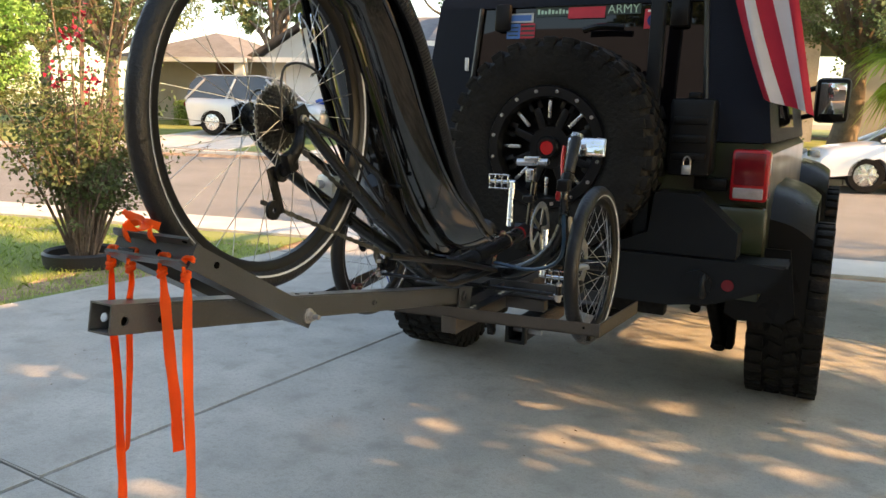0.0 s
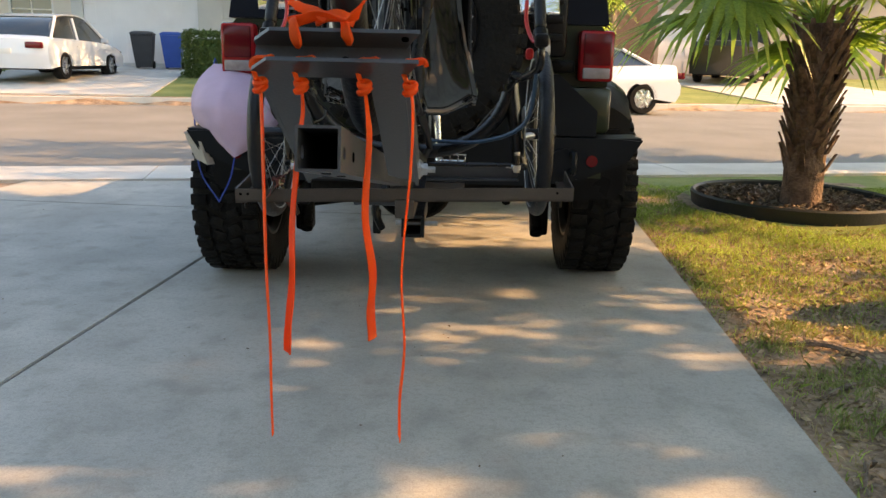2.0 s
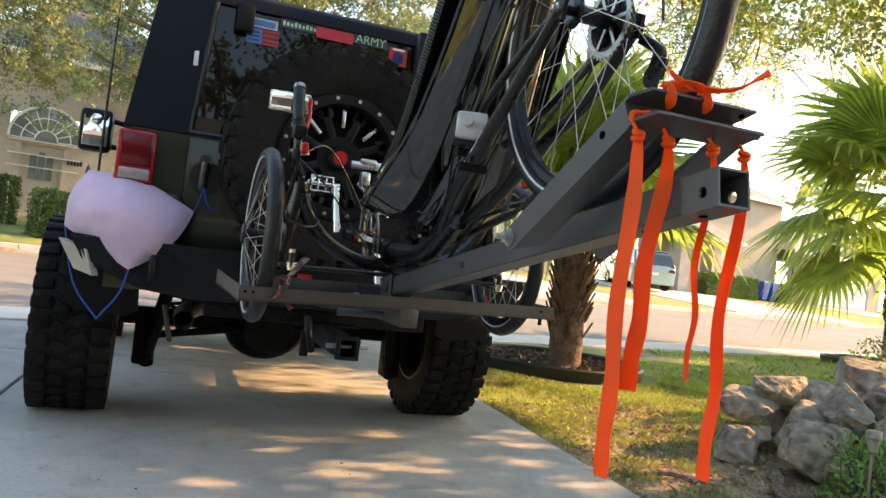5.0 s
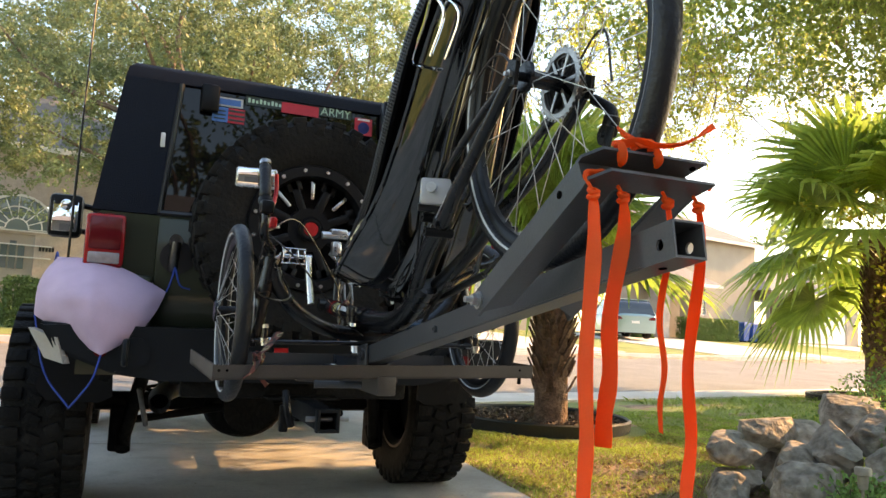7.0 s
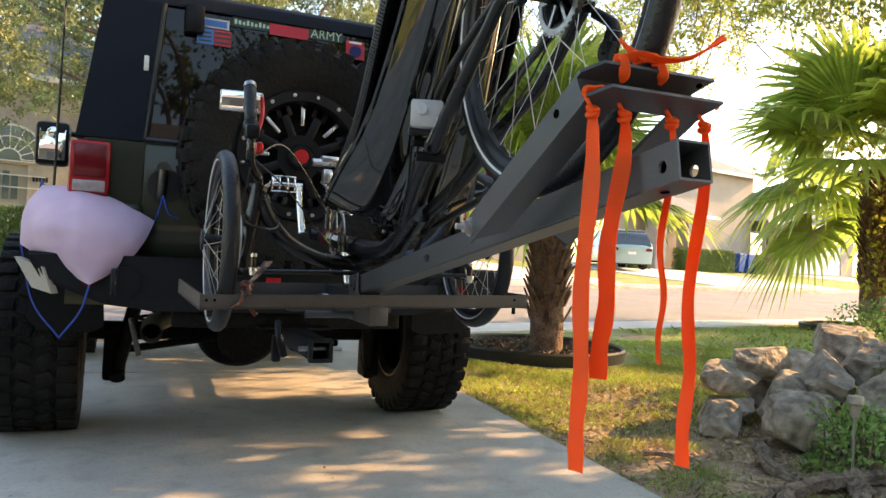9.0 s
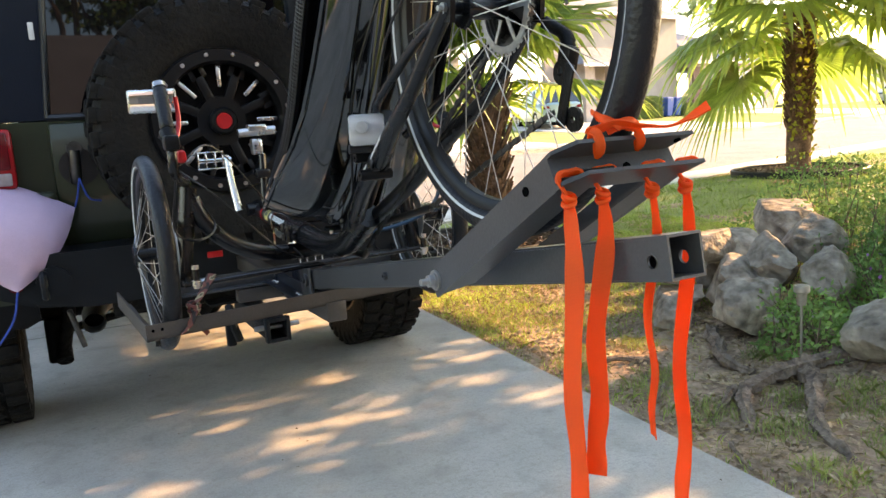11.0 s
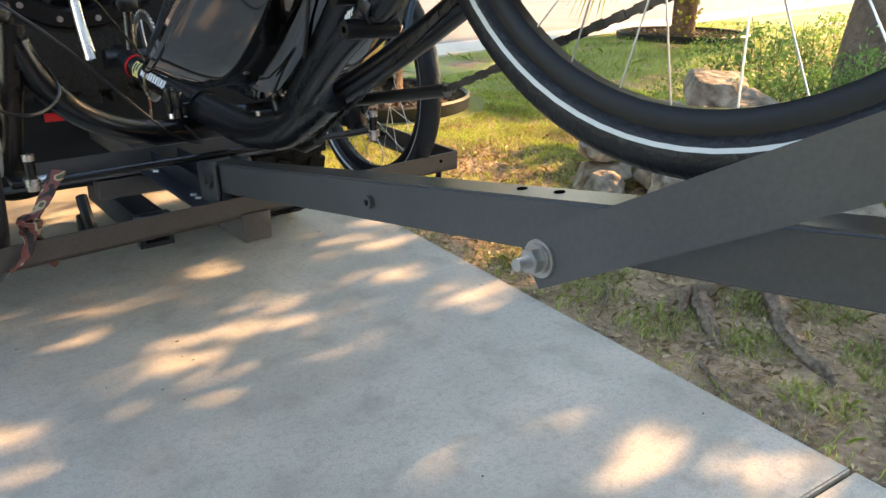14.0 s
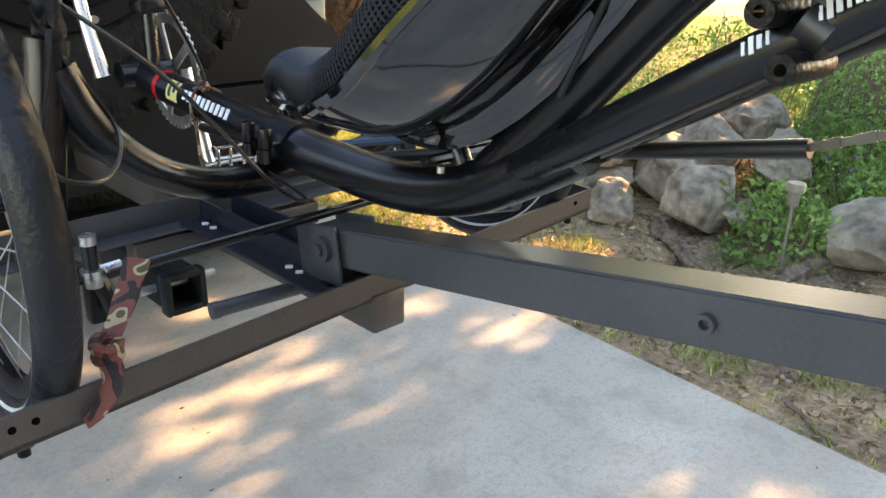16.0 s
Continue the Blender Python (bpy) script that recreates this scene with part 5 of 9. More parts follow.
def spoke_wheel(name, c, R, t, rim_in, n, tilt=None, stripe=True, hubw=0.05):
    """A spoked cycle wheel, axle along x: tyre with its pale stripe, rim, hub, spokes."""
    m = axle_at(c, tilt)
    bm = bm_new()
    prof = [(R - t + t * math.cos(a), t * math.sin(a)) for a in [2 * math.pi * k / 14 for k in range(14)]]
    lathe(bm, prof, m, 72)
    tyre = part("tyre", bm, M["bikerubber"], trike, "black cycle tyre")
    if stripe:
        bm = bm_new()
        for s in (-1, 1):
            lathe(bm, [(R - t * 1.55, s * t * 0.80), (R - t * 1.25, s * t * 0.985), (R - t * 1.25, s * t * 0.93), (R - t * 1.55, s * t * 0.74)], m, 72)
        part("reflective_band", bm, M["siding"], tyre, "pale reflective sidewall band")
    bm = bm_new()
    r1 = R - 2 * t + 0.006
    lathe(bm, [(r1, -0.012), (r1, 0.012), (r1 - 0.014, 0.0115), (r1 - 0.021, 0.006), (r1 - 0.021, -0.006), (r1 - 0.014, -0.0115)], m, 72)
    part("rim", bm, M["blackmetal"], tyre, "black rim")
    bm = bm_new()
    lathe(bm, [(0.0005, -hubw), (0.028, -hubw), (0.03, -hubw + 0.006), (0.016, -hubw + 0.012), (0.016, hubw - 0.012), (0.03, hubw - 0.006), (0.028, hubw), (0.0005, hubw)], m, 18)
    part("hub", bm, M["frame"], tyre)
    bm = bm_new()
    for k in range(n):
        a = 2 * math.pi * k / n
        s = 1 if k % 2 else -1
        b = a + (0.55 if k % 4 < 2 else -0.55)
        p = m @ Vector((0.028 * math.cos(b), 0.028 * math.sin(b), s * (hubw - 0.005)))
        q = m @ Vector(((r1 - 0.02) * math.cos(a), (r1 - 0.02) * math.sin(a), s * 0.002))
        sweep(bm, [p, q], 0.0009, 4)
    part("spoke_lacing", bm, M["steel"], tyre, "thin bright spokes")
    return tyre


LW, RW = Vector((-0.356, -1.033, 0.863)), Vector((0.420, -1.005, 0.876))
HUB = Vector((0.042, -2.052, 1.303))
spoke_wheel("front_wheel", LW, 0.246, 0.021, 0.2, 32)
spoke_wheel("front_wheel", RW, 0.243, 0.021, 0.2, 32, tilt=ry(-0.7))
rear = spoke_wheel("rear_wheel", HUB, 0.345, 0.0215, 0.3, 32, hubw=0.055)
# disc brakes inside the front wheels
for c, s in ((LW, 1), (RW, -1)):
    bm = bm_new()
    lathe(bm, [(0.045, 0), (0.08, 0), (0.08, 0.002), (0.045, 0.002)], axle_at(c + Vector((s * 0.045, 0, 0))), 28)
    part("brake_disc", bm, M["steel"], trike, "steel brake disc")
    bm = bm_new()
    box(bm, c + Vector((s * 0.05, 0.0, -0.075)), (0.035, 0.05, 0.04), None, 0.008)
    part("brake_caliper", bm, M["plastic"], trike)

# main frame
bm = bm_new()
sweep(bm, smooth_line([(TX, -1.035, 0.864), (TX, -1.10, 0.858), (TX, -1.25, 0.856), (TX, -1.36, 0.876), (TX, -1.44, 0.914), (TX, -1.505, 0.952)], 6), 0.0295, 20)
main = part("main_tube", bm, M["frame"], trike, "satin black main tube")
bm = bm_new()
sweep(bm, smooth_line([(TX, -0.54, 0.905), (TX, -0.70, 0.890), (TX, -0.90, 0.874), (TX, -1.06, 0.862)], 5), 0.0262, 20)
boom = part("boom", bm, M["frame"], trike, "satin black boom")
bm = bm_new()
lathe(bm, [(0.0269, 0), (0.0269, 0.012), (0.0245, 0.012), (0.0245, 0)], Matrix.Translation((TX, -0.665, 0.8935)) @ rx(96), 24)
part("boom_ring", bm, M["red"], boom, "red ring")
bm = bm_new()
for k in range(10):
    c = Vector((TX, -0.775 - k * 0.0140, 0.8845 - k * 0.00115))
    box(bm, c + Vector((-0.0263 * math.cos(radians(28)), 0, 0.0263 * math.sin(radians(28)))), (0.0012, 0.0092, 0.0150 + 0.0015 * (k % 2)), ry(28).to_3x3(), 0)
part("boom_marking", bm, M["white"], boom, "white unreadable lettering bars")
bm = bm_new()
def boom_patch(bm, y0, y1, a0, a1, r):
    """A curved patch on the boom's side, from angle a0 to a1 above the level."""
    rows = []
    for i in range(5):
        y = y0 + (y1 - y0) * i / 4
        zc = 0.890 + (y + 0.70) * 0.08
        rows.append([(TX - r * math.cos(radians(a0 + (a1 - a0) * k / 6)), y, zc + r * math.sin(radians(a0 + (a1 - a0) * k / 6))) for k in range(7)])
    sheet(bm, rows, -0.0004)


boom_patch(bm, -0.715, -0.750, -12, 62, 0.0266)
badge = part("boom_badge", bm, M["yellowprint"], boom, "pale yellow badge with dark marks")
bm = bm_new()
boom_patch(bm, -0.722, -0.730, 2, 52, 0.0272)
boom_patch(bm, -0.736, -0.744, 20, 60, 0.0272)
part("badge_mark", bm, M["darkprint"], badge)
for q0, q1, n in ((0.16, 0.58, 4), (1.42, 3.10, 13)):
    bm = bm_new()
    for k in range(n):
        q = q0 + (q1 - q0) * k / (n - 1)
        c = Vector((TX - 0.0555 - 0.0035 * max(0, q - 1.0), -1.675 - 0.036 * q, 1.0505 + 0.0205 * q))
        out = Vector((-0.90, 0.22, 0.38)).normalized()
        box(bm, c + out * 0.0176, (0.0036 if k % 3 else 0.0024, 0.0012, 0.0095 + 0.003 * (k % 4 == 1)), out.to_track_quat('Y', 'Z').to_matrix() @ ry(27).to_3x3(), 0)
    part("frame_marking", bm, M["white"], main, "white unreadable lettering bars")
bm = bm_new()
for y in (-1.0, -1.042):
    z = 0.874 - (y + 1.0) * -0.05
    box(bm, (TX - 0.032, y, z - 0.008), (0.026, 0.020, 0.022), None, 0.004)
    lathe(bm, [(0.0052, 0.026), (0.0052, 0.0), (0.0095, 0.0), (0.0100, 0.003), (0.0100, 0.024), (0.0095, 0.026)], Matrix.Translation((TX - 0.048, y, z - 0.004)), 16)
    lathe(bm, [(0.0005, 0.0), (0.0085, 0.0), (0.0090, -0.018), (0.0005, -0.018)], Matrix.Translation((TX - 0.048, y, z - 0.006)), 14)
lathe(bm, [(0.0318, -0.032), (0.0318, 0.032), (0.0265, 0.032), (0.0265, -0.032)], Matrix.Translation((TX, -1.022, 0.865)) @ rx(92), 24)
part("boom_clamp", bm, M["frame"], trike, "black boom clamp with bolts")
# curved cross tube to the two steering heads
bm = bm_new()
def cx_line(s):
    return [(TX + s * x, y, z) for x, y, z in ((0.290, -1.033, 0.992), (0.272, -1.033, 0.943), (0.244, -1.033, 0.902), (0.203, -1.03, 0.865), (0.147, -1.02, 0.836), (0.085, -1.005, 0.820), (0.0, -1.0, 0.816))]
left, right = cx_line(-1), cx_line(1)
sweep(bm, smooth_line(left + right[::-1][1:], 5), 0.0215, 14)
part("cross_tube", bm, M["frame"], trike, "satin black curved cross tube")
for s in (-1, 1):
    bm = bm_new()
    lo, hi = Vector((TX + s * 0.330, -1.034, 0.80)), Vector((TX + s * 0.297, -1.031, 1.005))
    rod(bm, lo, hi, 0.0215, 16)
    rod(bm, hi, hi + (hi - lo).normalized() * 0.016, 0.023, 16)
    rod(bm, lo, lo - (hi - lo).normalized() * 0.014, 0.023, 16)
    head = part("steering_head", bm, M["frame"], trike, "black steering head tube")
    bm = bm_new()
    rod(bm, lo.lerp(hi, 0.31), (LW if s < 0 else RW), 0.011, 10)
    part("stub_axle", bm, M["steel"], head)
    bm = bm_new()
    box(bm, lo + Vector((0, -0.045, -0.012)), (0.03, 0.10, 0.012), None, 0.003)
    part("steering_arm", bm, M["frame"], head)
    # handlebar: stem, curved bar, grip with lever and shifter
    bm = bm_new()
    gb, gt = Vector((TX + s * 0.355, -1.243, 1.11)), Vector((TX + s * 0.352, -1.156, 1.262))
    sweep(bm, smooth_line([hi + Vector((0, 0, 0.012)), (TX + s * 0.300, -1.05, 1.045), (TX + s * 0.32, -1.14, 1.04), (TX + s * 0.352, -1.225, 1.065), gb, gb.lerp(gt, 0.4)], 5), 0.011, 10)
    hb = part("handlebar", bm, M["frame"], trike, "black handlebar")
    bm = bm_new()
    g = [gb.lerp(gt, t) for t in (0.38, 0.42, 0.5, 0.65, 0.8, 0.94, 1.0)]
    sweep(bm, g, [0.013, 0.0165, 0.0155, 0.0165, 0.0155, 0.0168, 0.013], 14)
    part("grip", bm, M["bikerubber"], hb, "black rubber grip")
    bm = bm_new()
    sweep(bm, [gb.lerp(gt, 0.22), gb.lerp(gt, 0.34)], 0.019, 14)
    box(bm, gb.lerp(gt, 0.2) + Vector((0, -0.02, -0.005)), (0.035, 0.04, 0.035), None, 0.008)
    part("shifter", bm, M["plastic"], hb, "black twist shifter")
    bm = bm_new()
    sweep(bm, smooth_line([gb + Vector((s * -0.005, 0.02, 0.02)), gb + Vector((s * -0.02, 0.05, 0.03)), gb + Vector((s * -0.035, 0.075, 0.075)), gb + Vector((s * -0.035, 0.085, 0.13))], 4), 0.0055, 8)
    part("brake_lever", bm, M["red"], hb, "red brake lever")
    bm = bm_new()
    box(bm, gb + Vector((-s * 0.026, 0.04, -0.008)), (0.02, 0.032, 0.03), None, 0.008)
    part("brake_reservoir", bm, M["red"], hb, "red brake cylinder")
    bm = bm_new()
    for k in range(2):
        rod(bm, gt + Vector((0, 0, 0)), gt + (gt - gb).normalized() * 0.012, 0.016, 12)
    box(bm, gt + Vector((0, 0.02, 0.004)), (0.02, 0.045, 0.014), None, 0.004)
    part("bar_end", bm, M["alu"], hb, "silver bar-end clamp")
    mc = Vector((TX + s * 0.362, -1.085, 1.236))
    bm = bm_new()
    box(bm, mc, (0.112, 0.012, 0.056), (rz(s * 8) @ rx(-20 if s > 0 else 2)).to_3x3(), 0.010)
    mir = part("mirror", bm, M["alu"], hb, "small rectangular mirror with pale rim")
    bm = bm_new()
    box(bm, mc + Vector((s * 0.001, -0.0066, 0.001)), (0.103, 0.003, 0.047), (rz(s * 8) @ rx(-20 if s > 0 else 2)).to_3x3(), 0.001)
    part("mirror_glass", bm, M["mirror"], mir)
# tie rod with ball joints
bm = bm_new()
rod(bm, (TX - 0.30, -1.125, 0.787), (TX + 0.30, -1.125, 0.797), 0.0065, 10)
tie = part("tie_rod", bm, M["frame"], trike, "black tie rod")
for s in (-1, 1):
    bm = bm_new()
    c = Vector((TX + s * 0.315, -1.124, 0.79))
    rod(bm, c + Vector((0, 0, -0.014)), c + Vector((0, 0, -0.006)), 0.0088, 14)
    rod(bm, c + Vector((0, 0, 0.002)), c + Vector((-s * 0.030, 0, 0.004)), 0.0055, 8)
    lathe(bm, [(0.0, -0.008), (0.0125, -0.006), (0.0125, 0.006), (0.0, 0.008)], Matrix.Translation(c), 14)
    joint = part("ball_joint", bm, M["alu"], tie, "silver ball joint")
    bm = bm_new()
    rod(bm, c + Vector((0, 0, 0.034)), c + Vector((0, 0, 0.044)), 0.0088, 14)
    part("bolt_head", bm, M["alu"], joint, "silver bolt head")
    bm = bm_new()
    rod(bm, c + Vector((0, 0, -0.005)), c + Vector((0, 0, 0.0338)), 0.0080, 14)
    part("sleeve", bm, M["frame"], joint, "black sleeve")
# cranks, chainring, pedals
BB = Vector((TX, -0.585, 0.905))
bm = bm_new()
rod(bm, BB - Vector((0.045, 0, 0)), BB + Vector((0.045, 0, 0)), 0.021, 16)
part("bottom_bracket", bm, M["frame"], trike)
ring = bm_new()
lathe(ring, [(0.082, -0.002), (0.098, -0.002), (0.098, 0.002), (0.082, 0.002)], axle_at(BB + Vector((0.05, 0, 0))), 44)
for k in range(44):
    a = 2 * math.pi * k / 44
    m = axle_at(BB + Vector((0.05, 0, 0))) @ Matrix.Rotation(a, 4, 'Z')
    box(ring, m @ Vector((0.1, 0, 0)), (0.007, 0.006, 0.0025), m.to_3x3())
for k in range(5):
    m = axle_at(BB + Vector((0.05, 0, 0))) @ Matrix.Rotation(2 * math.pi * k / 5, 4, 'Z')
    box(ring, m @ Vector((0.055, 0, 0)), (0.075, 0.016, 0.005), m.to_3x3(), 0.002)
part("chainring", ring, M["steel"], trike, "steel chainring")
for s, ph in ((-1, Vector((0, 0.04, 0.165))), (1, Vector((0, -0.04, -0.165)))):
    bm = bm_new()
    a = BB + Vector((s * 0.072, 0, 0))
    sweep(bm, [a, a + ph * 0.5 + Vector((s * 0.008, 0, 0)), a + ph + Vector((s * 0.012, 0, 0))], [0.014, 0.011, 0.012], 10)
    part("crank", bm, M["alu"], trike, "silver crank arm")
    p = a + ph + Vector((s * 0.065, 0, 0))
    bm = bm_new()
    rod(bm, a + ph, p + Vector((s * 0.04, 0, 0)), 0.009, 10)
    pedal = part("pedal", bm, M["chrome"], trike, "bright metal cage pedal")
    for q in (-1, 1):
        for c, size in ((Vector((0, 0, q * 0.026)), (0.085, 0.022, 0.006)), (Vector((q * 0.038, 0, 0)), (0.006, 0.022, 0.046)), (Vector((q * 0.014, 0, 0)), (0.006, 0.024, 0.046))):
            bm = bm_new()
            box(bm, p + c, size, None, 0.002)
            part("cage_plate", bm, M["chrome"], pedal)
# accessory mount on the boom
bm = bm_new()
rod(bm, (TX + 0.01, -0.60, 0.92), (TX + 0.02, -0.585, 1.08), 0.012, 12)
box(bm, (TX + 0.01, -0.6, 1.02), (0.045, 0.05, 0.028), None, 0.006)
mount = part("accessory_post", bm, M["frame"], trike, "black accessory post")
bm = bm_new()
box(bm, (TX + 0.005, -0.585, 1.105), (0.034, 0.034, 0.05), None, 0.006)
rod(bm, (TX - 0.05, -0.585, 1.15), (TX + 0.07, -0.585, 1.155), 0.014, 14)
box(bm, (TX + 0.01, -0.585, 1.165), (0.06, 0.036, 0.02), None, 0.005)
part("light_clamp", bm, M["alu"], mount, "silver clamp for a lamp")
# chain in its tube and along to the cassette
bm = bm_new()
sweep(bm, [(TX + 0.065, -0.98, 0.815), (TX + 0.066, -1.3, 0.895), (TX + 0.066, -1.683, 0.973)], 0.0085, 10)
part("chain_tube", bm, M["cable"], trike, "black chain tube")
bm = bm_new()
sweep(bm, [(TX + 0.06, -0.66, 0.815), (TX + 0.062, -0.98, 0.825), (TX + 0.058, -1.32, 0.832), (TX + 0.040, -1.40, 0.862)], 0.0085, 10)
part("chain_tube", bm, M["cable"], trike)


def chain(a, b, n):
    bm = bm_new()
    a, b = Vector(a), Vector(b)
    q = (b - a).to_track_quat('X', 'Z').to_matrix()
    L = (b - a).length / n
    for k in range(n):
        c = a.lerp(b, (k + 0.5) / n)
        for s in (-1, 1):
            box(bm, c + q @ Vector((0, s * (0.0030 if k % 2 else 0.0018), 0)), (L * 1.15, 0.0012, 0.0085 if k % 2 else 0.0065), q)
    return bm


part("chain", chain((TX + 0.066, -1.68, 0.973), (TX + 0.05, -2.13, 1.145), 36), M["darksteel"], trike, "greasy steel chain", smooth=False)
part("chain", chain((TX + 0.038, -1.40, 0.866), (TX + 0.030, -2.04, 1.275), 58), M["darksteel"], trike, smooth=False)
# rear triangle
for s in (-1, 1):
    drop = HUB + Vector((s * 0.078, 0, 0))
    bm = bm_new()
    line = smooth_line([(TX + s * 0.006, -1.42, 0.903), (TX + s * 0.020, -1.48, 0.938), (TX + s * 0.037, -1.547, 0.976), (TX + s * 0.052, -1.631, 1.025), (TX + s * 0.056, -1.69, 1.059), (TX + s * 0.057, -1.735, 1.084), (TX + s * 0.066, -1.80, 1.124), drop + Vector((0, 0.14, -0.110)), drop], 5)
    sweep(bm, line, [0.0176 - 0.0061 * min(1.0, max(0.0, i - 24) / 14) for i in range(len(line))], 16)
    part("chainstay", bm, M["frame"], trike, "satin black chainstay")
    bm = bm_new()
    sweep(bm, smooth_line([drop, drop + Vector((-s * 0.005, 0.12, -0.035)), (TX + s * 0.068, -1.79, 1.20), (TX + s * 0.06, -1.73, 1.17), (TX + s * 0.03, -1.66, 1.12)], 5), 0.0085, 10)
    part("seatstay", bm, M["frame"], trike)
    bm = bm_new()
    prism(bm, [(-0.014, -0.022), (0.018, -0.016), (0.022, 0.012), (0.006, 0.030), (-0.020, 0.020)], Matrix.Translation(drop - Vector((0.004, 0, 0))) @ AXLE, 0.008)
    dropout = part("dropout", bm, M["plastic"], trike, "black dropout plate", smooth=False)
    bm = bm_new()
    rod(bm, drop - Vector((0.009, 0, 0)), drop + Vector((0.009, 0, 0)), 0.0085, 12)
    rod(bm, drop - Vector((0.016, 0, 0)), drop + Vector((0.016, 0, 0)), 0.0042, 10)
    part("axle_nut", bm, M["steel"], dropout, "bright axle nut")
bm = bm_new()
sweep(bm, smooth_line([(TX, -1.40, 0.905), (TX, -1.49, 0.99), (TX, -1.58, 1.085), (TX, -1.66, 1.155)], 4), 0.024, 14)
part("seat_tube", bm, M["frame"], trike, "black riser tube")
for y, z in ((-1.713, 1.053), (-1.694, 1.086)):
    bm = bm_new()
    lathe(bm, [(0.0040, 0.060), (0.0040, -0.004), (0.0098, -0.004), (0.0106, -0.001), (0.0106, 0.060)], Matrix.Translation((-0.054, y, z)) @ ry(90), 20)
    part("pivot", bm, M["plastic"], trike, "black hollow pivot boss")
bm = bm_new()
lathe(bm, [(0.0192, -0.010), (0.0192, 0.010), (0.0170, 0.010), (0.0170, -0.010)], Matrix.Translation((TX - 0.057, -1.720, 1.0755)) @ rx(119), 20)
part("cable_band", bm, M["cable"], trike, "black band round the swing arm")
# cassette, derailleur
cassette = None
for k in range(9):
    r = 0.066 - 0.0046 * k
    m = axle_at(HUB + Vector((0.018 + k * 0.0042, 0, 0)))
    bm = bm_new()
    lathe(bm, [(r - 0.011, 0), (r, 0), (r, 0.0018), (r - 0.011, 0.0018)], m, 36)
    teeth = 36 - 2 * k
    for t in range(teeth):
        t_m = m @ Matrix.Rotation(2 * math.pi * t / teeth, 4, 'Z')
        box(bm, t_m @ Vector((r + 0.001, 0, 0.0009)), (0.0055, 0.0050, 0.0018), t_m.to_3x3())
    for t in range(6):
        t_m = m @ Matrix.Rotation(2 * math.pi * (t + 0.15 * k) / 6, 4, 'Z')
        box(bm, t_m @ Vector((r * 0.5, 0, 0.0009)), (r * 0.75, 0.007, 0.0018), t_m.to_3x3())
    if cassette is None:
        cassette = part("cassette", bm, M["steel"], trike, "bright toothed cassette sprockets", smooth=False)
    else:
        part("sprocket", bm, M["darksteel"], cassette, smooth=False)
bm = bm_new()
rod(bm, HUB - Vector((0.074, 0, 0)), HUB + Vector((0.074, 0, 0)), 0.0085, 12)
part("axle", bm, M["plastic"], trike)
bm = bm_new()
d0 = HUB + Vector((0.085, -0.01, -0.02))
sweep(bm, smooth_line([d0, d0 + Vector((0.018, -0.03, -0.025)), d0 + Vector((0.008, -0.045, -0.06)), d0 + Vector((-0.006, -0.05, -0.085))], 4), [0.010] * 4 + [0.012] * 5 + [0.011] * 3 + [0.008], 10)
box(bm, d0 + Vector((0.008, -0.045, -0.06)), (0.022, 0.03, 0.04), rx(20).to_3x3(), 0.006)
box(bm, d0 + Vector((-0.012, -0.062, -0.115)), (0.004, 0.022, 0.095), rx(18).to_3x3(), 0.002)
part("derailleur", bm, M["plastic"], trike, "black rear derailleur")
for dy, dz in ((-0.05, -0.08), (-0.075, -0.15)):
    bm = bm_new()
    lathe(bm, [(0.005, 0), (0.019, 0), (0.019, 0.006), (0.005, 0.006)], axle_at(d0 + Vector((-0.010, dy, dz))), 14)
    part("jockey_wheel", bm, M["plastic"], trike)

# seat: a glossy moulded shell with a mesh pad
prof = [(-1.20, 0.960), (-1.27, 0.948), (-1.34, 0.945), (-1.41, 0.970), (-1.475, 1.02), (-1.535, 1.085), (-1.59, 1.16), (-1.64, 1.24), (-1.685, 1.32), (-1.725, 1.40), (-1.765, 1.475), (-1.815, 1.545), (-1.87, 1.58)]
shell_w = [0.13, 0.160, 0.181, 0.182, 0.168, 0.152, 0.139, 0.130, 0.122, 0.115, 0.106, 0.095, 0.075]
pad_w = [w + d for w, d in zip(shell_w, (-0.006, -0.007, -0.008, -0.006, 0.002, 0.013, 0.024, 0.032, 0.038, 0.040, 0.039, 0.030, 0.015))]
CUP = [0.15, 0.50, 0.78, 0.95, 1.22, 1.10] + [1.0] * 7


def seat_rows(lift, inset, n=13, widths=shell_w):
    rows = []
    for i, ((y, z), w) in enumerate(zip(prof, widths)):
        a = Vector(prof[max(0, i - 1)])
        b = Vector(prof[min(len(prof) - 1, i + 1)])
        t = (b - a).normalized()
        nn = Vector((-t.y, t.x))
        if nn.y < 0:
            nn = -nn
        row = []
        for k in range(n):
            q = -1 + 2 * k / (n - 1)
            rib = 0.024 / (1 + math.exp((abs(q - 0.06) - 0.26) / 0.025)) + 0.006 * math.exp(-((abs(q - 0.06) - 0.24) / 0.04) ** 2)
            cup = 0.143 * max(0, abs(q) - 0.55) ** 1.5 * CUP[i]
            h = lift + cup - rib * (lift == 0)
            row.append((TX + q * (w - inset), y + nn.x * h, z + nn.y * h))
        rows.append(row)
    return rows


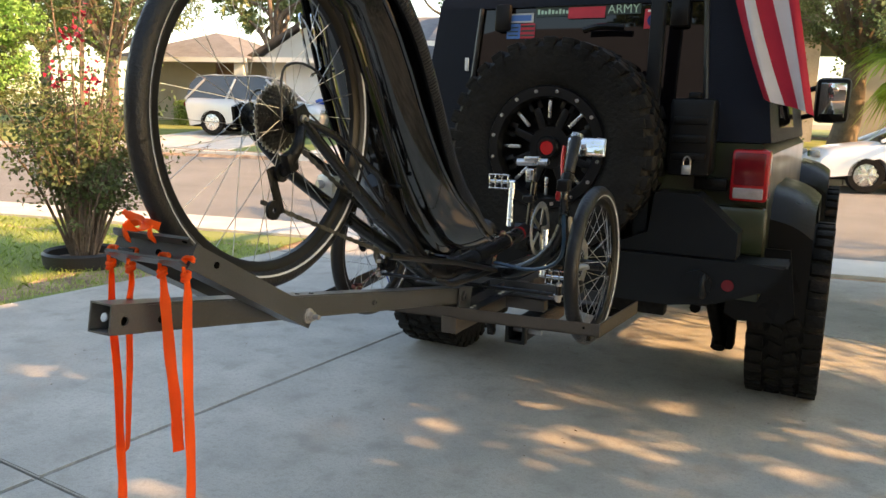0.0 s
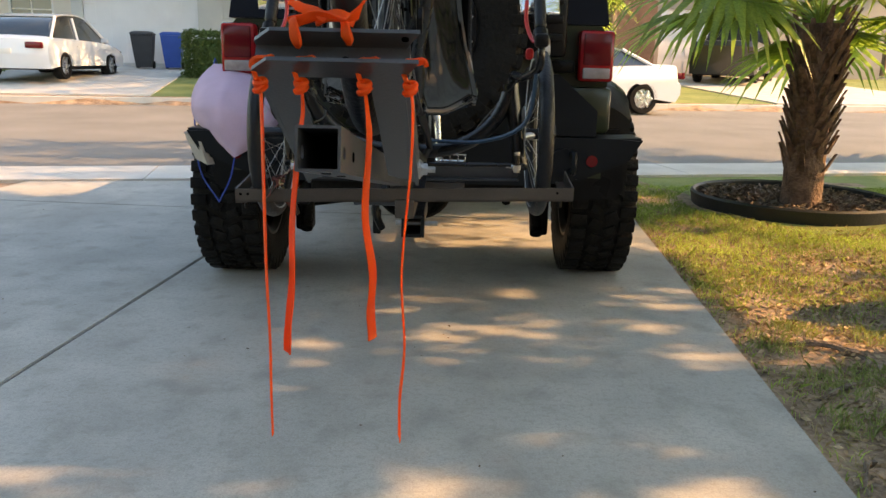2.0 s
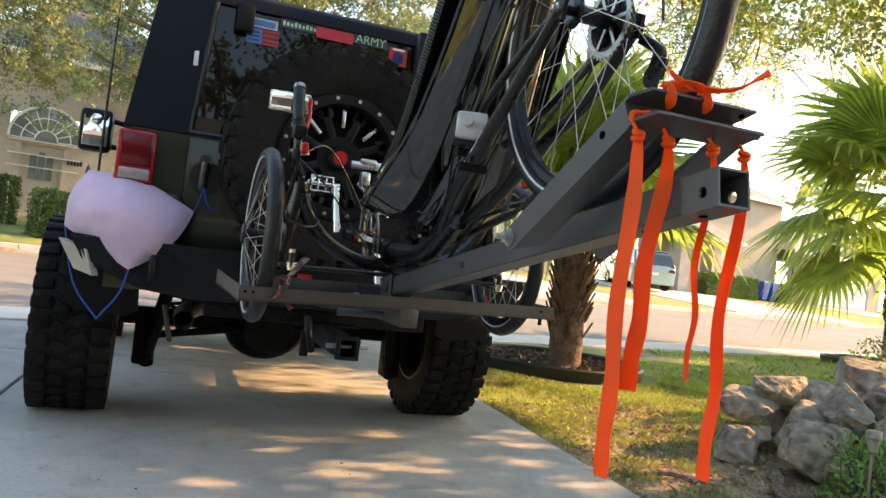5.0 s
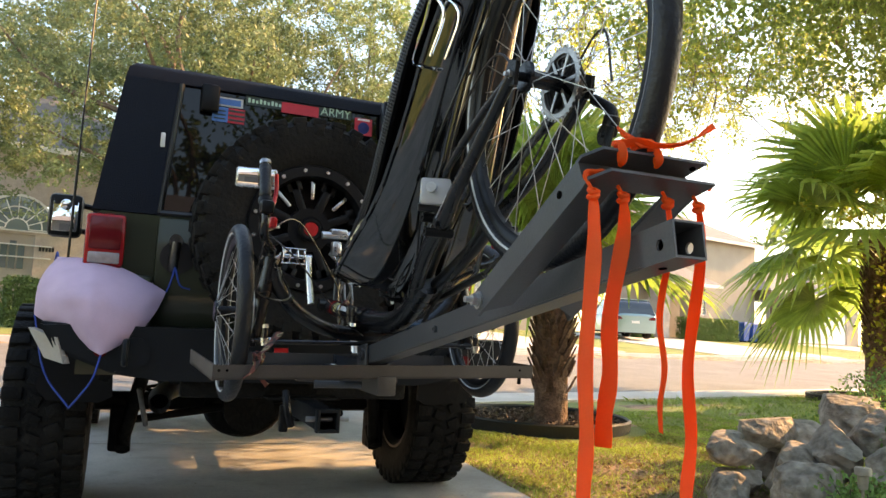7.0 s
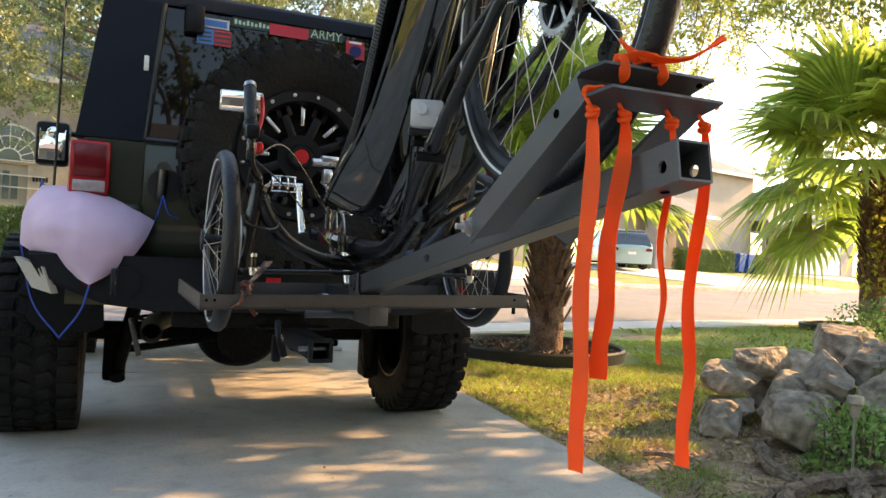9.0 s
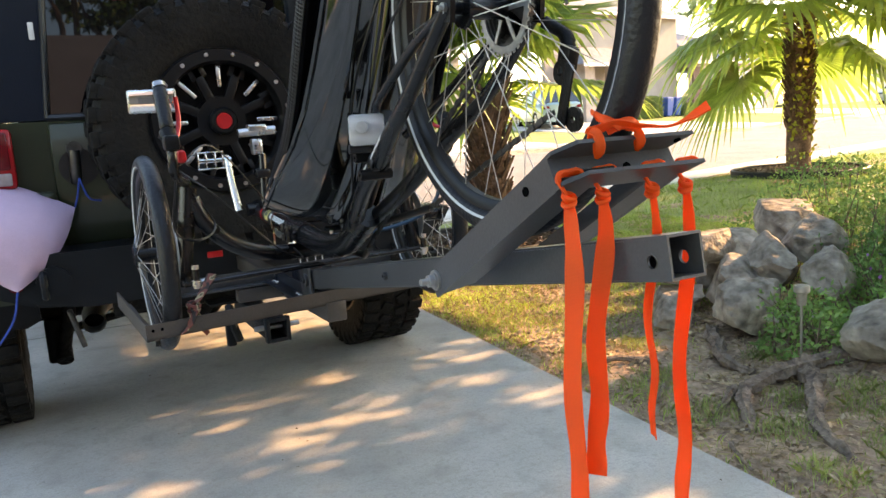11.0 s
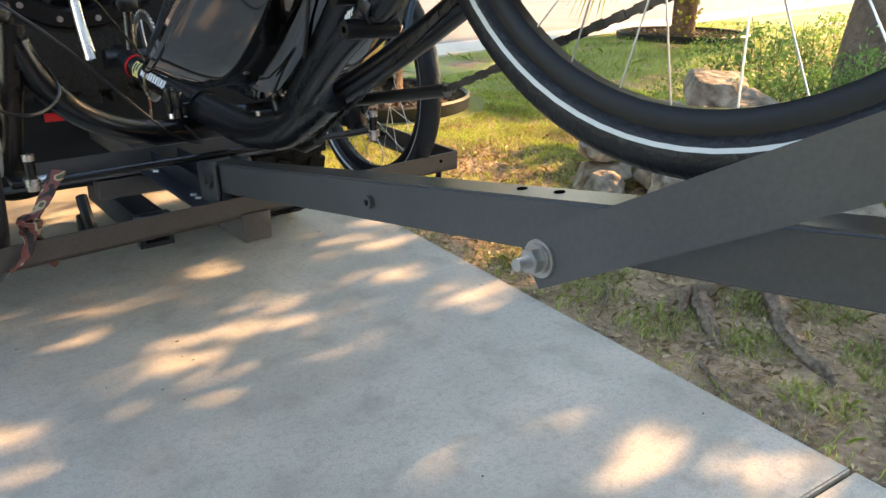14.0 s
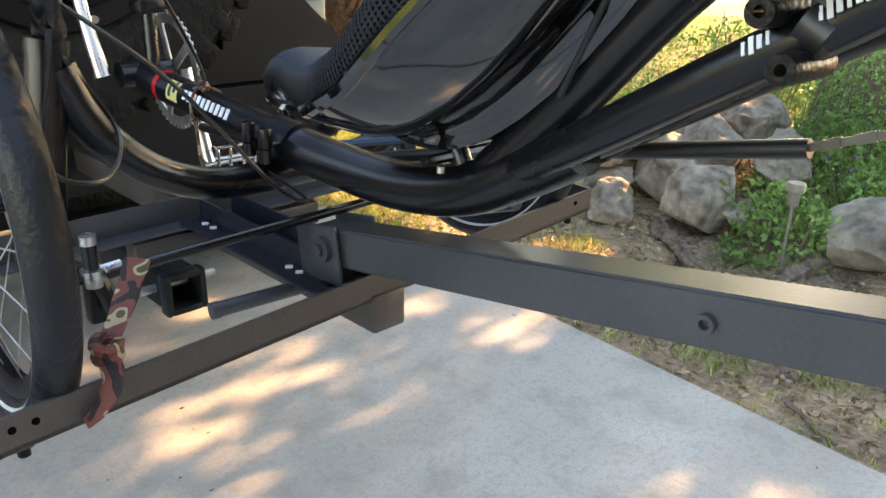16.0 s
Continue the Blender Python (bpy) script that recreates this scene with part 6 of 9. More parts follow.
def pad_rows(proud):
    """The pad's outside: it rises from the shell's rim, overhangs the shell and bulges over the front lip."""
    across = [(-0.97, 0.0), (-1.0, 0.25), (-1.0, 0.55), (-0.97, 0.80), (-0.90, 0.94), (-0.78, 1.0), (-0.6, 1.0), (-0.4, 0.98), (-0.2, 0.96), (0.0, 0.95)]
    across = across + [(-q, h) for q, h in across[-2::-1]]
    rows = []
    for i, ((y, z), w) in enumerate(zip(prof, pad_w)):
        a, b = Vector(prof[max(0, i - 1)]), Vector(prof[min(len(prof) - 1, i + 1)])
        t = (b - a).normalized()
        nn = Vector((-t.y, t.x))
        if nn.y < 0:
            nn = -nn
        edge = 0.040 * CUP[i] + 0.002
        row = []
        for q, h in across:
            up = edge * min(1.0, abs(q) ** 2 + 0.35) + (0.046 + proud) * h
            row.append(Vector((TX + q * (w + proud), y + nn.x * up, z + nn.y * up)))
        rows.append(row)
    low = [Vector((TX + (p.x - TX) * 0.96, p.y + 0.010 + 3.0 * proud, prof[0][1] + 0.012 + (p.z - prof[0][1] - 0.010) * 0.10)) for p in rows[0]]
    mid = [Vector((TX + (p.x - TX) * 0.99, p.y + 0.016 + 3.0 * proud, prof[0][1] + 0.012 + (p.z - prof[0][1] - 0.010) * 0.70)) for p in rows[0]]
    cols = [smooth_line(list(c), 4) for c in zip(*([low, mid] + rows))]
    return [list(r) for r in zip(*cols)]


bm = bm_new()
sheet(bm, seat_rows(0.0, 0.0, 49), 0.010)
bmesh.ops.subdivide_edges(bm, edges=list(bm.edges), cuts=1, use_grid_fill=True, smooth=0.6)
seat = part("seat_shell", bm, M["gloss"], trike, "glossy black moulded seat shell")
bm = bm_new()
rows = pad_rows(0.003)
fine = []
for i in range(len(rows) - 1):
    for f in (0, 0.34, 0.67):
        fine.append([Vector(a).lerp(Vector(b), f) for a, b in zip(rows[i], rows[i + 1])])
for r_i in fine:
    sweep(bm, r_i, 0.0021, 4, caps=False)
span = len(fine[0]) - 1
for k in range(span + 1):
    for sub in (0, 0.34, 0.67):
        if k == span and sub:
            continue
        sweep(bm, [r[k].lerp(r[min(span, k + 1)], sub) for r in fine], 0.0015, 4, caps=False)
part("mesh_cover", bm, M["meshcord"], seat, "black open-weave mesh cover")
bm = bm_new()
sheet(bm, [r[::-1] for r in pad_rows(0.0)], 0.008)
part("seat_pad", bm, M["mesh"], seat, "black foam pad")
bm = bm_new()
for s in (-1, 1):
    edge_pts = [Vector(r[0 if s < 0 else -1]) for r in seat_rows(0.0, -0.002, 13)]
    sweep(bm, edge_pts, 0.0075, 8)
part("shell_rim", bm, M["gloss"], seat, "rolled glossy rim")
for y, z in ((-1.362, 0.905), (-1.62, 1.13)):
    bm = bm_new()
    rod(bm, (TX, y, z - 0.01), (TX, y + 0.03, z + 0.045), 0.012, 10)
    rod(bm, (TX - 0.05, y + 0.012, z + 0.008), (TX + 0.05, y + 0.012, z + 0.008), 0.006, 8)
    part("seat_bracket", bm, M["frame"], seat)
bm = bm_new()
rod(bm, (TX - 0.038, -1.362, 0.902), (TX - 0.038, -1.362, 0.909), 0.0042, 8)
part("seat_nut", bm, M["alu"], seat, "silver nut")
bm = bm_new()
for x in (TX - 0.13, TX - 0.095):
    sweep(bm, smooth_line([(x, -1.74, 1.40), (x - 0.005, -1.69, 1.43), (x, -1.74, 1.50), (x, -1.78, 1.54), (x + 0.02, -1.80, 1.50), (x + 0.01, -1.76, 1.42)], 5), 0.0035, 8)
part("bottle_cage", bm, M["chrome"], trike, "bent chrome wire cage")
# rear mudguard behind the seat
bm = bm_new()
rows = []
for k in range(15):
    a = radians(20 + 95 * k / 14)
    rows.append([(HUB.x + 0.032 * q, HUB.y + (0.372 - 0.008 * q * q) * math.cos(a), HUB.z + (0.372 - 0.008 * q * q) * math.sin(a)) for q in (-1, -0.6, 0, 0.6, 1)])
sheet(bm, rows, 0.002)
part("mudguard", bm, M["gloss"], trike, "glossy black rear mudguard")
# action camera on the frame
bm = bm_new()
gp = Vector((-0.042, -1.725, 1.137))
box(bm, gp, (0.066, 0.045, 0.058), rz(-20).to_3x3(), 0.007)
camcase = part("action_camera_case", bm, M["clearcase"], trike, "clear plastic action camera housing")
bm = bm_new()
box(bm, gp, (0.056, 0.026, 0.040), rz(-20).to_3x3(), 0.004)
rod(bm, gp + Vector((-0.012, -0.012, 0.006)), gp + Vector((-0.022, -0.03, 0.006)), 0.011, 14)
part("action_camera", bm, M["screen"], camcase, "small grey camera")
bm = bm_new()
rod(bm, gp + Vector((-0.034, 0.008, -0.034)), gp + Vector((0.028, 0.0, -0.034)), 0.0085, 12)
box(bm, gp + Vector((0.018, 0.004, -0.055)), (0.018, 0.016, 0.046), None, 0.004)
part("camera_mount", bm, M["cable"], camcase)
# cables
for pts, m_, r in (([(TX - 0.35, -1.22, 1.05), (TX - 0.36, -1.19, 0.93), (TX - 0.30, -1.16, 0.90), (TX - 0.24, -1.05, 0.92), (TX - 0.29, -1.05, 1.01)], "cable", 0.0026),
                   ([(TX - 0.34, -1.22, 1.07), (TX - 0.26, -1.24, 1.0), (TX - 0.12, -1.18, 0.86), (TX - 0.04, -1.12, 0.815), (TX - 0.03, -1.0, 0.83)], "cable", 0.0022),
                   ([(TX - 0.34, -1.20, 1.08), (TX - 0.24, -1.12, 1.12), (TX - 0.08, -0.95, 0.96), (TX - 0.02, -0.8, 0.91)], "cable", 0.0022),
                   ([(TX + 0.35, -1.22, 1.06), (TX + 0.33, -1.17, 0.92), (TX + 0.22, -1.1, 0.86), (TX + 0.06, -1.02, 0.85)], "bluehose", 0.006),
                   ([(TX + 0.33, -1.2, 1.07), (TX + 0.27, -1.0, 0.97), (TX + 0.2, -0.95, 0.88)], "cable", 0.0026),
                   ([(TX + 0.06, -1.70, 1.09), (TX + 0.085, -1.85, 1.2), (TX + 0.10, -2.0, 1.38), (TX + 0.085, -2.10, 1.40), (TX + 0.09, -2.12, 1.30)], "cable", 0.0026),
                   ([(TX - 0.03, -1.50, 1.0), (TX - 0.06, -1.62, 1.2), (TX - 0.05, -1.75, 1.36), (TX - 0.02, -1.83, 1.5)], "cable", 0.003),
                   ([(TX + 0.03, -1.55, 1.06), (TX + 0.06, -1.68, 1.25), (TX + 0.055, -1.78, 1.42)], "cable", 0.003),
                   ([(TX - 0.045, -1.66, 1.1), (TX - 0.06, -1.80, 1.29), (TX - 0.075, -1.98, 1.36), (TX - 0.06, -2.05, 1.31)], "cable", 0.0026)):
    bm = bm_new()
    sweep(bm, smooth_line(pts, 6), r, 6)
    part("cable", bm, M[m_], trike)

# ---- straps ----


def ribbon(pts, width, thick=0.0015, side=(1, 0, 0), twist=0.0, n=6, tail=None, gather=1.0):
    """A strap along pts, its breadth along side, turned by twist degrees over its length."""
    line = smooth_line(pts, n)
    bm = bm_new()
    rows = []
    N = len(line)
    for i, p in enumerate(line):
        t = (line[min(N - 1, i + 1)] - line[max(0, i - 1)]).normalized()
        s = Vector(side)
        s = (s - t * s.dot(t)).normalized()
        s = Matrix.Rotation(radians(twist * i / N), 3, t) @ s
        w = width * min(1.0, gather + (1 - gather) * i / (0.3 * N)) * (1 + 0.06 * math.sin(i * 0.9 + width * 900))
        if tail and i > N - 4:
            w = width * (1 - 0.3 * (i - N + 4) / 3)
        nrm = t.cross(s)
        rows.append([p - s * w / 2, p + nrm * 0.0015, p + s * w / 2])
    rings = []
    for i, row in enumerate(rows):
        nrm = (row[1] - (row[0] + row[2]) / 2).normalized() * thick
        rings.append([bm.verts.new(q) for q in (row[0], row[1], row[2], row[2] - nrm, row[1] - nrm, row[0] - nrm)])
    for u, v in zip(rings, rings[1:]):
        for k in range(6):
            bm.faces.new((u[k], u[(k + 1) % 6], v[(k + 1) % 6], v[k]))
    bm.faces.new(rings[0][::-1])
    bm.faces.new(rings[-1])
    bmesh.ops.recalc_face_normals(bm, faces=list(bm.faces))
    return bm


def knot(bm, c, r):
    for k in range(3):
        a = k * 1.9
        m = Matrix.Translation(c) @ Matrix.Rotation(a, 4, 'Z') @ Matrix.Rotation(0.7 + k * 0.5, 4, 'X')
        pts = [m @ Vector((r * math.cos(t), r * math.sin(t), 0.3 * r * math.sin(2 * t))) for t in [2 * math.pi * i / 10 for i in range(10)]]
        sweep(bm, pts, r * 0.55, 7, closed=True)


for x, bot, w, tw, side, fold in ((-0.061, (-0.060, -2.357, 0.588), 0.0245, 10, (-0.40, 0.92, 0), 0.0015), (-0.012, (-0.036, -2.361, 0.705), 0.0240, -14, (-0.32, 0.95, 0), 0.0025),
                                  (0.064, (0.073, -2.343, 0.72), 0.0200, 20, (0.10, 0.99, 0), 0.0045), (0.119, (0.110, -2.355, 0.583), 0.0225, -12, (0.05, 1.0, 0), 0.004)):
    top = Vector((x, -2.356, 1.062))
    strap = thing("strap", top, "orange webbing strap knotted on the cradle and hanging down", "strap", group="orange straps")
    bot = Vector(bot)
    t0 = top - Vector((0, 0, 0.012))
    pts = [t0, t0 + Vector((fold, -0.002, -0.035)), t0.lerp(bot, 0.22) + Vector((fold, -0.004, 0)), t0.lerp(bot, 0.5) + Vector((-fold, 0.004, 0)), t0.lerp(bot, 0.72) + Vector((fold * 0.7, 0.0, 0)), t0.lerp(bot, 0.88) + Vector((-fold * 0.3, 0.002, 0)), bot]
    part("webbing", ribbon(pts, w, 0.0016, side, tw, gather=0.42), M["orange"], strap, "ribbed orange webbing")
    bm = bm_new()
    for j in range(2):
        c = top - Vector((0, 0.001, 0.015 + 0.007 * j))
        pts = [c + Vector((0.0060 * math.cos(a), 0.0055 * math.sin(a), 0.003 * math.sin(a + j))) for a in [2 * math.pi * i / 12 for i in range(12)]]
        sweep(bm, pts, 0.0045, 8, closed=True, flat=0.8)
    part("knot", bm, M["orange"], strap, "bunched orange knot")
    over = [(x - 0.004, -2.358, 1.050), (x - 0.010, -2.352, 1.066), (x - 0.006, -2.350, 1.0735), (x + 0.006, -2.351, 1.0745), (x + 0.016, -2.356, 1.076), (x + 0.019, -2.360, 1.071)]
    bm = bm_new()
    sweep(bm, smooth_line(over, 4), [0.0035] * 4 + [0.0052] * 12 + [0.004] * 5, 8, flat=0.75)
    part("wrap", bm, M["orange"], strap)
tie_strap = thing("strap", (0.03, -2.36, 1.12), "orange webbing strap tying the tyre to the cradle", "strap", group="orange straps")
part("webbing", ribbon([(-0.026, -2.350, 1.116), (-0.008, -2.352, 1.121), (0.012, -2.355, 1.126), (0.034, -2.362, 1.122), (0.048, -2.378, 1.120), (0.056, -2.40, 1.120), (0.064, -2.42, 1.128), (0.076, -2.436, 1.140)], 0.014, 0.0022, (0, -0.3, 1), 130, n=6), M["orange"], tie_strap, "twisted orange webbing")
for x, dz in ((-0.020, 0.0), (0.041, 0.008)):
    bm = bm_new()
    sweep(bm, smooth_line([(x - 0.003, -2.346, 1.121), (x, -2.3585, 1.118), (x + 0.002, -2.3605, 1.106), (x + 0.004, -2.357, 1.094 + dz * 0.6), (x + 0.004, -2.352, 1.088 + dz * 0.6)], 4), [0.0055] * 6 + [0.0065, 0.007, 0.0075, 0.0078, 0.0078, 0.0075, 0.007, 0.006, 0.005, 0.004, 0.003], 8, flat=0.55)
    part("tail", bm, M["orange"], tie_strap)
bm = bm_new()
sweep(bm, smooth_line([(0.020, -2.352, 1.122), (0.006, -2.35, 1.130), (-0.010, -2.353, 1.134), (-0.024, -2.357, 1.141)], 5), [0.0075] * 8 + [0.0075] * 5 + [0.005] * 3, 8, flat=0.45)
part("tail", bm, M["orange"], tie_strap)
part("loop", ribbon([(0.005, -2.345, 1.120), (0.018, -2.352, 1.125), (0.036, -2.356, 1.126), (0.052, -2.348, 1.120)], 0.014, 0.0025, (0, 0.6, 0.8), 40, n=5), M["orange"], tie_strap)
# camouflage straps on the tray bar and boom
camo = thing("strap", (-0.305, -1.2, 0.74), "camouflage webbing strap knotted round the rack bar", "strap")
part("webbing", ribbon([(-0.248, -1.172, 0.815), (-0.263, -1.184, 0.798), (-0.284, -1.200, 0.774), (-0.302, -1.211, 0.757)], 0.027, 0.002, (0.8, -0.5, 0.2), 25), M["camo"], camo)
part("tail", ribbon([(-0.308, -1.222, 0.746), (-0.316, -1.246, 0.732), (-0.328, -1.250, 0.714), (-0.346, -1.248, 0.699)], 0.022, 0.002, (0.8, -0.5, 0.2), 50), M["camo"], camo)
part("tail", ribbon([(-0.300, -1.205, 0.735), (-0.292, -1.198, 0.712), (-0.288, -1.198, 0.690), (-0.276, -1.198, 0.676)], 0.012, 0.002, (0.7, -0.7, 0), -60), M["camo"], camo)
bm = bm_new()
for k in range(2):
    m = Matrix.Translation((-0.306, -1.216, 0.754 - 0.012 * k)) @ Matrix.Rotation(0.5 + 1.1 * k, 4, 'Z') @ Matrix.Rotation(0.5 - 0.7 * k, 4, 'X')
    sweep(bm, [m @ Vector((0.013 * math.cos(t), 0.010 * math.sin(t), 0)) for t in [2 * math.pi * i / 12 for i in range(12)]], 0.0068, 8, closed=True, flat=0.9)
part("knot", bm, M["camo"], camo)
camo2 = thing("strap", (TX - 0.01, -0.80, 0.9), "camouflage strap tied round the trike's boom", "strap")
bm = bm_new()
sweep(bm, smooth_line([(TX - 0.026, -0.80, 0.86), (TX - 0.026, -0.80, 0.89), (TX - 0.01, -0.80, 0.908), (TX + 0.02, -0.80, 0.9), (TX + 0.028, -0.80, 0.87)], 4), 0.006, 8, flat=0.4)
knot(bm, Vector((TX - 0.006, -0.805, 0.912)), 0.007)
sweep(bm, [(TX - 0.024, -0.806, 0.868), (TX - 0.03, -0.82, 0.81), (TX - 0.03, -0.83, 0.775)], 0.006, 6, flat=0.3)
part("webbing", bm, M["camo"], camo2)

# ---- plants, rocks and roots ----
rng = np.random.default_rng(7)
RAD_K = 1.0 / math.tan(SUN_EL)
SX, SY = RAD_K * math.sin(SUN_AZ), RAD_K * math.cos(SUN_AZ)


def leaf_mesh(name, pts, length, width, material, parent=None, droop=0.3, seed=1, flat=0.0):
    """Many small four-cornered leaves in one mesh, one at each point, each folded along its rib."""
    r = np.random.default_rng(seed)
    n = len(pts)
    pts = np.asarray(pts, dtype=float)
    d = r.normal(size=(n, 3))
    d[:, 2] = d[:, 2] * (1 - flat) - droop
    d /= np.linalg.norm(d, axis=1, keepdims=True)
    s = np.cross(d, r.normal(size=(n, 3)))
    s /= np.linalg.norm(s, axis=1, keepdims=True) + 1e-9
    k = np.cross(d, s)
    L = length * r.uniform(0.6, 1.3, (n, 1))
    W = width * r.uniform(0.7, 1.25, (n, 1))
    a = pts
    b = pts + d * L * 0.5 + s * W * 0.5 + k * W * 0.15
    c = pts + d * L
    e = pts + d * L * 0.5 - s * W * 0.5 + k * W * 0.15
    co = np.stack([a, b, c, e], 1).reshape(-1, 3)
    if parent is not None:
        co = co - np.array(base_of(parent))
    me = bpy.data.meshes.new(name)
    me.vertices.add(4 * n)
    me.vertices.foreach_set("co", co.ravel())
    me.loops.add(4 * n)
    me.loops.foreach_set("vertex_index", np.arange(4 * n))
    me.polygons.add(n)
    me.polygons.foreach_set("loop_start", np.arange(0, 4 * n, 4))
    me.update(calc_edges=True)
    me.materials.append(material)
    ob = new(name, me)
    if parent is not None:
        ob.parent = parent
    return ob


def limbs(bm, start, ends, r0, seed=1, sag=0.0, seg=8):
    r = random.Random(seed)
    start = Vector(start)
    for e in ends:
        e = Vector(e)
        mid1 = start.lerp(e, 0.33) + Vector((r.uniform(-1, 1), r.uniform(-1, 1), r.uniform(0, 1) + sag)) * 0.12 * (e - start).length
        mid2 = start.lerp(e, 0.68) + Vector((r.uniform(-1, 1), r.uniform(-1, 1), r.uniform(-0.3, 0.8) + sag)) * 0.10 * (e - start).length
        line = smooth_line([start, mid1, mid2, e], 4)
        n = len(line)
        sweep(bm, line, [r0 * (1 - 0.85 * i / (n - 1)) for i in range(n)], seg)


# the oak that shades the driveway; sunlit gaps in its crown fall on the concrete
DRIVE_GAPS = ((0.4, -0.29, 0.2, 0.07), (0.2, -0.38, 0.16, 0.05), (0.52, -0.16, 0.15, 0.05), (0.12, -0.53, 0.1, 0.035), (1.12, -0.5, 0.2, 0.11), (-0.36, -0.51, 0.14, 0.06),
        (0.08, 0.12, 0.18, 0.07), (0.51, 0.29, 0.1, 0.06), (0, -1.5, 0.36, 0.12), (1, -0.18, 0.16, 0.08), (0.92, -1.76, 0.1, 0.04), (0.61, -0.6, 0.12, 0.06),
        (-1.57, -0.87, 0.14, 0.08), (-2.4, -0.94, 0.15, 0.11), (-2.2, -1.22, 0.1, 0.06), (-1.72, -1.02, 0.12, 0.06), (-0.98, -1.49, 0.25, 0.09),
        (1.32, 1.5, 0.25, 0.35), (0.45, -1.9, 0.16, 0.05), (-1.55, -2, 0.3, 0.1))
EDGE_GAPS = ((0.55, 1.65, 0.9, 0.72), (1.3, 0.35, 0.2, 0.06), (1.18, 0.1, 0.16, 0.05), (-0.6, -1.44, 0.15, 0.05), (0.18, -1.42, 0.08, 0.02), (-0.15, -0.33, 0.06, 0.02),
        (0.88, -1.01, 0.065, 0.035), (0.75, -1.12, 0.04, 0.02), (0.83, -1.295, 0.06, 0.035), (0.9, -1.4, 0.05, 0.02), (0.885, -1.49, 0.09, 0.045),
        (0.985, -1.578, 0.08, 0.04), (1.18, -1.71, 0.04, 0.025), (0.72, -1.52, 0.1, 0.04), (0.52, -1.63, 0.12, 0.04), (0.95, -1.76, 0.12, 0.04),
        (0.39, -1.19, 0.05, 0.018), (1.27, -0.52, 0.09, 0.05), (0.99, 0.25, 0.1, 0.03), (0.2, 0.31, 0.12, 0.02), (-0.12, 0.3, 0.1, 0.012))
GAPS = DRIVE_GAPS + EDGE_GAPS
rg = random.Random(77)
SMALL = []
for gx, gy, ga, gb in GAPS:
    for _ in range(1 if gx > 0.2 and -1.75 < gy < -0.9 else 3):
        SMALL.append((gx + rg.uniform(-1.3, 1.3) * (ga + 0.08), gy + rg.uniform(-1.5, 1.5) * (gb + 0.06), rg.uniform(0.03, 0.09), rg.uniform(0.015, 0.035)))
GAPS = GAPS + tuple(SMALL)
oak = thing("oak_tree", (3.95, -0.5, 0), "live oak with small leaves arching over the driveway", "tree")
bm = bm_new()
line = smooth_line([(3.95, -0.5, -0.1), (3.97, -0.57, 0.9), (4.02, -0.70, 1.7), (4.2, -0.92, 3.0)], 5)
sweep(bm, line, [0.24 - 0.06 * i / (len(line) - 1) + (0.09 if i == 0 else 0.03 if i == 1 else 0) for i in range(len(line))], 18)
part("trunk", bm, M["bark"], oak, "grey-brown ridged oak trunk")
N = 390000
px, py = rng.uniform(-6.5, 5.5, N), rng.uniform(-6.5, 3.2, N)
z = 3.3 + 3.0 * rng.beta(1.4, 1.6, N)
keep = np.ones(N, bool)
wob = np.array([noise.noise(Vector((a * 3.1, b * 5.0, 0))) for a, b in zip(px, py)])
wob2 = np.array([noise.noise(Vector((a * 8, b * 19, 5))) for a, b in zip(px, py)])
drift_left = np.array([noise.noise(Vector((a * 0.7, b * 1.5, 19))) for a, b in zip(px, py)])
stray = np.where(rng.uniform(0, 1, N) < 0.07, 1.0, 0.0)
for gx, gy, ga, gb in GAPS:
    keep &= ((px - gx) / (ga * 0.84 + 0.02)) ** 2 + ((py - gy) / (gb * 0.84 + 0.016)) ** 2 + 0.8 * wob + 2.1 * wob2 + stray > 1.0
keep &= (px > -3.6) | (drift_left > 0.05)
edge_y = 2.55 + 0.25 * wob
keep &= (py < edge_y) | (px > 1.5)
# thinner over the lawn, in drifts
drift = np.array([noise.noise(Vector((a * 0.5, b * 1.3, 9))) for a, b in zip(px, py)])
keep &= (px < 1.45) | (py < -0.45 + 0.35 * wob) | (drift + 0.5 * wob > 0.40)
keep &= (px < 1.45) | (py < 1.9) | (drift > 0.5)
keep &= (px < 3.0) | (rng.uniform(0, 1, N) < 0.5)
px, py, z = px[keep], py[keep], z[keep]
pts = np.stack([px + SX * z, py + SY * z, z], 1)
# the far side of the crown breaks up into clumps on its boughs
clump = np.array([1.0 if b < 1.2 else noise.noise(Vector(p) * 1.5) + 0.7 * noise.noise(Vector(p) * 4.1) for p, b in zip(pts, py)])
pts = pts[clump > -0.14]
crown = leaf_mesh("crown", pts, 0.074, 0.038, M["leaf"], oak, seed=3)
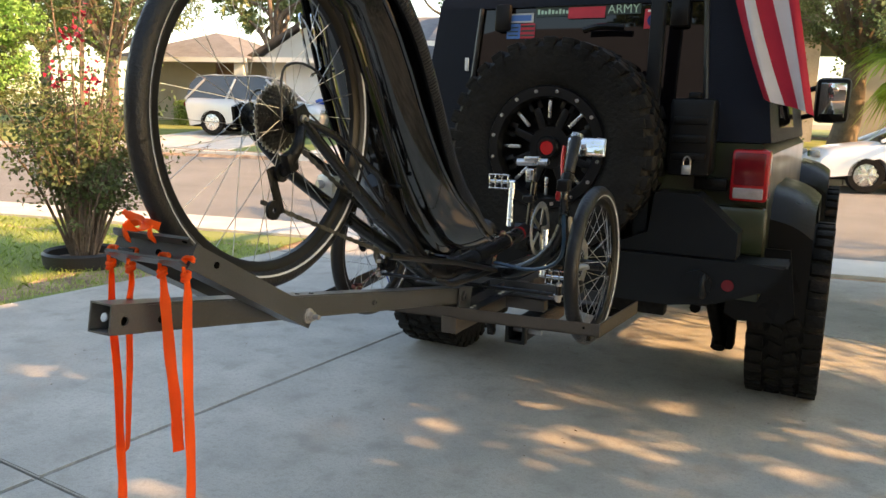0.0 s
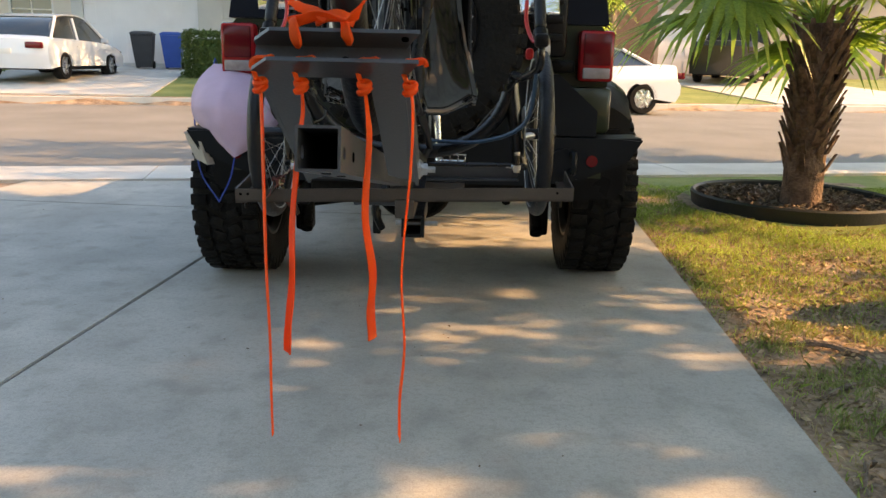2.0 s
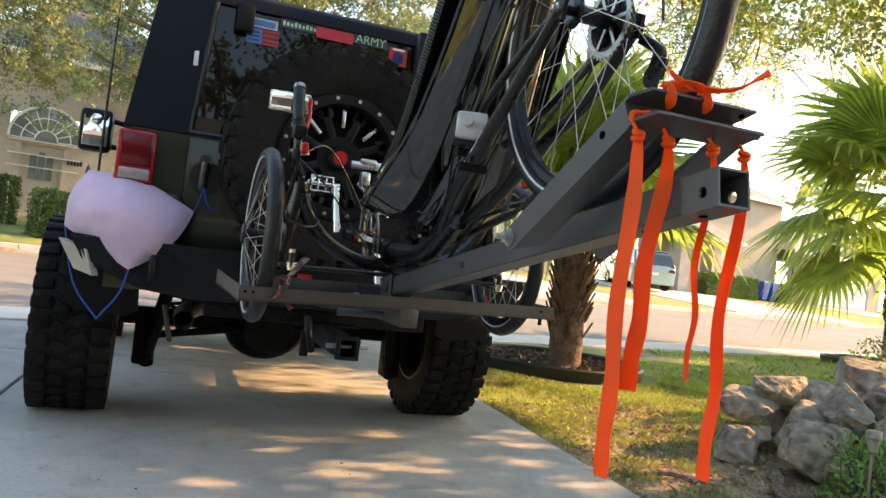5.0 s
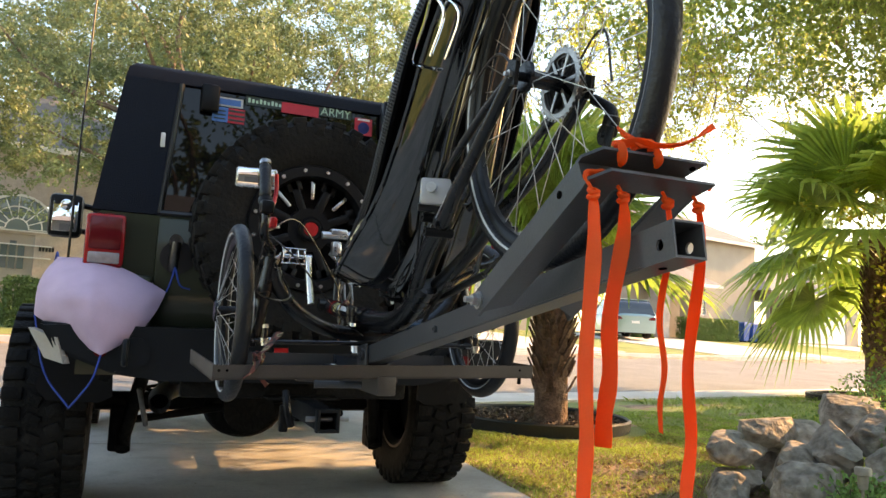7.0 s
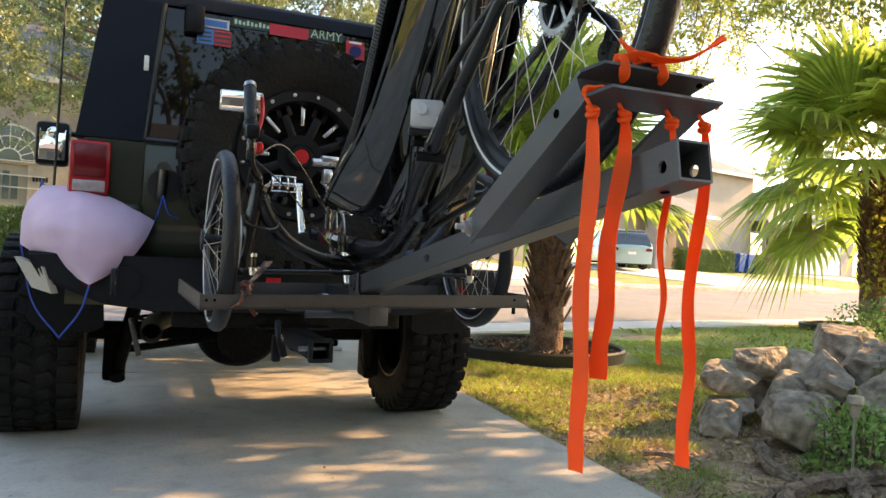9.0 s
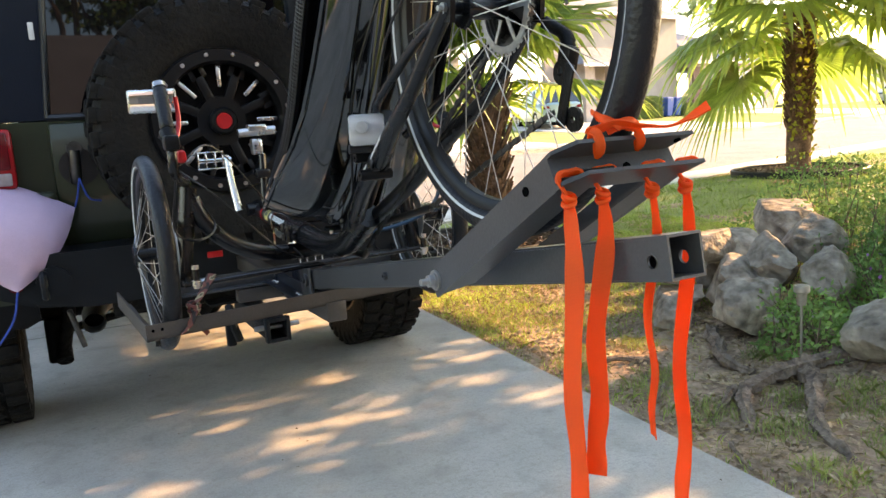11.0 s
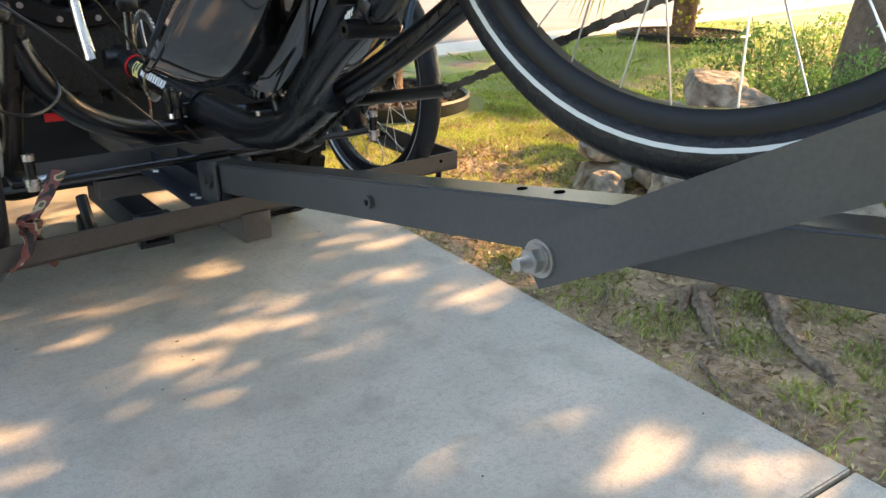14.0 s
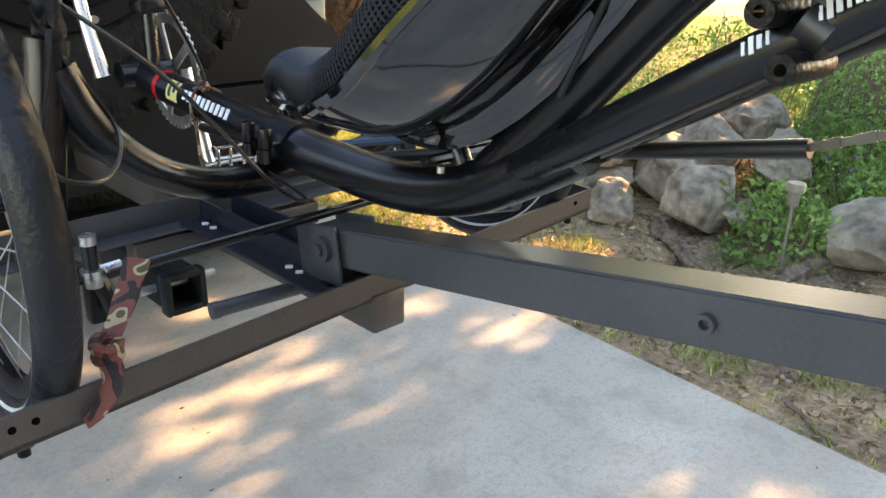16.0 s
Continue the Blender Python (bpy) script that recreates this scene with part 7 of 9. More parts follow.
# lower sprays that hang into view over the street side
sprays, twigs = [], bm_new()
rs = random.Random(5)
for k in range(125):
    a = Vector((rs.uniform(4.6, 12.5), rs.uniform(1.6, 7.5), rs.uniform(4.4, 6.3)))
    if a.y - SY * a.z < 3.3:
        a.x = max(a.x, SX * a.z + 3.5)
    tip = a + Vector((rs.uniform(-0.9, 0.5), rs.uniform(-0.8, 0.6), -rs.uniform(0.5, 1.7)))
    line = smooth_line([a, a.lerp(tip, 0.5) + Vector((rs.uniform(-0.25, 0.25), rs.uniform(-0.2, 0.2), 0.12)), tip], 7)
    sweep(twigs, line, [0.014 * (1 - 0.75 * i / len(line)) for i in range(len(line))], 5)
    for i, p in enumerate(line[2:]):
        for _ in range(3):
            q = p + Vector((rs.gauss(0, 0.20), rs.gauss(0, 0.20), rs.gauss(-0.10, 0.13)))
            sweep(twigs, [p, q], 0.003, 4)
            for _ in range(13):
                o = p.lerp(q, rs.uniform(0.2, 1.15))
                sprays.append(o + Vector((rs.gauss(0, 0.035), rs.gauss(0, 0.035), rs.gauss(-0.01, 0.03))))
tagged(part("twig_work", twigs, M["bark"], oak), kind="stuff")
# these leaves carry their sunlit look in the colour
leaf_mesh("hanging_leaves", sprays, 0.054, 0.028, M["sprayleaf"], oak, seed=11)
bm = bm_new()
limbs(bm, (4.2, -0.9, 2.9), [(9.5, -1.0, 5.2), (11.5, 1.5, 6.0), (8.2, 3.4, 5.4), (6.2, 4.6, 5.6), (12, -4, 6.5), (6, -6, 5.5), (2.8, -5, 5)], 0.17, 3)
limbs(bm, (8.2, 3.4, 5.4), [(9.5, 5.8, 5.0), (7.0, 6.2, 5.2), (10.5, 4.4, 4.7)], 0.06, 8)
part("limb_work", bm, M["bark"], oak, "spreading dark limbs")

# surface roots
for pts, r in (([(3.6, -1.6, 0.0), (2.85, -1.12, 0.035), (2.47, -1.01, 0.04), (2.2, -0.98, 0.04), (2.06, -0.99, 0.045), (1.84, -1.0, 0.03), (1.73, -1.07, 0.025), (1.63, -1.15, 0.015), (1.47, -1.34, -0.03)], 0.055),
               ([(2.16, -1.04, 0.02), (2.05, -1.13, 0.04), (1.92, -1.22, 0.035), (1.78, -1.34, 0.02), (1.65, -1.5, 0.005), (1.52, -1.65, -0.03)], 0.05),
               ([(2.42, -0.25, -0.02), (2.3, -0.37, 0.02), (2.15, -0.55, 0.035), (2.02, -0.7, 0.03), (2.0, -0.87, 0.01)], 0.05),
               ([(1.84, -1.0, 0.0), (1.75, -1.0, 0.02), (1.66, -1.04, 0.012), (1.55, -1.06, -0.02)], 0.028),
               ([(1.82, -0.45, -0.01), (1.66, -0.35, 0.012), (1.5, -0.32, -0.015)], 0.02),
               ([(1.40, -1.28, -0.005), (1.36, -1.32, 0.008), (1.33, -1.39, 0.007), (1.30, -1.47, -0.008)], 0.012),
               ([(2.3, -1.5, -0.01), (2.0, -1.62, 0.02), (1.75, -1.85, 0.01), (1.6, -2.0, -0.02)], 0.035),
               ([(1.62, -0.72, -0.008), (1.52, -0.82, 0.01), (1.44, -0.86, -0.01)], 0.014)):
    line = smooth_line(pts, 9)
    n = len(line)
    bm = bm_new()
    rr = [r * 0.75 * (1.0 - 0.5 * i / n) * (1 + 0.2 * math.sin(i * 1.3) * math.sin(i * 0.6 + 1)) for i in range(n)]
    for p in line:
        p += Vector((noise.noise(p * 6), noise.noise(p * 6 + Vector((9, 0, 0))), 0)) * 0.03
        p.z -= r * 0.28
    rings = sweep(bm, line, rr, 18)
    for i_r, ring_ in enumerate(rings):
        for i_v, v in enumerate(ring_):
            d = v.co - line[i_r]
            groove = 0.16 * math.sin(i_v * 2.1 + 1.5 * noise.noise(line[i_r] * 6)) + 0.28 * noise.noise(v.co * 26) + 0.2 * noise.noise(v.co * 60)
            v.co = line[i_r] + d * (1 + groove)
    solo("tree_root", bm, M["root"], "gnarled grey-brown oak root breaking the soil", "root", group="surface roots", at=pts[len(pts) // 2])


def rock(c, s, seed, turn=0.0):
    bm = bm_new()
    bmesh.ops.create_icosphere(bm, subdivisions=5, radius=0.5)
    off = Vector((seed * 7.3, seed * 3.1, seed))
    r = random.Random(seed)
    cuts = [(Vector((r.gauss(0, 1), r.gauss(0, 1), r.gauss(0, 0.8))).normalized(), r.uniform(0.24, 0.40)) for _ in range(17)]
    for v in bm.verts:
        p = v.co
        for nrm, dd in cuts:
            h = p.dot(nrm) - dd
            if h > 0:
                p = p - nrm * h * 0.93
        p = p * (1 + 0.07 * noise.noise(p * 3 + off) + 0.05 * noise.noise(p * 9 + off) + 0.03 * noise.noise(p * 22 + off))
        v.co = rz(turn) @ Vector((p.x * s[0] * 1.22, p.y * s[1] * 1.22, p.z * s[2] * 1.12))
        v.co += Vector(c)
    return solo("rock", bm, M["rock"], "weathered tan limestone boulder in the garden bed", "rock", group="garden rocks", at=c)


for i, (c, s, t) in enumerate((((2.50, -0.42, 0.13), (0.36, 0.40, 0.30), 20), ((2.52, 0.13, 0.24), (0.52, 0.30, 0.19), 32), ((2.76, 0.12, 0.36), (0.50, 0.32, 0.20), 10),
                               ((2.84, -0.30, 0.28), (0.26, 0.30, 0.36), 15), ((3.30, 0.02, 0.46), (0.44, 0.42, 0.28), 10), ((2.52, -1.14, 0.13), (0.42, 0.44, 0.30), -20),
                               ((2.30, -0.10, 0.07), (0.24, 0.24, 0.20), 0), ((2.50, 0.10, 0.08), (0.34, 0.30, 0.22), 50), ((3.0, 0.12, 0.32), (0.34, 0.34, 0.30), 80),
                               ((3.10, -0.30, 0.36), (0.34, 0.34, 0.30), 25), ((2.85, -0.62, 0.28), (0.34, 0.30, 0.26), 60), ((2.75, -0.15, 0.14), (0.5, 0.5, 0.34), 0), ((3.1, 0.3, 0.15), (0.5, 0.5, 0.34), 40), ((2.55, -0.66, 0.10), (0.3, 0.28, 0.2), 5))):
    rock(c, s, i + 1, t)

# leafy bed behind the rocks
bed = thing("shrub", (4.4, 0.2, 0.2), "low spreading green shrub over the rock bed", "shrub")
pts = []
rb = random.Random(9)
mounds = ((3.25, -0.9, 0.45, 0.42), (3.6, -0.25, 0.62, 0.55), (4.2, 0.35, 0.72, 0.7), (4.0, -1.2, 0.55, 0.7), (5.0, -0.6, 0.8, 0.9), (5.6, 0.5, 0.7, 0.8),
          (6.8, 0.2, 0.9, 1.0), (2.85, -0.98, 0.30, 0.28), (3.42, -0.72, 0.74, 0.36), (3.55, -1.15, 0.62, 0.34), (2.42, -0.82, 0.26, 0.22), (3.1, -0.7, 0.45, 0.35))
stems = bm_new()
for cx, cy, h, r in mounds:
    for _ in range(int(4600 * r * r) + 700):
        a, b = rb.uniform(0, 2 * math.pi), math.sqrt(rb.random()) * r
        x, y = cx + b * math.cos(a), cy + b * math.sin(a)
        top = h * (1 - (b / r) ** 2 * 0.75) + 0.16 * noise.noise(Vector((x * 3, y * 3, 0)))
        pts.append((x, y, max(0.02, top - abs(rb.gauss(0, 0.10)))))
    for _ in range(14):
        a, b = rb.uniform(0, 6.28), rb.uniform(0, r * 0.8)
        p = Vector((cx + b * math.cos(a), cy + b * math.sin(a), 0))
        q = p + Vector((rb.gauss(0, 0.1), rb.gauss(0, 0.1), h * rb.uniform(0.75, 1.08)))
        sweep(stems, [p, p.lerp(q, 0.6) + Vector((0.02, 0.01, 0)), q], [0.006, 0.004, 0.002], 4)
        for _ in range(20):
            pts.append(tuple(p.lerp(q, rb.uniform(0.55, 1.02)) + Vector((rb.gauss(0, 0.035), rb.gauss(0, 0.035), rb.gauss(0, 0.03)))))
tagged(part("stem_work", stems, M["bark"], bed), kind="stuff")
leaf_mesh("foliage", pts, 0.034, 0.017, M["leaf2"], bed, droop=-0.25, seed=21)
pts = [(3.0 + rb.gauss(0, 0.16), -0.95 + rb.gauss(0, 0.22), 0.30 + rb.gauss(0, 0.06)) for _ in range(22)]
tagged(leaf_mesh("violet_flowers", pts, 0.022, 0.02, M["violet"], bed, seed=4), kind="stuff")

# small path lights
for x, y in ((2.27, -0.90), (2.52, 0.07)):
    pl = thing("path_light", (x, y, 0), "small weathered solar path light on a stake", "lamp", group="path lights")
    bm = bm_new()
    rod(bm, (x, y, -0.05), (x, y, 0.27), 0.006, 8)
    part("stake", bm, M["solar"], pl)
    bm = bm_new()
    lathe(bm, [(0.0005, 0.352), (0.03, 0.350), (0.034, 0.342), (0.034, 0.320), (0.023, 0.315), (0.019, 0.262), (0.0005, 0.257)], Matrix.Translation((x, y, 0)), 16, closed=False)
    part("lamp_head", bm, M["solar"], pl, "dull metal lamp head")


def fan_palm(base, height, r_trunk, frond_len, n_frond, seed, spread=90, label="fan palm", open_front=False):
    x, y, z0 = base
    r = random.Random(seed)
    palm = thing("palm_tree", base, label, "palm tree", group="fan palms")
    bm = bm_new()
    line = smooth_line([(x, y, z0 - 0.05), (x, y, z0 + height * 0.2), (x - 0.02, y, z0 + height * 0.6), (x - 0.03, y, z0 + height)], 5)
    n = len(line)
    sweep(bm, line, [r_trunk * (1.08 - 0.12 * i / n) for i in range(n)], 16)
    trunk = part("trunk", bm, M["palmtrunk"], palm, "fibrous reddish-brown trunk")
    # old leaf bases
    rows = int(height / 0.085)
    for i in range(rows):
        for k in range(9):
            a = 2 * math.pi * (k + 0.5 * (i % 2)) / 9 + r.uniform(-0.15, 0.15)
            zz = z0 + 0.25 * height + (height * 0.75) * i / rows
            rr = r_trunk * (1.06 - 0.10 * (zz - z0) / height)
            if zz < z0 + 0.30 * height and r.random() < 0.5:
                continue
            bm = bm_new()
            L = r.uniform(0.08, 0.17) * (0.6 + 0.6 * (zz - z0) / height)
            c0 = Vector((x + rr * 0.95 * math.cos(a), y + rr * 0.95 * math.sin(a), zz))
            out = Vector((math.cos(a), math.sin(a), 0))
            side = Vector((-math.sin(a), math.cos(a), 0))
            tip = c0 + out * L * 0.6 + Vector((0, 0, L)) + side * r.uniform(-0.02, 0.02)
            w = r_trunk * 0.24
            vs = [bm.verts.new(p) for p in (c0 - side * w - Vector((0, 0, 0.03)), c0 + side * w - Vector((0, 0, 0.03)), tip + side * w * 0.35, tip - side * w * 0.35)]
            ws = [bm.verts.new(v.co + out * 0.016) for v in vs]
            bm.faces.new(vs[::-1])
            bm.faces.new(ws)
            for q in range(4):
                bm.faces.new((vs[q], vs[(q + 1) % 4], ws[(q + 1) % 4], ws[q]))
            part("leaf_base", bm, M["palmtrunk"], trunk, smooth=False)
    top = Vector((x - 0.03, y, z0 + height))
    for k in range(n_frond):
        a = k * 2.399963 + r.uniform(-0.2, 0.2)
        e = radians(82 - spread * (k + 0.5) / n_frond + r.uniform(-8, 8))
        out = Vector((math.cos(a), math.sin(a), 0))
        d0 = out * math.cos(e) + Vector((0, 0, math.sin(e)))
        if open_front and math.sin(a) < -0.35 and e < radians(48):
            continue
        pl = frond_len * 0.48 * r.uniform(0.85, 1.1)
        tipp = top + d0 * pl - Vector((0, 0, 0.10 * pl * math.cos(e)))
        bm = bm_new()
        line = smooth_line([top, top + d0 * pl * 0.5, tipp], 4)
        sweep(bm, line, [0.016 - 0.008 * i / len(line) for i in range(len(line))], 5, flat=0.5)
        dirn = (tipp - line[-2]).normalized()
        side = dirn.cross(Vector((0, 0, 1))).normalized()
        nrm = side.cross(dirn)
        bl = frond_len * 0.62 * r.uniform(0.85, 1.1)
        nseg = 40
        tiltb = r.uniform(-0.3, 0.3)
        for j in range(nseg):
            th = radians(-128 + 256 * (j + 0.5) / nseg)
            sd = (dirn * math.cos(th) + (side * math.cos(tiltb) + nrm * math.sin(tiltb)) * math.sin(th)).normalized()
            L = bl * (1.0 - 0.32 * (abs(th) / 2.2) ** 2) * r.uniform(0.9, 1.05)
            cross = sd.cross(nrm).normalized()
            w = bl * 0.040
            p0 = tipp
            p1 = tipp + sd * L * 0.5 + nrm * 0.05 * L
            droop = Vector((0, 0, -1)) * L * r.uniform(0.10, 0.42)
            p2 = tipp + sd * L * 0.82 + droop * 0.35
            p3 = tipp + sd * L + droop
            q = [bm.verts.new(p) for p in (p0, p1 - cross * w, p1 + nrm * w * 0.35, p1 + cross * w, p2 - cross * w * 0.45, p2 + cross * w * 0.45, p3)]
            bm.faces.new((q[0], q[2], q[1]))
            bm.faces.new((q[0], q[3], q[2]))
            bm.faces.new((q[1], q[2], q[4]))
            bm.faces.new((q[2], q[3], q[5]))
            bm.faces.new((q[2], q[5], q[4]))
            bm.faces.new((q[4], q[5], q[6]))
        part("frond", bm, M["frond"], palm, smooth=False)
    return palm


fan_palm((2.92, 2.72, 0.0), 1.42, 0.142, 1.66, 26, 4, 86, label="short fan palm with ragged reddish trunk in a mulched ring", open_front=True)
fan_palm((10.1, 5.1, 0.0), 2.5, 0.175, 2.6, 20, 8, 122, label="tall fan palm with vine-wrapped trunk beside the street")
# vine on the tall palm
vine = thing("vine", (9.1, 4.45, 0), "yellow-green vine climbing the palm trunk", "vine")
rv = random.Random(3)
pts = []
for _ in range(190):
    zz = rv.uniform(0.1, 3.6)
    a = rv.uniform(4.0, 6.6)
    pts.append((9.5 + (0.33 + 0.12 * rv.random() + 0.25 * max(0, zz - 2.2)) * math.cos(a) + rv.gauss(0, 0.08), 5.0 + 0.36 * math.sin(a), zz))
for _ in range(70):
    c = (10.1 + rv.gauss(0, 0.55), 5.0 + rv.gauss(0, 0.45), rv.uniform(2.3, 4.0))
    for _ in range(16):
        pts.append((c[0] + rv.gauss(0, 0.10), c[1] + rv.gauss(0, 0.10), c[2] + rv.gauss(0, 0.09)))
for _ in range(260):
    a = rv.uniform(3.6, 6.8)
    pts.append((10.1 + (0.17 + 0.1 * rv.random()) * math.cos(a), 5.1 + (0.17 + 0.1 * rv.random()) * math.sin(a), rv.uniform(0.3, 2.4)))
leaf_mesh("leaves", pts, 0.085, 0.06, M["yellowleaf"], vine, seed=5)
# mulched rings
for (x, y, r) in ((2.95, 2.93, 0.78), (10.1, 5.1, 1.0)):
    ring_bed = thing("planting_ring", (x, y, 0), "black plastic edging ring filled with dark mulch", "garden edging", group="planting rings")
    bm = bm_new()
    lathe(bm, [(r, -0.05), (r + 0.02, 0.085), (r, 0.10), (r - 0.02, 0.085), (r - 0.02, -0.05)], Matrix.Translation((x, y, 0)), 48)
    part("edging", bm, M["edging"], ring_bed, "black moulded edging")
    bm = bm_new()
    sheet(bm, [[(x + q * (r - 0.02) * math.cos(a), y + q * (r - 0.02) * math.sin(a), 0.045 + 0.03 * noise.noise(Vector((q * 6 * math.cos(a), q * 6 * math.sin(a), x)))) for a in [2 * math.pi * k / 40 for k in range(41)]] for q in (0.02, 0.3, 0.5, 0.7, 0.85, 1.0)])
    part("mulch", bm, M["mulch"], ring_bed, "dark bark mulch")
    rm = random.Random(2)
    pts = []
    for _ in range(1300):
        a, b = rm.uniform(0, 6.283), math.sqrt(rm.random()) * (r - 0.06)
        pts.append((x + b * math.cos(a), y + b * math.sin(a), 0.06))
    chips = leaf_mesh("chip_layer", pts, 0.07, 0.03, M["mulch"], ring_bed, droop=0, seed=8, flat=0.7)

# crape myrtle on the left lawn, in a black tub ring
myrtle = thing("flowering_shrub", (-4.48, 0.94, 0), "slender multi-stemmed shrub with pink flowers and small leaves", "shrub")
rm = random.Random(12)
stems, pts, flw = bm_new(), [], []
for k in range(46):
    a = rm.uniform(0, 6.283)
    tall = k >= 38
    tip = Vector((-4.48 + math.cos(a) * rm.uniform(0.2, 0.72), 0.94 + math.sin(a) * rm.uniform(0.2, 0.68), rm.uniform(1.75, 2.5) if tall else rm.uniform(0.8, 1.55)))
    line = smooth_line([(-4.48 + 0.06 * math.cos(a), 0.94 + 0.06 * math.sin(a), 0), Vector((-4.48, 0.94, 0)).lerp(tip, 0.5) + Vector((0, 0, 0.10)), tip], 6)
    sweep(stems, line, [0.016 * (1 - 0.8 * i / len(line)) for i in range(len(line))], 5)
    for i, p in enumerate(line[5:]):
        for _ in range(2):
            q = p + Vector((rm.gauss(0, 0.13), rm.gauss(0, 0.13), rm.gauss(0.03, 0.08)))
            sweep(stems, [p, q], 0.0025, 4)
            for _ in range(5 if tall else 12):
                o = p.lerp(q, rm.uniform(0.1, 1.15))
                pts.append(o + Vector((rm.gauss(0, 0.035), rm.gauss(0, 0.035), rm.gauss(0, 0.03))))
    if tall or (tip.z > 1.35 and k % 3 == 0):
        for _ in range(26):
            flw.append(tip + Vector((rm.gauss(0, 0.045), rm.gauss(0, 0.045), rm.gauss(0.02, 0.06))))
tagged(part("stem_work", stems, M["bark"], myrtle), kind="stuff")
leaf_mesh("foliage", pts, 0.048, 0.027, M["myrtle"], myrtle, seed=31)
tagged(leaf_mesh("flower_cluster", flw, 0.045, 0.04, M["flower"], myrtle, seed=32), kind="stuff")
tub_ring = thing("planting_ring", (-4.48, 0.94, 0), "low black edging ring round the shrub", "garden edging", group="planting rings")
bm = bm_new()
lathe(bm, [(0.30, -0.05), (0.32, 0.10), (0.30, 0.12), (0.28, 0.10), (0.28, -0.05)], Matrix.Translation((-4.48, 0.94, 0)), 36)
part("edging", bm, M["edging"], tub_ring)
bm = bm_new()
lathe(bm, [(0.0005, 0.05), (0.15, 0.055), (0.285, 0.04)], Matrix.Translation((-4.48, 0.94, 0)), 30, closed=False)
part("mulch", bm, M["mulch"], tub_ring)

# ---- grass ----


def grass(name, n, xr, yr, dens, h, material, label, seed):
    r = np.random.default_rng(seed)
    xs, ys = r.uniform(*xr, n), r.uniform(*yr, n)
    ok = np.array([dens(a, b) for a, b in zip(xs, ys)]) > r.uniform(0, 1, n)
    xs, ys = xs[ok], ys[ok]
    n = len(xs)
    zs = np.array([lawn_z(a, b) for a, b in zip(xs, ys)])
    a = r.uniform(0, 6.283, n)
    hh = h * r.uniform(0.4, 1.3, n)
    w = 0.0019
    lean_ = r.normal(0, 0.55, (n, 2)) * hh[:, None]
    base = np.stack([xs, ys, zs - 0.004], 1)
    off = np.stack([np.cos(a) * w, np.sin(a) * w, 0 * a], 1)
    mid = base + np.stack([lean_[:, 0] * 0.35, lean_[:, 1] * 0.35, hh * 0.6], 1)
    tip = base + np.stack([lean_[:, 0], lean_[:, 1], hh * 0.9], 1)
    co = np.stack([base - off, base + off, mid + off * 0.8, tip, mid - off * 0.8], 1).reshape(-1, 3)
    me = bpy.data.meshes.new(name)
    me.vertices.add(5 * n)
    me.vertices.foreach_set("co", co.ravel())
    me.loops.add(5 * n)
    me.loops.foreach_set("vertex_index", np.arange(5 * n))
    me.polygons.add(n)
    me.polygons.foreach_set("loop_start", np.arange(0, 5 * n, 5))
    me.update(calc_edges=True)
    me.materials.append(material)
    return tagged(new(name, me), label, "grass", kind="stuff")


def near_dens(x, y):
    if x - 0.068 * y < 1.36 or -0.215 * x + 0.977 * y > 3.95:
        return 0
    if (x - 2.98) ** 2 + (y - 2.95) ** 2 < 0.85:
        return 0
    e = x - 0.068 * y - 1.356
    q = 0.5 + 0.9 * noise.noise(Vector((x * 1.5, y * 1.5, 2))) + 0.5 * noise.noise(Vector((x * 5, y * 5, 7)))
    soil = max(0, min(1, (0.75 - y) / 0.9))
    rim = max(0, 1 - e / 0.16) * max(0, 0.35 + 1.1 * noise.noise(Vector((x * 6, y * 6, 11))))
    bare = max(0, q - 0.6) * 0.10
    return max(0, min(1, (0.25 + q) * (1 - soil) + soil * (bare + 0.45 * rim)))


grass("grass", 170000, (1.15, 5.4), (-2.2, 3.9), near_dens, 0.036, M["lawnblade"], "patchy green lawn grass", 1)
grass("dry_grass", 70000, (1.15, 4.2), (-2.3, 2.4), lambda x, y: (0 if x - 0.068 * y < 1.36 else 0.08 + 0.5 * near_dens(x, y)) * (0.5 + noise.noise(Vector((x * 2.3, y * 2.3, 30)))), 0.04, M["straw"], "straw-coloured dry grass", 2)
grass("grass_strip", 40000, (5.4, 14.0), (1.0, 7.0), lambda x, y: 0.9 if -0.215 * x + 0.977 * y < 3.95 else 0, 0.07, M["lawnblade"], "green lawn along the street", 3)
grass("grass_left", 45000, (-9.0, -3.6), (-2.5, 2.6), lambda x, y: 0.85 if x - 0.068 * y < -3.74 and -0.215 * x + 0.977 * y < 3.95 else 0, 0.05, M["lawnblade"], "green lawn left of the driveway", 4)
tufts = [(1.55, -0.75), (1.9, -1.15), (1.62, -1.32), (2.05, -1.35), (1.45, -1.62), (1.75, -0.62), (2.25, -0.75), (1.5, -0.35), (1.85, -1.6), (2.2, -1.25), (1.58, -1.05), (1.42, -1.05), (1.75, -1.75), (1.5, -1.9), (2.35, -1.45), (1.65, -0.15), (1.95, -0.2)]


def tuft_dens(x, y):
    return 0.28 * max(max(0.0, 1 - ((x - a) ** 2 + (y - b) ** 2) / 0.02) for a, b in tufts)


grass("grass_tufts", 60000, (1.38, 2.5), (-2.1, 0.1), tuft_dens, 0.045, M["blade"], "green grass tufts between the roots", 6)
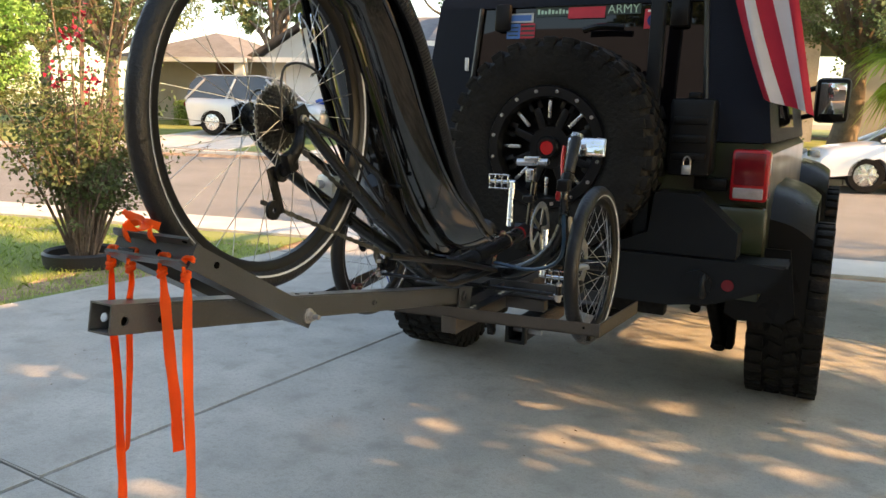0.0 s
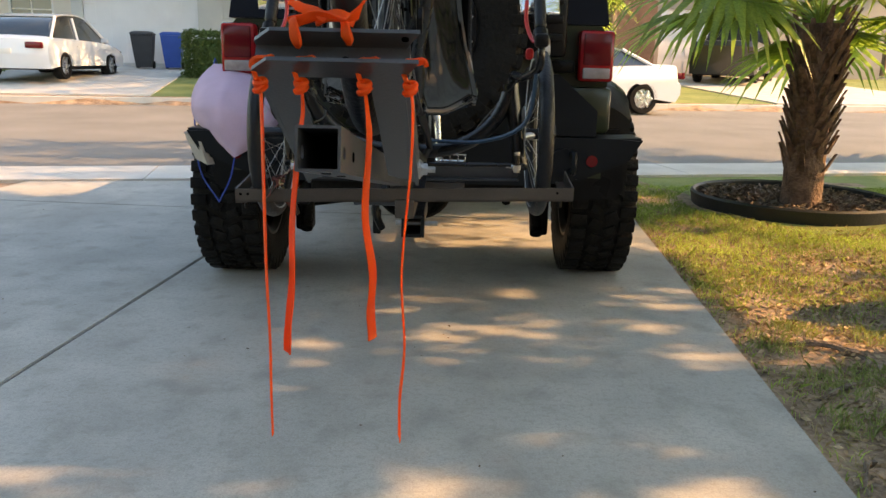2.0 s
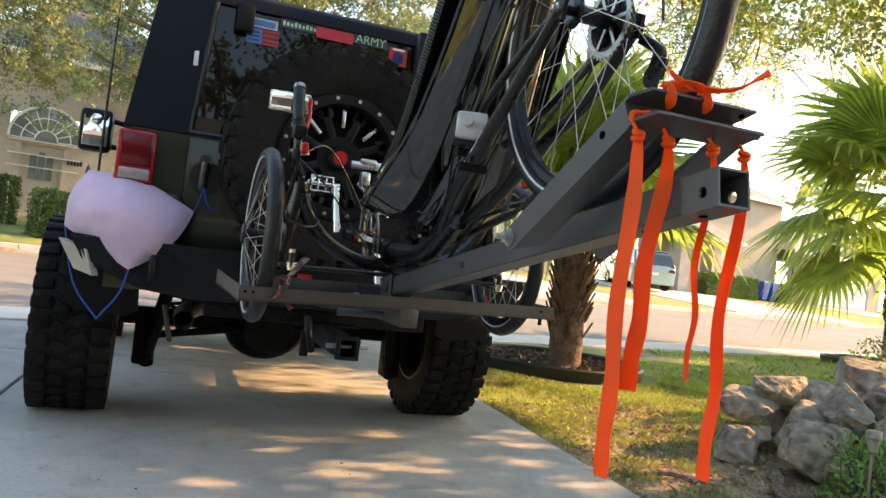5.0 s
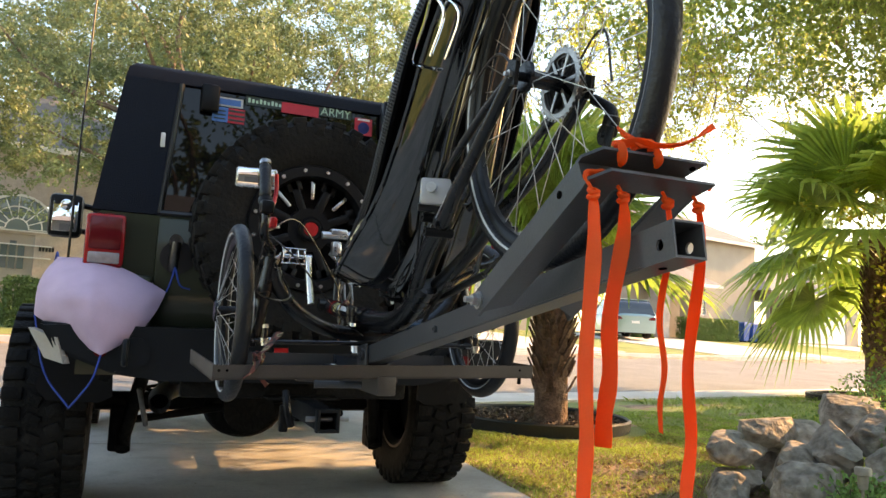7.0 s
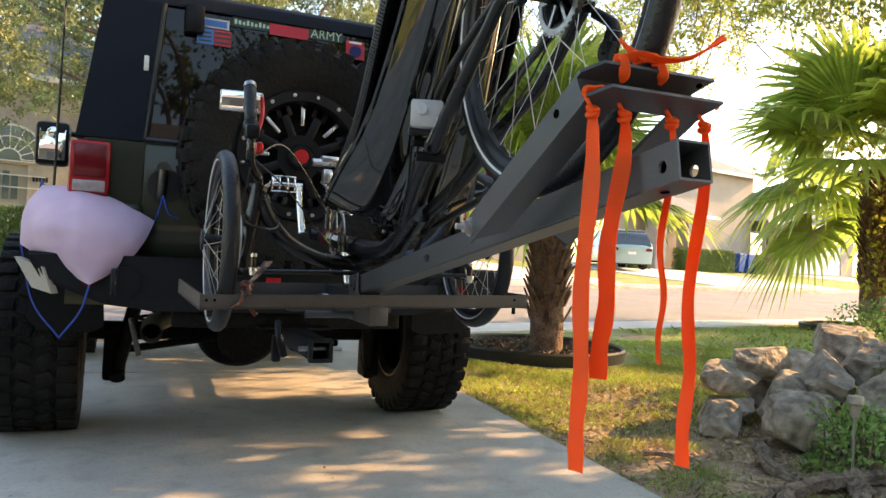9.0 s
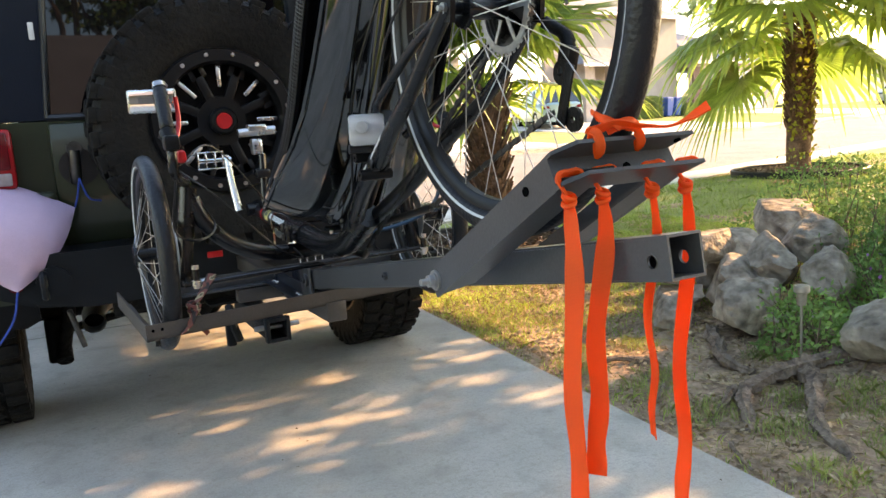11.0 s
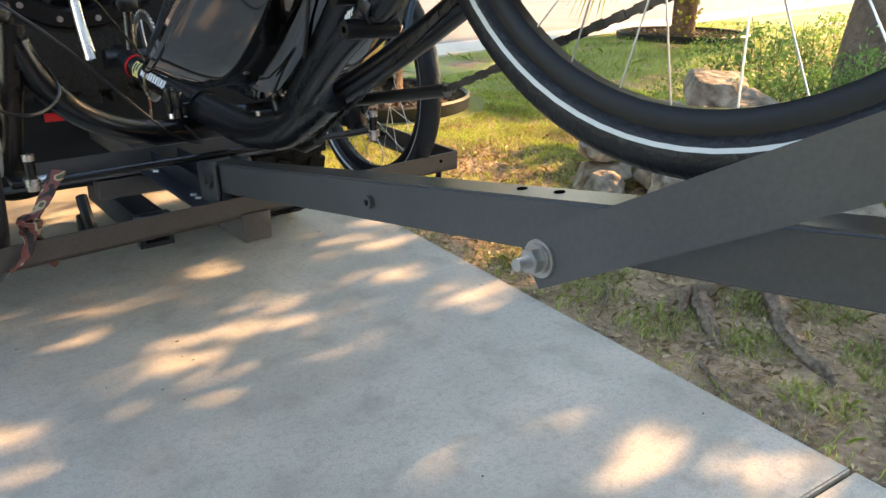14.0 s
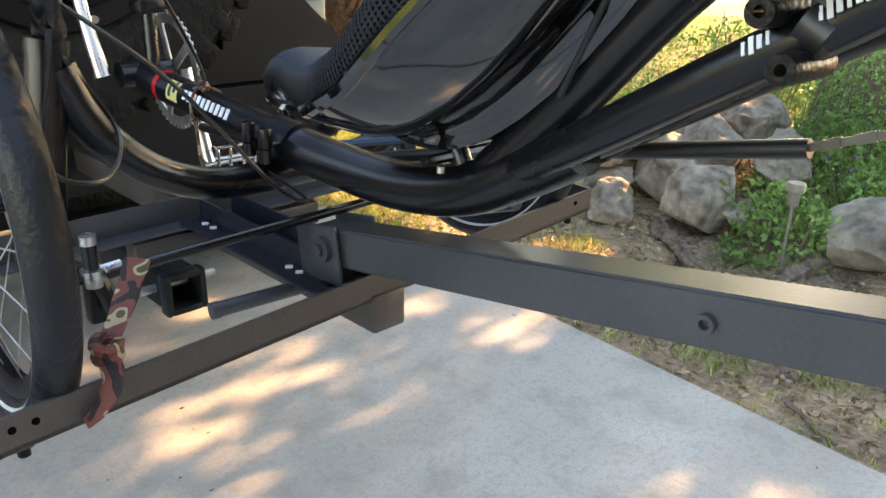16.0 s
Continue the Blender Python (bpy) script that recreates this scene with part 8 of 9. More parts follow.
# fallen twigs, pebbles and leaves on soil and concrete
pts = []
rl = random.Random(8)
for _ in range(9000):
    x, y = rl.uniform(1.15, 3.6), rl.uniform(-2.4, 1.2)
    if x - 0.068 * y > 1.37:
        pts.append((x, y, lawn_z(x, y) + 0.006))
tagged(leaf_mesh("leaf_litter", pts, 0.036, 0.014, M["litter"], None, droop=0, seed=44, flat=0.75), "dry fallen oak leaves on the soil", "leaf litter", kind="stuff")
pts = []
for _ in range(9000):
    x, y = rl.uniform(1.2, 3.4), rl.uniform(-2.4, 2.2)
    if x - 0.068 * y > 1.37 and noise.noise(Vector((x * 2.6, y * 2.6, 50))) > -0.12:
        pts.append((x, y, lawn_z(x, y) + 0.007))
tagged(leaf_mesh("straw_litter", pts, 0.062, 0.0042, M["straw"], None, droop=0, seed=46, flat=0.85), "dry straw and thin twigs scattered on the soil", "leaf litter", kind="stuff")
pts = [(rl.uniform(-3.4, 1.2), rl.uniform(-2.4, 2.0), 0.003) for _ in range(90)]
tagged(leaf_mesh("driveway_debris", pts, 0.012, 0.006, M["bark"], None, droop=0, seed=45, flat=0.95), "tiny dark leaf bits on the concrete", "leaf litter", kind="stuff")


def turf(name, u0, u1, v0, v1, nu, nv, lift=0.004):
    bm = bm_new()
    rows = []
    for i in range(nv + 1):
        row = []
        for k in range(nu + 1):
            p = street(u0 + (u1 - u0) * k / nu, v0 + (v1 - v0) * i / nv)
            p.z = lawn_z(p.x, p.y) + lift
            row.append(p)
        rows.append(row)
    sheet(bm, rows)
    return solo(name, bm, M["turf"], "mown green lawn", "lawn", kind="structure")


turf("lawn_far", -90, 120, 13.36, 60, 60, 24)
turf("lawn_left", -40, -3.1, -14, 3.97, 30, 20)
turf("lawn_right", 2.9, 60, 1.2, 3.97, 60, 10, 0.006)

# ---- the owner's house, added out of view behind to close the drive ----
back = thing("house", (0, -10.3, 0), "grey stucco house front added out of view behind the driveway", "house")
bm = bm_new()
box(bm, (-1.0, -9.4, 1.5), (16, 0.3, 3.0), None)
part("wall", bm, M["backwall"], back, smooth=False)
bm = bm_new()
box(bm, (-1.2, -9.22, 1.1), (4.9, 0.06, 2.2), None, 0.01)
part("garage_door", bm, M["backdoor"], back, smooth=False)
bm = bm_new()
loft_box(bm, [[(-9.6, -8.7, 3.0), (7.6, -8.7, 3.0), (7.6, -16.5, 3.0), (-9.6, -16.5, 3.0)], [(-6, -12.3, 5.2), (4, -12.3, 5.2), (4, -12.7, 5.2), (-6, -12.7, 5.2)]])
part("roof", bm, M["roof"], back, smooth=False)

# ---- across the street ----


def crown_points(c, rad, n, seed, blobs=26, hollow=0.55):
    r = random.Random(seed)
    out = []
    cs = []
    for _ in range(blobs):
        d = Vector((r.gauss(0, 1), r.gauss(0, 1), r.gauss(0, 0.8))).normalized() * r.uniform(hollow, 1.0)
        cs.append((Vector((c[0] + d.x * rad[0], c[1] + d.y * rad[1], c[2] + d.z * rad[2])), r.uniform(0.22, 0.42) * min(rad)))
    per = 42
    for k in range(max(1, n // per)):
        b, br = cs[k % blobs]
        d = Vector((r.gauss(0, 1), r.gauss(0, 1), r.gauss(0, 0.75))).normalized() * br * 1.12 * (r.random() ** 0.45)
        tw = b + Vector((d.x, d.y, d.z * 0.85))
        run = Vector((r.gauss(0, 1), r.gauss(0, 1), r.gauss(-0.35, 0.5))).normalized() * r.uniform(0.15, 0.45)
        for _ in range(per):
            q = tw + run * r.uniform(-1, 1)
            out.append((q.x + r.gauss(0, 0.085), q.y + r.gauss(0, 0.085), q.z + r.gauss(0, 0.06)))
    return out, [b for b, _ in cs]


def far_tree(base, height, c_off, rad, n, seed, leaf=0.22, r0=0.25, label="leafy tree across the street", material=None, blobs=26):
    tree = thing("tree", base, label, "tree", group="trees across the street")
    base = Vector(base)
    c = base + Vector(c_off)
    pts, cs = crown_points(c, rad, n, seed, blobs)
    bm = bm_new()
    fork = base + Vector((0.2, 0, height * 0.28))
    line = smooth_line([base - Vector((0, 0, 0.1)), base.lerp(fork, 0.5) + Vector((0.1, 0, 0)), fork], 4)
    sweep(bm, line, [r0 * (1.2 - 0.35 * i / len(line)) for i in range(len(line))], 10)
    part("trunk", bm, M["bark"], tree)
    bm = bm_new()
    limbs(bm, fork, cs[:: max(1, len(cs) // 11)], r0 * 0.5, seed, seg=6)
    part("limb_work", bm, M["bark"], tree)
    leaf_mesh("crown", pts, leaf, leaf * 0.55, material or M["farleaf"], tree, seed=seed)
    return tree


def g(u, v):
    p = street(u, v)
    p.z = ground_z(p.x, p.y)
    return p


# two added trees round the house front, out of view
far_tree((-7.5, -5.5, 0), 8, (0, 0, 5.6), (4.5, 3.5, 2.6), 10000, 40, label="unseen leafy tree added beside the house front")
far_tree((1.5, -15.5, 0), 10, (0, 0, 7.2), (6.5, 3.5, 3), 15000, 41, label="unseen leafy tree added behind the house front")
far_tree(g(4.8, 17.6), 8, (0.0, -1.5, 6.3), (7.2, 4.6, 4.0), 110000, 2, leaf=0.10, r0=0.28, label="large spreading oak in front of the brick house", blobs=64)
far_tree(g(8.0, 24.0), 9, (-0.5, 0, 7.2), (7.5, 4, 4.0), 50000, 3, leaf=0.12, blobs=64)
far_tree(g(1.5, 27.5), 12, (0, 0, 9.2), (5.2, 3, 3.4), 42000, 23, leaf=0.12, r0=0.22, label="tall leafy tree behind the brick house", blobs=46)
far_tree(g(9.0, 19.5), 10, (0, 0, 8.4), (4.6, 3.5, 3.2), 40000, 22, leaf=0.12, r0=0.2, blobs=46)
far_tree(g(-17.0, 18.5), 8, (0, 0, 5.2), (4.4, 3, 2.9), 42000, 21, leaf=0.13, r0=0.18, blobs=52)
far_tree(g(-16, 28), 9, (0, 0, 6.6), (5, 4, 3.4), 17000, 4)
far_tree(g(-8, 33), 10, (0, 0, 7.6), (6, 4, 3.6), 17000, 5)
far_tree(g(-25, 22), 9, (0, 0, 5.5), (5.5, 4, 3.4), 26000, 6, leaf=0.18, material=M["leaf2"], blobs=40)
far_tree(g(20, 34), 10, (0, 0, 7), (7, 5, 4), 17000, 7)
far_tree(g(33, 36), 11, (0, 0, 8), (7, 5, 4), 17000, 8)
far_tree(g(52, 24), 10, (0, 0, 6.5), (7, 5, 4), 17000, 9)
far_tree(g(-1, 36), 10, (0, 0, 8.5), (7, 5, 4), 17000, 10)
far_tree(g(-18.5, 14.5), 5, (0, 0, 3.2), (2.4, 2, 1.8), 12000, 13, leaf=0.13, r0=0.12, material=M["leaf2"])
far_tree(g(-20.5, 16.5), 5, (0, 0, 2.5), (2.8, 1.8, 2.2), 21000, 16, leaf=0.11, r0=0.12, label="dense bushy tree across the street", blobs=40)
far_tree(g(-30, 30), 10, (0, 0, 6.5), (7, 5, 4), 17000, 14)


def hedge(u0, u1, v0, v1, h, seed, label="clipped green hedge across the street"):
    b = g((u0 + u1) / 2, (v0 + v1) / 2)
    hd = thing("hedge", b, label, "hedge", group="hedges across the street")
    r = random.Random(seed)
    pts = []
    for _ in range(int(2600 * (u1 - u0) * h)):
        u, v, z = r.uniform(u0, u1), r.uniform(v0, v1), r.uniform(0, h)
        s = r.random()
        if s < 0.45:
            v = v0 + abs(r.gauss(0, 0.06))
        elif s < 0.75:
            z = h - abs(r.gauss(0, 0.06))
        else:
            u = r.choice((u0, u1)) + r.gauss(0, 0.05)
        p = g(u, v)
        z += 0.07 * noise.noise(Vector((u * 2, v * 2, seed)))
        pts.append((p.x, p.y, p.z + z))
    leaf_mesh("foliage", pts, 0.075, 0.045, M["hedge"], hd, seed=seed)
    bm = bm_new()
    box(bm, b + Vector((0, 0, h * 0.42)), ((u1 - u0) * 0.9, (v1 - v0) * 0.8, h * 0.84), rz(12.4).to_3x3(), 0.1)
    part("inner_growth", bm, M["hedge"], hd)


fan_palm(tuple(g(6.3, 15.6)), 2.5, 0.2, 2.0, 20, 15, 140, label="fan palm across the street")
hedge(-8.8, -7.6, 17.6, 18.6, 1.2, 1)
hedge(-3.0, 0.2, 17.8, 18.8, 1.15, 2)
hedge(0.4, 3.4, 14.8, 15.8, 1.0, 9)
hedge(29.9, 33.9, 20.6, 21.4, 1.1, 3)
hedge(26.2, 27.3, 20.6, 21.2, 1.15, 4)
hedge(-15.6, -14.2, 20.0, 20.8, 0.8, 5)
hedge(36.2, 37.2, 20.8, 21.4, 0.7, 6)


def sbox(bm, u0, u1, v0, v1, z0, z1):
    m = Matrix(((SU.x, SV.x, 0), (SU.y, SV.y, 0), (0, 0, 1)))
    c = street((u0 + u1) / 2, (v0 + v1) / 2, (z0 + z1) / 2)
    box(bm, c, (u1 - u0, v1 - v0, z1 - z0), m)


def wall_with_holes(name, u0, u1, v, z0, z1, holes, material, parent, thick=0.2):
    """A street-facing wall at v, cut by rectangular holes (u0, u1, z0, z1)."""
    bm = bm_new()
    us = sorted({u0, u1, *[h[0] for h in holes], *[h[1] for h in holes]})
    for a, b in zip(us, us[1:]):
        zs = [(z0, z1)]
        for h in holes:
            if h[0] < (a + b) / 2 < h[1]:
                out = []
                for lo, hi in zs:
                    if h[2] > lo:
                        out.append((lo, min(hi, h[2])))
                    if h[3] < hi:
                        out.append((max(lo, h[3]), hi))
                zs = out
        for lo, hi in zs:
            if hi - lo > 0.01:
                sbox(bm, a, b, v, v + thick, lo, hi)
    bmesh.ops.remove_doubles(bm, verts=list(bm.verts), dist=0.001)
    return part(name, bm, material, parent, smooth=False)


def window_unit(parent, u0, u1, v, z0, z1, cols=2, rows=2):
    bm = bm_new()
    w = 0.06
    sbox(bm, u0, u1, v + 0.02, v + 0.1, z0, z0 + w)
    sbox(bm, u0, u1, v + 0.02, v + 0.1, z1 - w, z1)
    sbox(bm, u0, u0 + w, v + 0.02, v + 0.1, z0 + w, z1 - w)
    sbox(bm, u1 - w, u1, v + 0.02, v + 0.1, z0 + w, z1 - w)
    fr = part("window", bm, M["trim"], parent, "white framed window", smooth=False)
    bm = bm_new()
    sbox(bm, u0 + w, u1 - w, v + 0.08, v + 0.09, z0 + w, z1 - w)
    part("pane", bm, M["houseglass"], fr, smooth=False)
    bm = bm_new()
    for i in range(1, cols):
        u = u0 + (u1 - u0) * i / cols
        sbox(bm, u - 0.015, u + 0.015, v + 0.05, v + 0.08, z0 + w, z1 - w)
    for i in range(1, rows):
        z = z0 + (z1 - z0) * i / rows
        sbox(bm, u0 + w, u1 - w, v + 0.052, v + 0.078, z - 0.015, z + 0.015)
    part("glazing_grid", bm, M["trim"], fr, smooth=False)


def garage_door(parent, u0, u1, v, z0, z1, rows=4, cols=8):
    bm = bm_new()
    sbox(bm, u0, u1, v + 0.10, v + 0.15, z0, z1)
    dr = part("garage_door", bm, M["garage"], parent, "white panelled garage door", smooth=False)
    du, dz = (u1 - u0) / cols, (z1 - z0) / rows
    for i in range(rows):
        bm = bm_new()
        sbox(bm, u0 + 0.01, u1 - 0.01, v + 0.085, v + 0.102, z0 + i * dz + 0.012, z0 + (i + 1) * dz - 0.012)
        for k in range(cols):
            sbox(bm, u0 + k * du + 0.06, u0 + (k + 1) * du - 0.06, v + 0.074, v + 0.086, z0 + i * dz + 0.09, z0 + (i + 1) * dz - 0.09)
        part("panel", bm, M["garage"], dr, smooth=False)


def gable_roof(name, u0, u1, v0, v1, z, rise, along, parent, over=0.4, material=None):
    """A pitched roof over a rectangle; along: 'u' ridge along the street, 'v' ridge towards it, 'hip' hipped."""
    u0, u1, v0, v1 = u0 - over, u1 + over, v0 - over, v1 + over
    bm = bm_new()
    if along == 'u':
        m = (v0 + v1) / 2
        top = [(u0, m), (u1, m)]
    elif along == 'v':
        m = (u0 + u1) / 2
        top = [(m, v0), (m, v1)]
    else:
        d = min(u1 - u0, v1 - v0) / 2
        top = [(u0 + d, (v0 + v1) / 2), (u1 - d, (v0 + v1) / 2)] if u1 - u0 > v1 - v0 else [((u0 + u1) / 2, v0 + d), ((u0 + u1) / 2, v1 - d)]
    lo = [bm.verts.new(street(a, b, z)) for a, b in ((u0, v0), (u1, v0), (u1, v1), (u0, v1))]
    hi = [bm.verts.new(street(a, b, z + rise)) for a, b in top]
    if along == 'v' or (along == 'hip' and u1 - u0 <= v1 - v0):
        if along == 'hip':
            bm.faces.new((lo[0], lo[1], hi[0]))
        bm.faces.new((lo[1], lo[2], hi[1], hi[0]))
        bm.faces.new((lo[2], lo[3], hi[1]))
        bm.faces.new((lo[3], lo[0], hi[0], hi[1]))
    else:
        bm.faces.new((lo[0], lo[1], hi[1], hi[0]))
        bm.faces.new((lo[1], lo[2], hi[1]))
        bm.faces.new((lo[2], lo[3], hi[0], hi[1]))
        bm.faces.new((lo[3], lo[0], hi[0]))
    bm.faces.new(lo[::-1])
    ob = part(name, bm, material or M["roof"], parent, "grey shingle roof", smooth=False)
    bm = bm_new()
    sbox(bm, u0, u1, v0 - 0.02, v0 + 0.02, z - 0.14, z + 0.02)
    part("fascia", bm, M["trim"], parent, smooth=False)
    return ob


def siding(parent, u0, u1, v, z0, z1, holes=()):
    n = int((z1 - z0) / 0.17)
    for i in range(n):
        a = z0 + i * (z1 - z0) / n
        b = a + (z1 - z0) / n
        spans = [(u0, u1)]
        for h in holes:
            if h[2] < (a + b) / 2 < h[3]:
                nxt = []
                for p, q in spans:
                    if h[0] > p:
                        nxt.append((p, min(q, h[0])))
                    if h[1] < q:
                        nxt.append((max(p, h[1]), q))
                spans = nxt
        for p, q in spans:
            if q - p < 0.02:
                continue
            bm = bm_new()
            vs = [bm.verts.new(street(uu, vv, zz)) for uu, vv, zz in ((p, v - 0.03, a), (q, v - 0.03, a), (q, v - 0.004, b), (p, v - 0.004, b), (p, v, a), (q, v, a))]
            bm.faces.new((vs[0], vs[1], vs[2], vs[3]))
            bm.faces.new((vs[4], vs[5], vs[1], vs[0]))
            part("board", bm, M["siding"], parent, smooth=False)


HZ = 0.86
# low house with a gabled garage
h1 = thing("house", g(-10, 24), "single-storey cream house with grey gabled roof and white garage", "house")
garage_hole = (-12.2, -9.5, HZ, HZ + 2.1)
w1 = wall_with_holes("wall", -12.9, -5.9, 21.6, HZ - 0.3, 3.05, [garage_hole, (-8.2, -7.0, HZ + 0.9, HZ + 2.0)], M["paintwall"], h1)
garage_door(h1, -12.2, -9.5, 21.6, HZ, HZ + 2.1)
window_unit(h1, -8.2, -7.0, 21.6, HZ + 0.9, HZ + 2.0)
wall_with_holes("side_wall", -12.9, -5.9, 30, HZ - 0.3, 3.05, [], M["paintwall"], h1)
for u in (-12.9, -6.1):
    bm = bm_new()
    sbox(bm, u, u + 0.2, 21.8, 30, HZ - 0.3, 3.05)
    part("end_wall", bm, M["paintwall"], h1, smooth=False)
gable_roof("roof", -12.9, -5.9, 21.6, 30.2, 3.05, 1.9, 'u', h1)
gable_roof("gable_roof", -12.9, -8.9, 21.1, 27, 3.0, 1.35, 'v', h1)
bm = bm_new()
m_ = Matrix.Translation(street(0, 21.15, 0)) @ Matrix(((SU.x, 0, SV.x, 0), (SU.y, 0, SV.y, 0), (0, 1, 0, 0), (0, 0, 0, 1)))
prism(bm, [(-12.9, 3.0), (-8.9, 3.0), (-10.9, 4.22)], m_, 0.2)
bmesh.ops.recalc_face_normals(bm, faces=list(bm.faces))
part("gable", bm, M["siding"], h1, "pale grey gable end", smooth=False)
bm = bm_new()
for k in range(6):
    sbox(bm, -11.06, -10.74, 21.09, 21.13, 3.30 + k * 0.085, 3.36 + k * 0.085)
part("gable_vent", bm, M["siding"], h1, "louvred vent", smooth=False)
for u in (-13.6,):
    bm = bm_new()
    sbox(bm, u, u + 0.35, 20.6, 20.95, HZ - 0.3, 2.9)
    part("porch_column", bm, M["trim"], h1, smooth=False)
gable_roof("porch_roof", -18, -13.3, 20.6, 27, 2.95, 1.1, 'hip', h1)
wall_with_holes("porch_wall", -18, -13.0, 22.4, HZ - 0.3, 2.95, [(-15.4, -14.4, HZ, HZ + 2.05)], M["stucco"], h1)
bm = bm_new()
sbox(bm, -15.4, -14.4, 22.5, 22.58, HZ, HZ + 2.05)
part("front_door", bm, M["darkdoor"], h1, smooth=False)

# brick house with white garage and arched window
h2 = thing("house", g(-1, 24), "pale brick house with white garage door and arched window", "house")
dh = (-6.2, -3.0, HZ, HZ + 2.2)
wall_with_holes("wall", -6.5, -2.3, 21.5, HZ - 0.3, 3.6, [dh], M["siding"], h2)
garage_door(h2, dh[0], dh[1], 21.5, HZ, HZ + 2.2)
siding(h2, -6.5, -2.3, 21.5, HZ, 3.6, [dh])
siding(h2, -2.3, -0.9, 21.55, HZ, 3.6)
arch = (0.15, 2.05)
wall_with_holes("entry_wall", -0.9, 5.0, 22.0, HZ - 0.3, 5.4, [(arch[0], arch[1], 2.95, 3.75), (0.5, 1.6, HZ, HZ + 2.0), (3.0, 4.3, HZ + 0.8, HZ + 2.2)], M["housebrick"], h2)
wall_with_holes("link_wall", -2.3, -0.9, 21.58, HZ - 0.3, 3.6, [], M["siding"], h2)
window_unit(h2, 3.0, 4.3, 22.0, HZ + 0.8, HZ + 2.2)
bm = bm_new()
sbox(bm, 0.5, 1.6, 22.08, 22.14, HZ, HZ + 2.0)
dd = part("front_door", bm, M["stucco"], h2, "tan front door with glass oval", smooth=False)
bm = bm_new()
for k in range(3):
    sbox(bm, 0.75 + k * 0.22, 0.92 + k * 0.22, 22.05, 22.08, HZ + 1.0, HZ + 1.8 - 0.1 * abs(k - 1))
part("door_glass", bm, M["houseglass"], dd, smooth=False)
# arched light: glass fan with bars
bm = bm_new()
cu_ = (arch[0] + arch[1]) / 2
poly = [(arch[0], 2.95), (arch[1], 2.95)] + [(cu_ + 0.95 * math.cos(a), 3.0 + 0.95 * math.sin(a)) for a in [math.pi * k / 14 for k in range(15)]]
m_ = Matrix.Translation(street(0, 21.96, 0)) @ Matrix(((SU.x, 0, SV.x, 0), (SU.y, 0, SV.y, 0), (0, 1, 0, 0), (0, 0, 0, 1)))
prism(bm, poly, m_, 0.03)
bmesh.ops.recalc_face_normals(bm, faces=list(bm.faces))
aw = part("arched_window", bm, M["houseglass"], h2, "arched fan window", smooth=False)
bm = bm_new()
for k in range(9):
    a = math.pi * k / 8
    sweep(bm, [street(cu_ + 0.3 * math.cos(a), 21.95, 3.0 + 0.3 * math.sin(a)), street(cu_ + 0.97 * math.cos(a), 21.95, 3.0 + 0.97 * math.sin(a))], 0.02, 4)
for rr in (0.3, 0.65, 0.98):
    sweep(bm, [street(cu_ + rr * math.cos(math.pi * k / 16), 21.95, 3.0 + rr * math.sin(math.pi * k / 16)) for k in range(17)], 0.025 if rr < 0.9 else 0.05, 4)
for zz in (2.2, 2.55, 2.95):
    sweep(bm, [street(arch[0], 21.95, zz), street(arch[1], 21.95, zz)], 0.025, 4)
part("glazing_grid", bm, M["trim"], aw, smooth=False)
bm = bm_new()
for k in range(5):
    sbox(bm, 1.72 + k * 0.085, 1.78 + k * 0.085, 21.97, 21.99, HZ + 1.55, HZ + 1.69)
part("number_bars", bm, M["cable"], h2, "dark number plaque bars", smooth=False)
gable_roof("roof", -6.5, -0.9, 21.5, 29, 3.6, 2.0, 'u', h2)
gable_roof("entry_roof", -0.9, 5.0, 21.9, 29, 5.4, 2.4, 'hip', h2)

# beige house opposite, seen past the palm
h3 = thing("house", g(14, 24), "beige stucco house with brick pier and garage", "house")
wall_with_holes("wall", 6.0, 21.5, 22.5, HZ - 0.3, 4.0, [(12.4, 16.4, HZ, HZ + 2.2), (8.2, 9.8, HZ + 0.8, HZ + 2.1), (18.2, 19.6, HZ + 0.7, HZ + 2.1)], M["stucco"], h3)
garage_door(h3, 12.4, 16.4, 22.5, HZ, HZ + 2.2)
window_unit(h3, 8.2, 9.8, 22.5, HZ + 0.8, HZ + 2.1)
window_unit(h3, 18.2, 19.6, 22.5, HZ + 0.7, HZ + 2.1)
bm = bm_new()
sbox(bm, 10.4, 12.1, 22.2, 22.5, HZ - 0.2, 3.3)
part("brick_pier", bm, M["redbrick"], h3, "red brick wall panel", smooth=False)
gable_roof("roof", 6.0, 21.5, 22.5, 31, 4.0, 2.2, 'hip', h3)

# two-storey house further along
h4 = thing("house", g(36, 24), "tan two-storey house with white garage and gabled roof", "house")
wall_with_holes("wall", 27.0, 38.2, 22.5, HZ - 0.3, 6.2, [(32.7, 33.8, 2.05, 3.5), (29.4, 30.4, HZ, HZ + 2.1)], M["stucco"], h4)
window_unit(h4, 32.7, 33.8, 22.5, 2.05, 3.5, 3, 4)
bm = bm_new()
sbox(bm, 29.4, 30.4, 22.6, 22.66, HZ, HZ + 2.1)
part("front_door", bm, M["darkdoor"], h4, smooth=False)
for u in (28.4, 30.8):
    bm = bm_new()
    sbox(bm, u, u + 0.75, 21.2, 21.9, HZ - 0.3, 3.5)
    part("porch_column", bm, M["housebrick"], h4, "pale brick porch column", smooth=False)
wall_with_holes("garage_wall", 38.2, 48.0, 21.6, HZ - 0.3, 3.7, [(41.0, 46.6, HZ, HZ + 2.3)], M["stucco"], h4)
garage_door(h4, 41.0, 46.6, 21.6, HZ, HZ + 2.3)
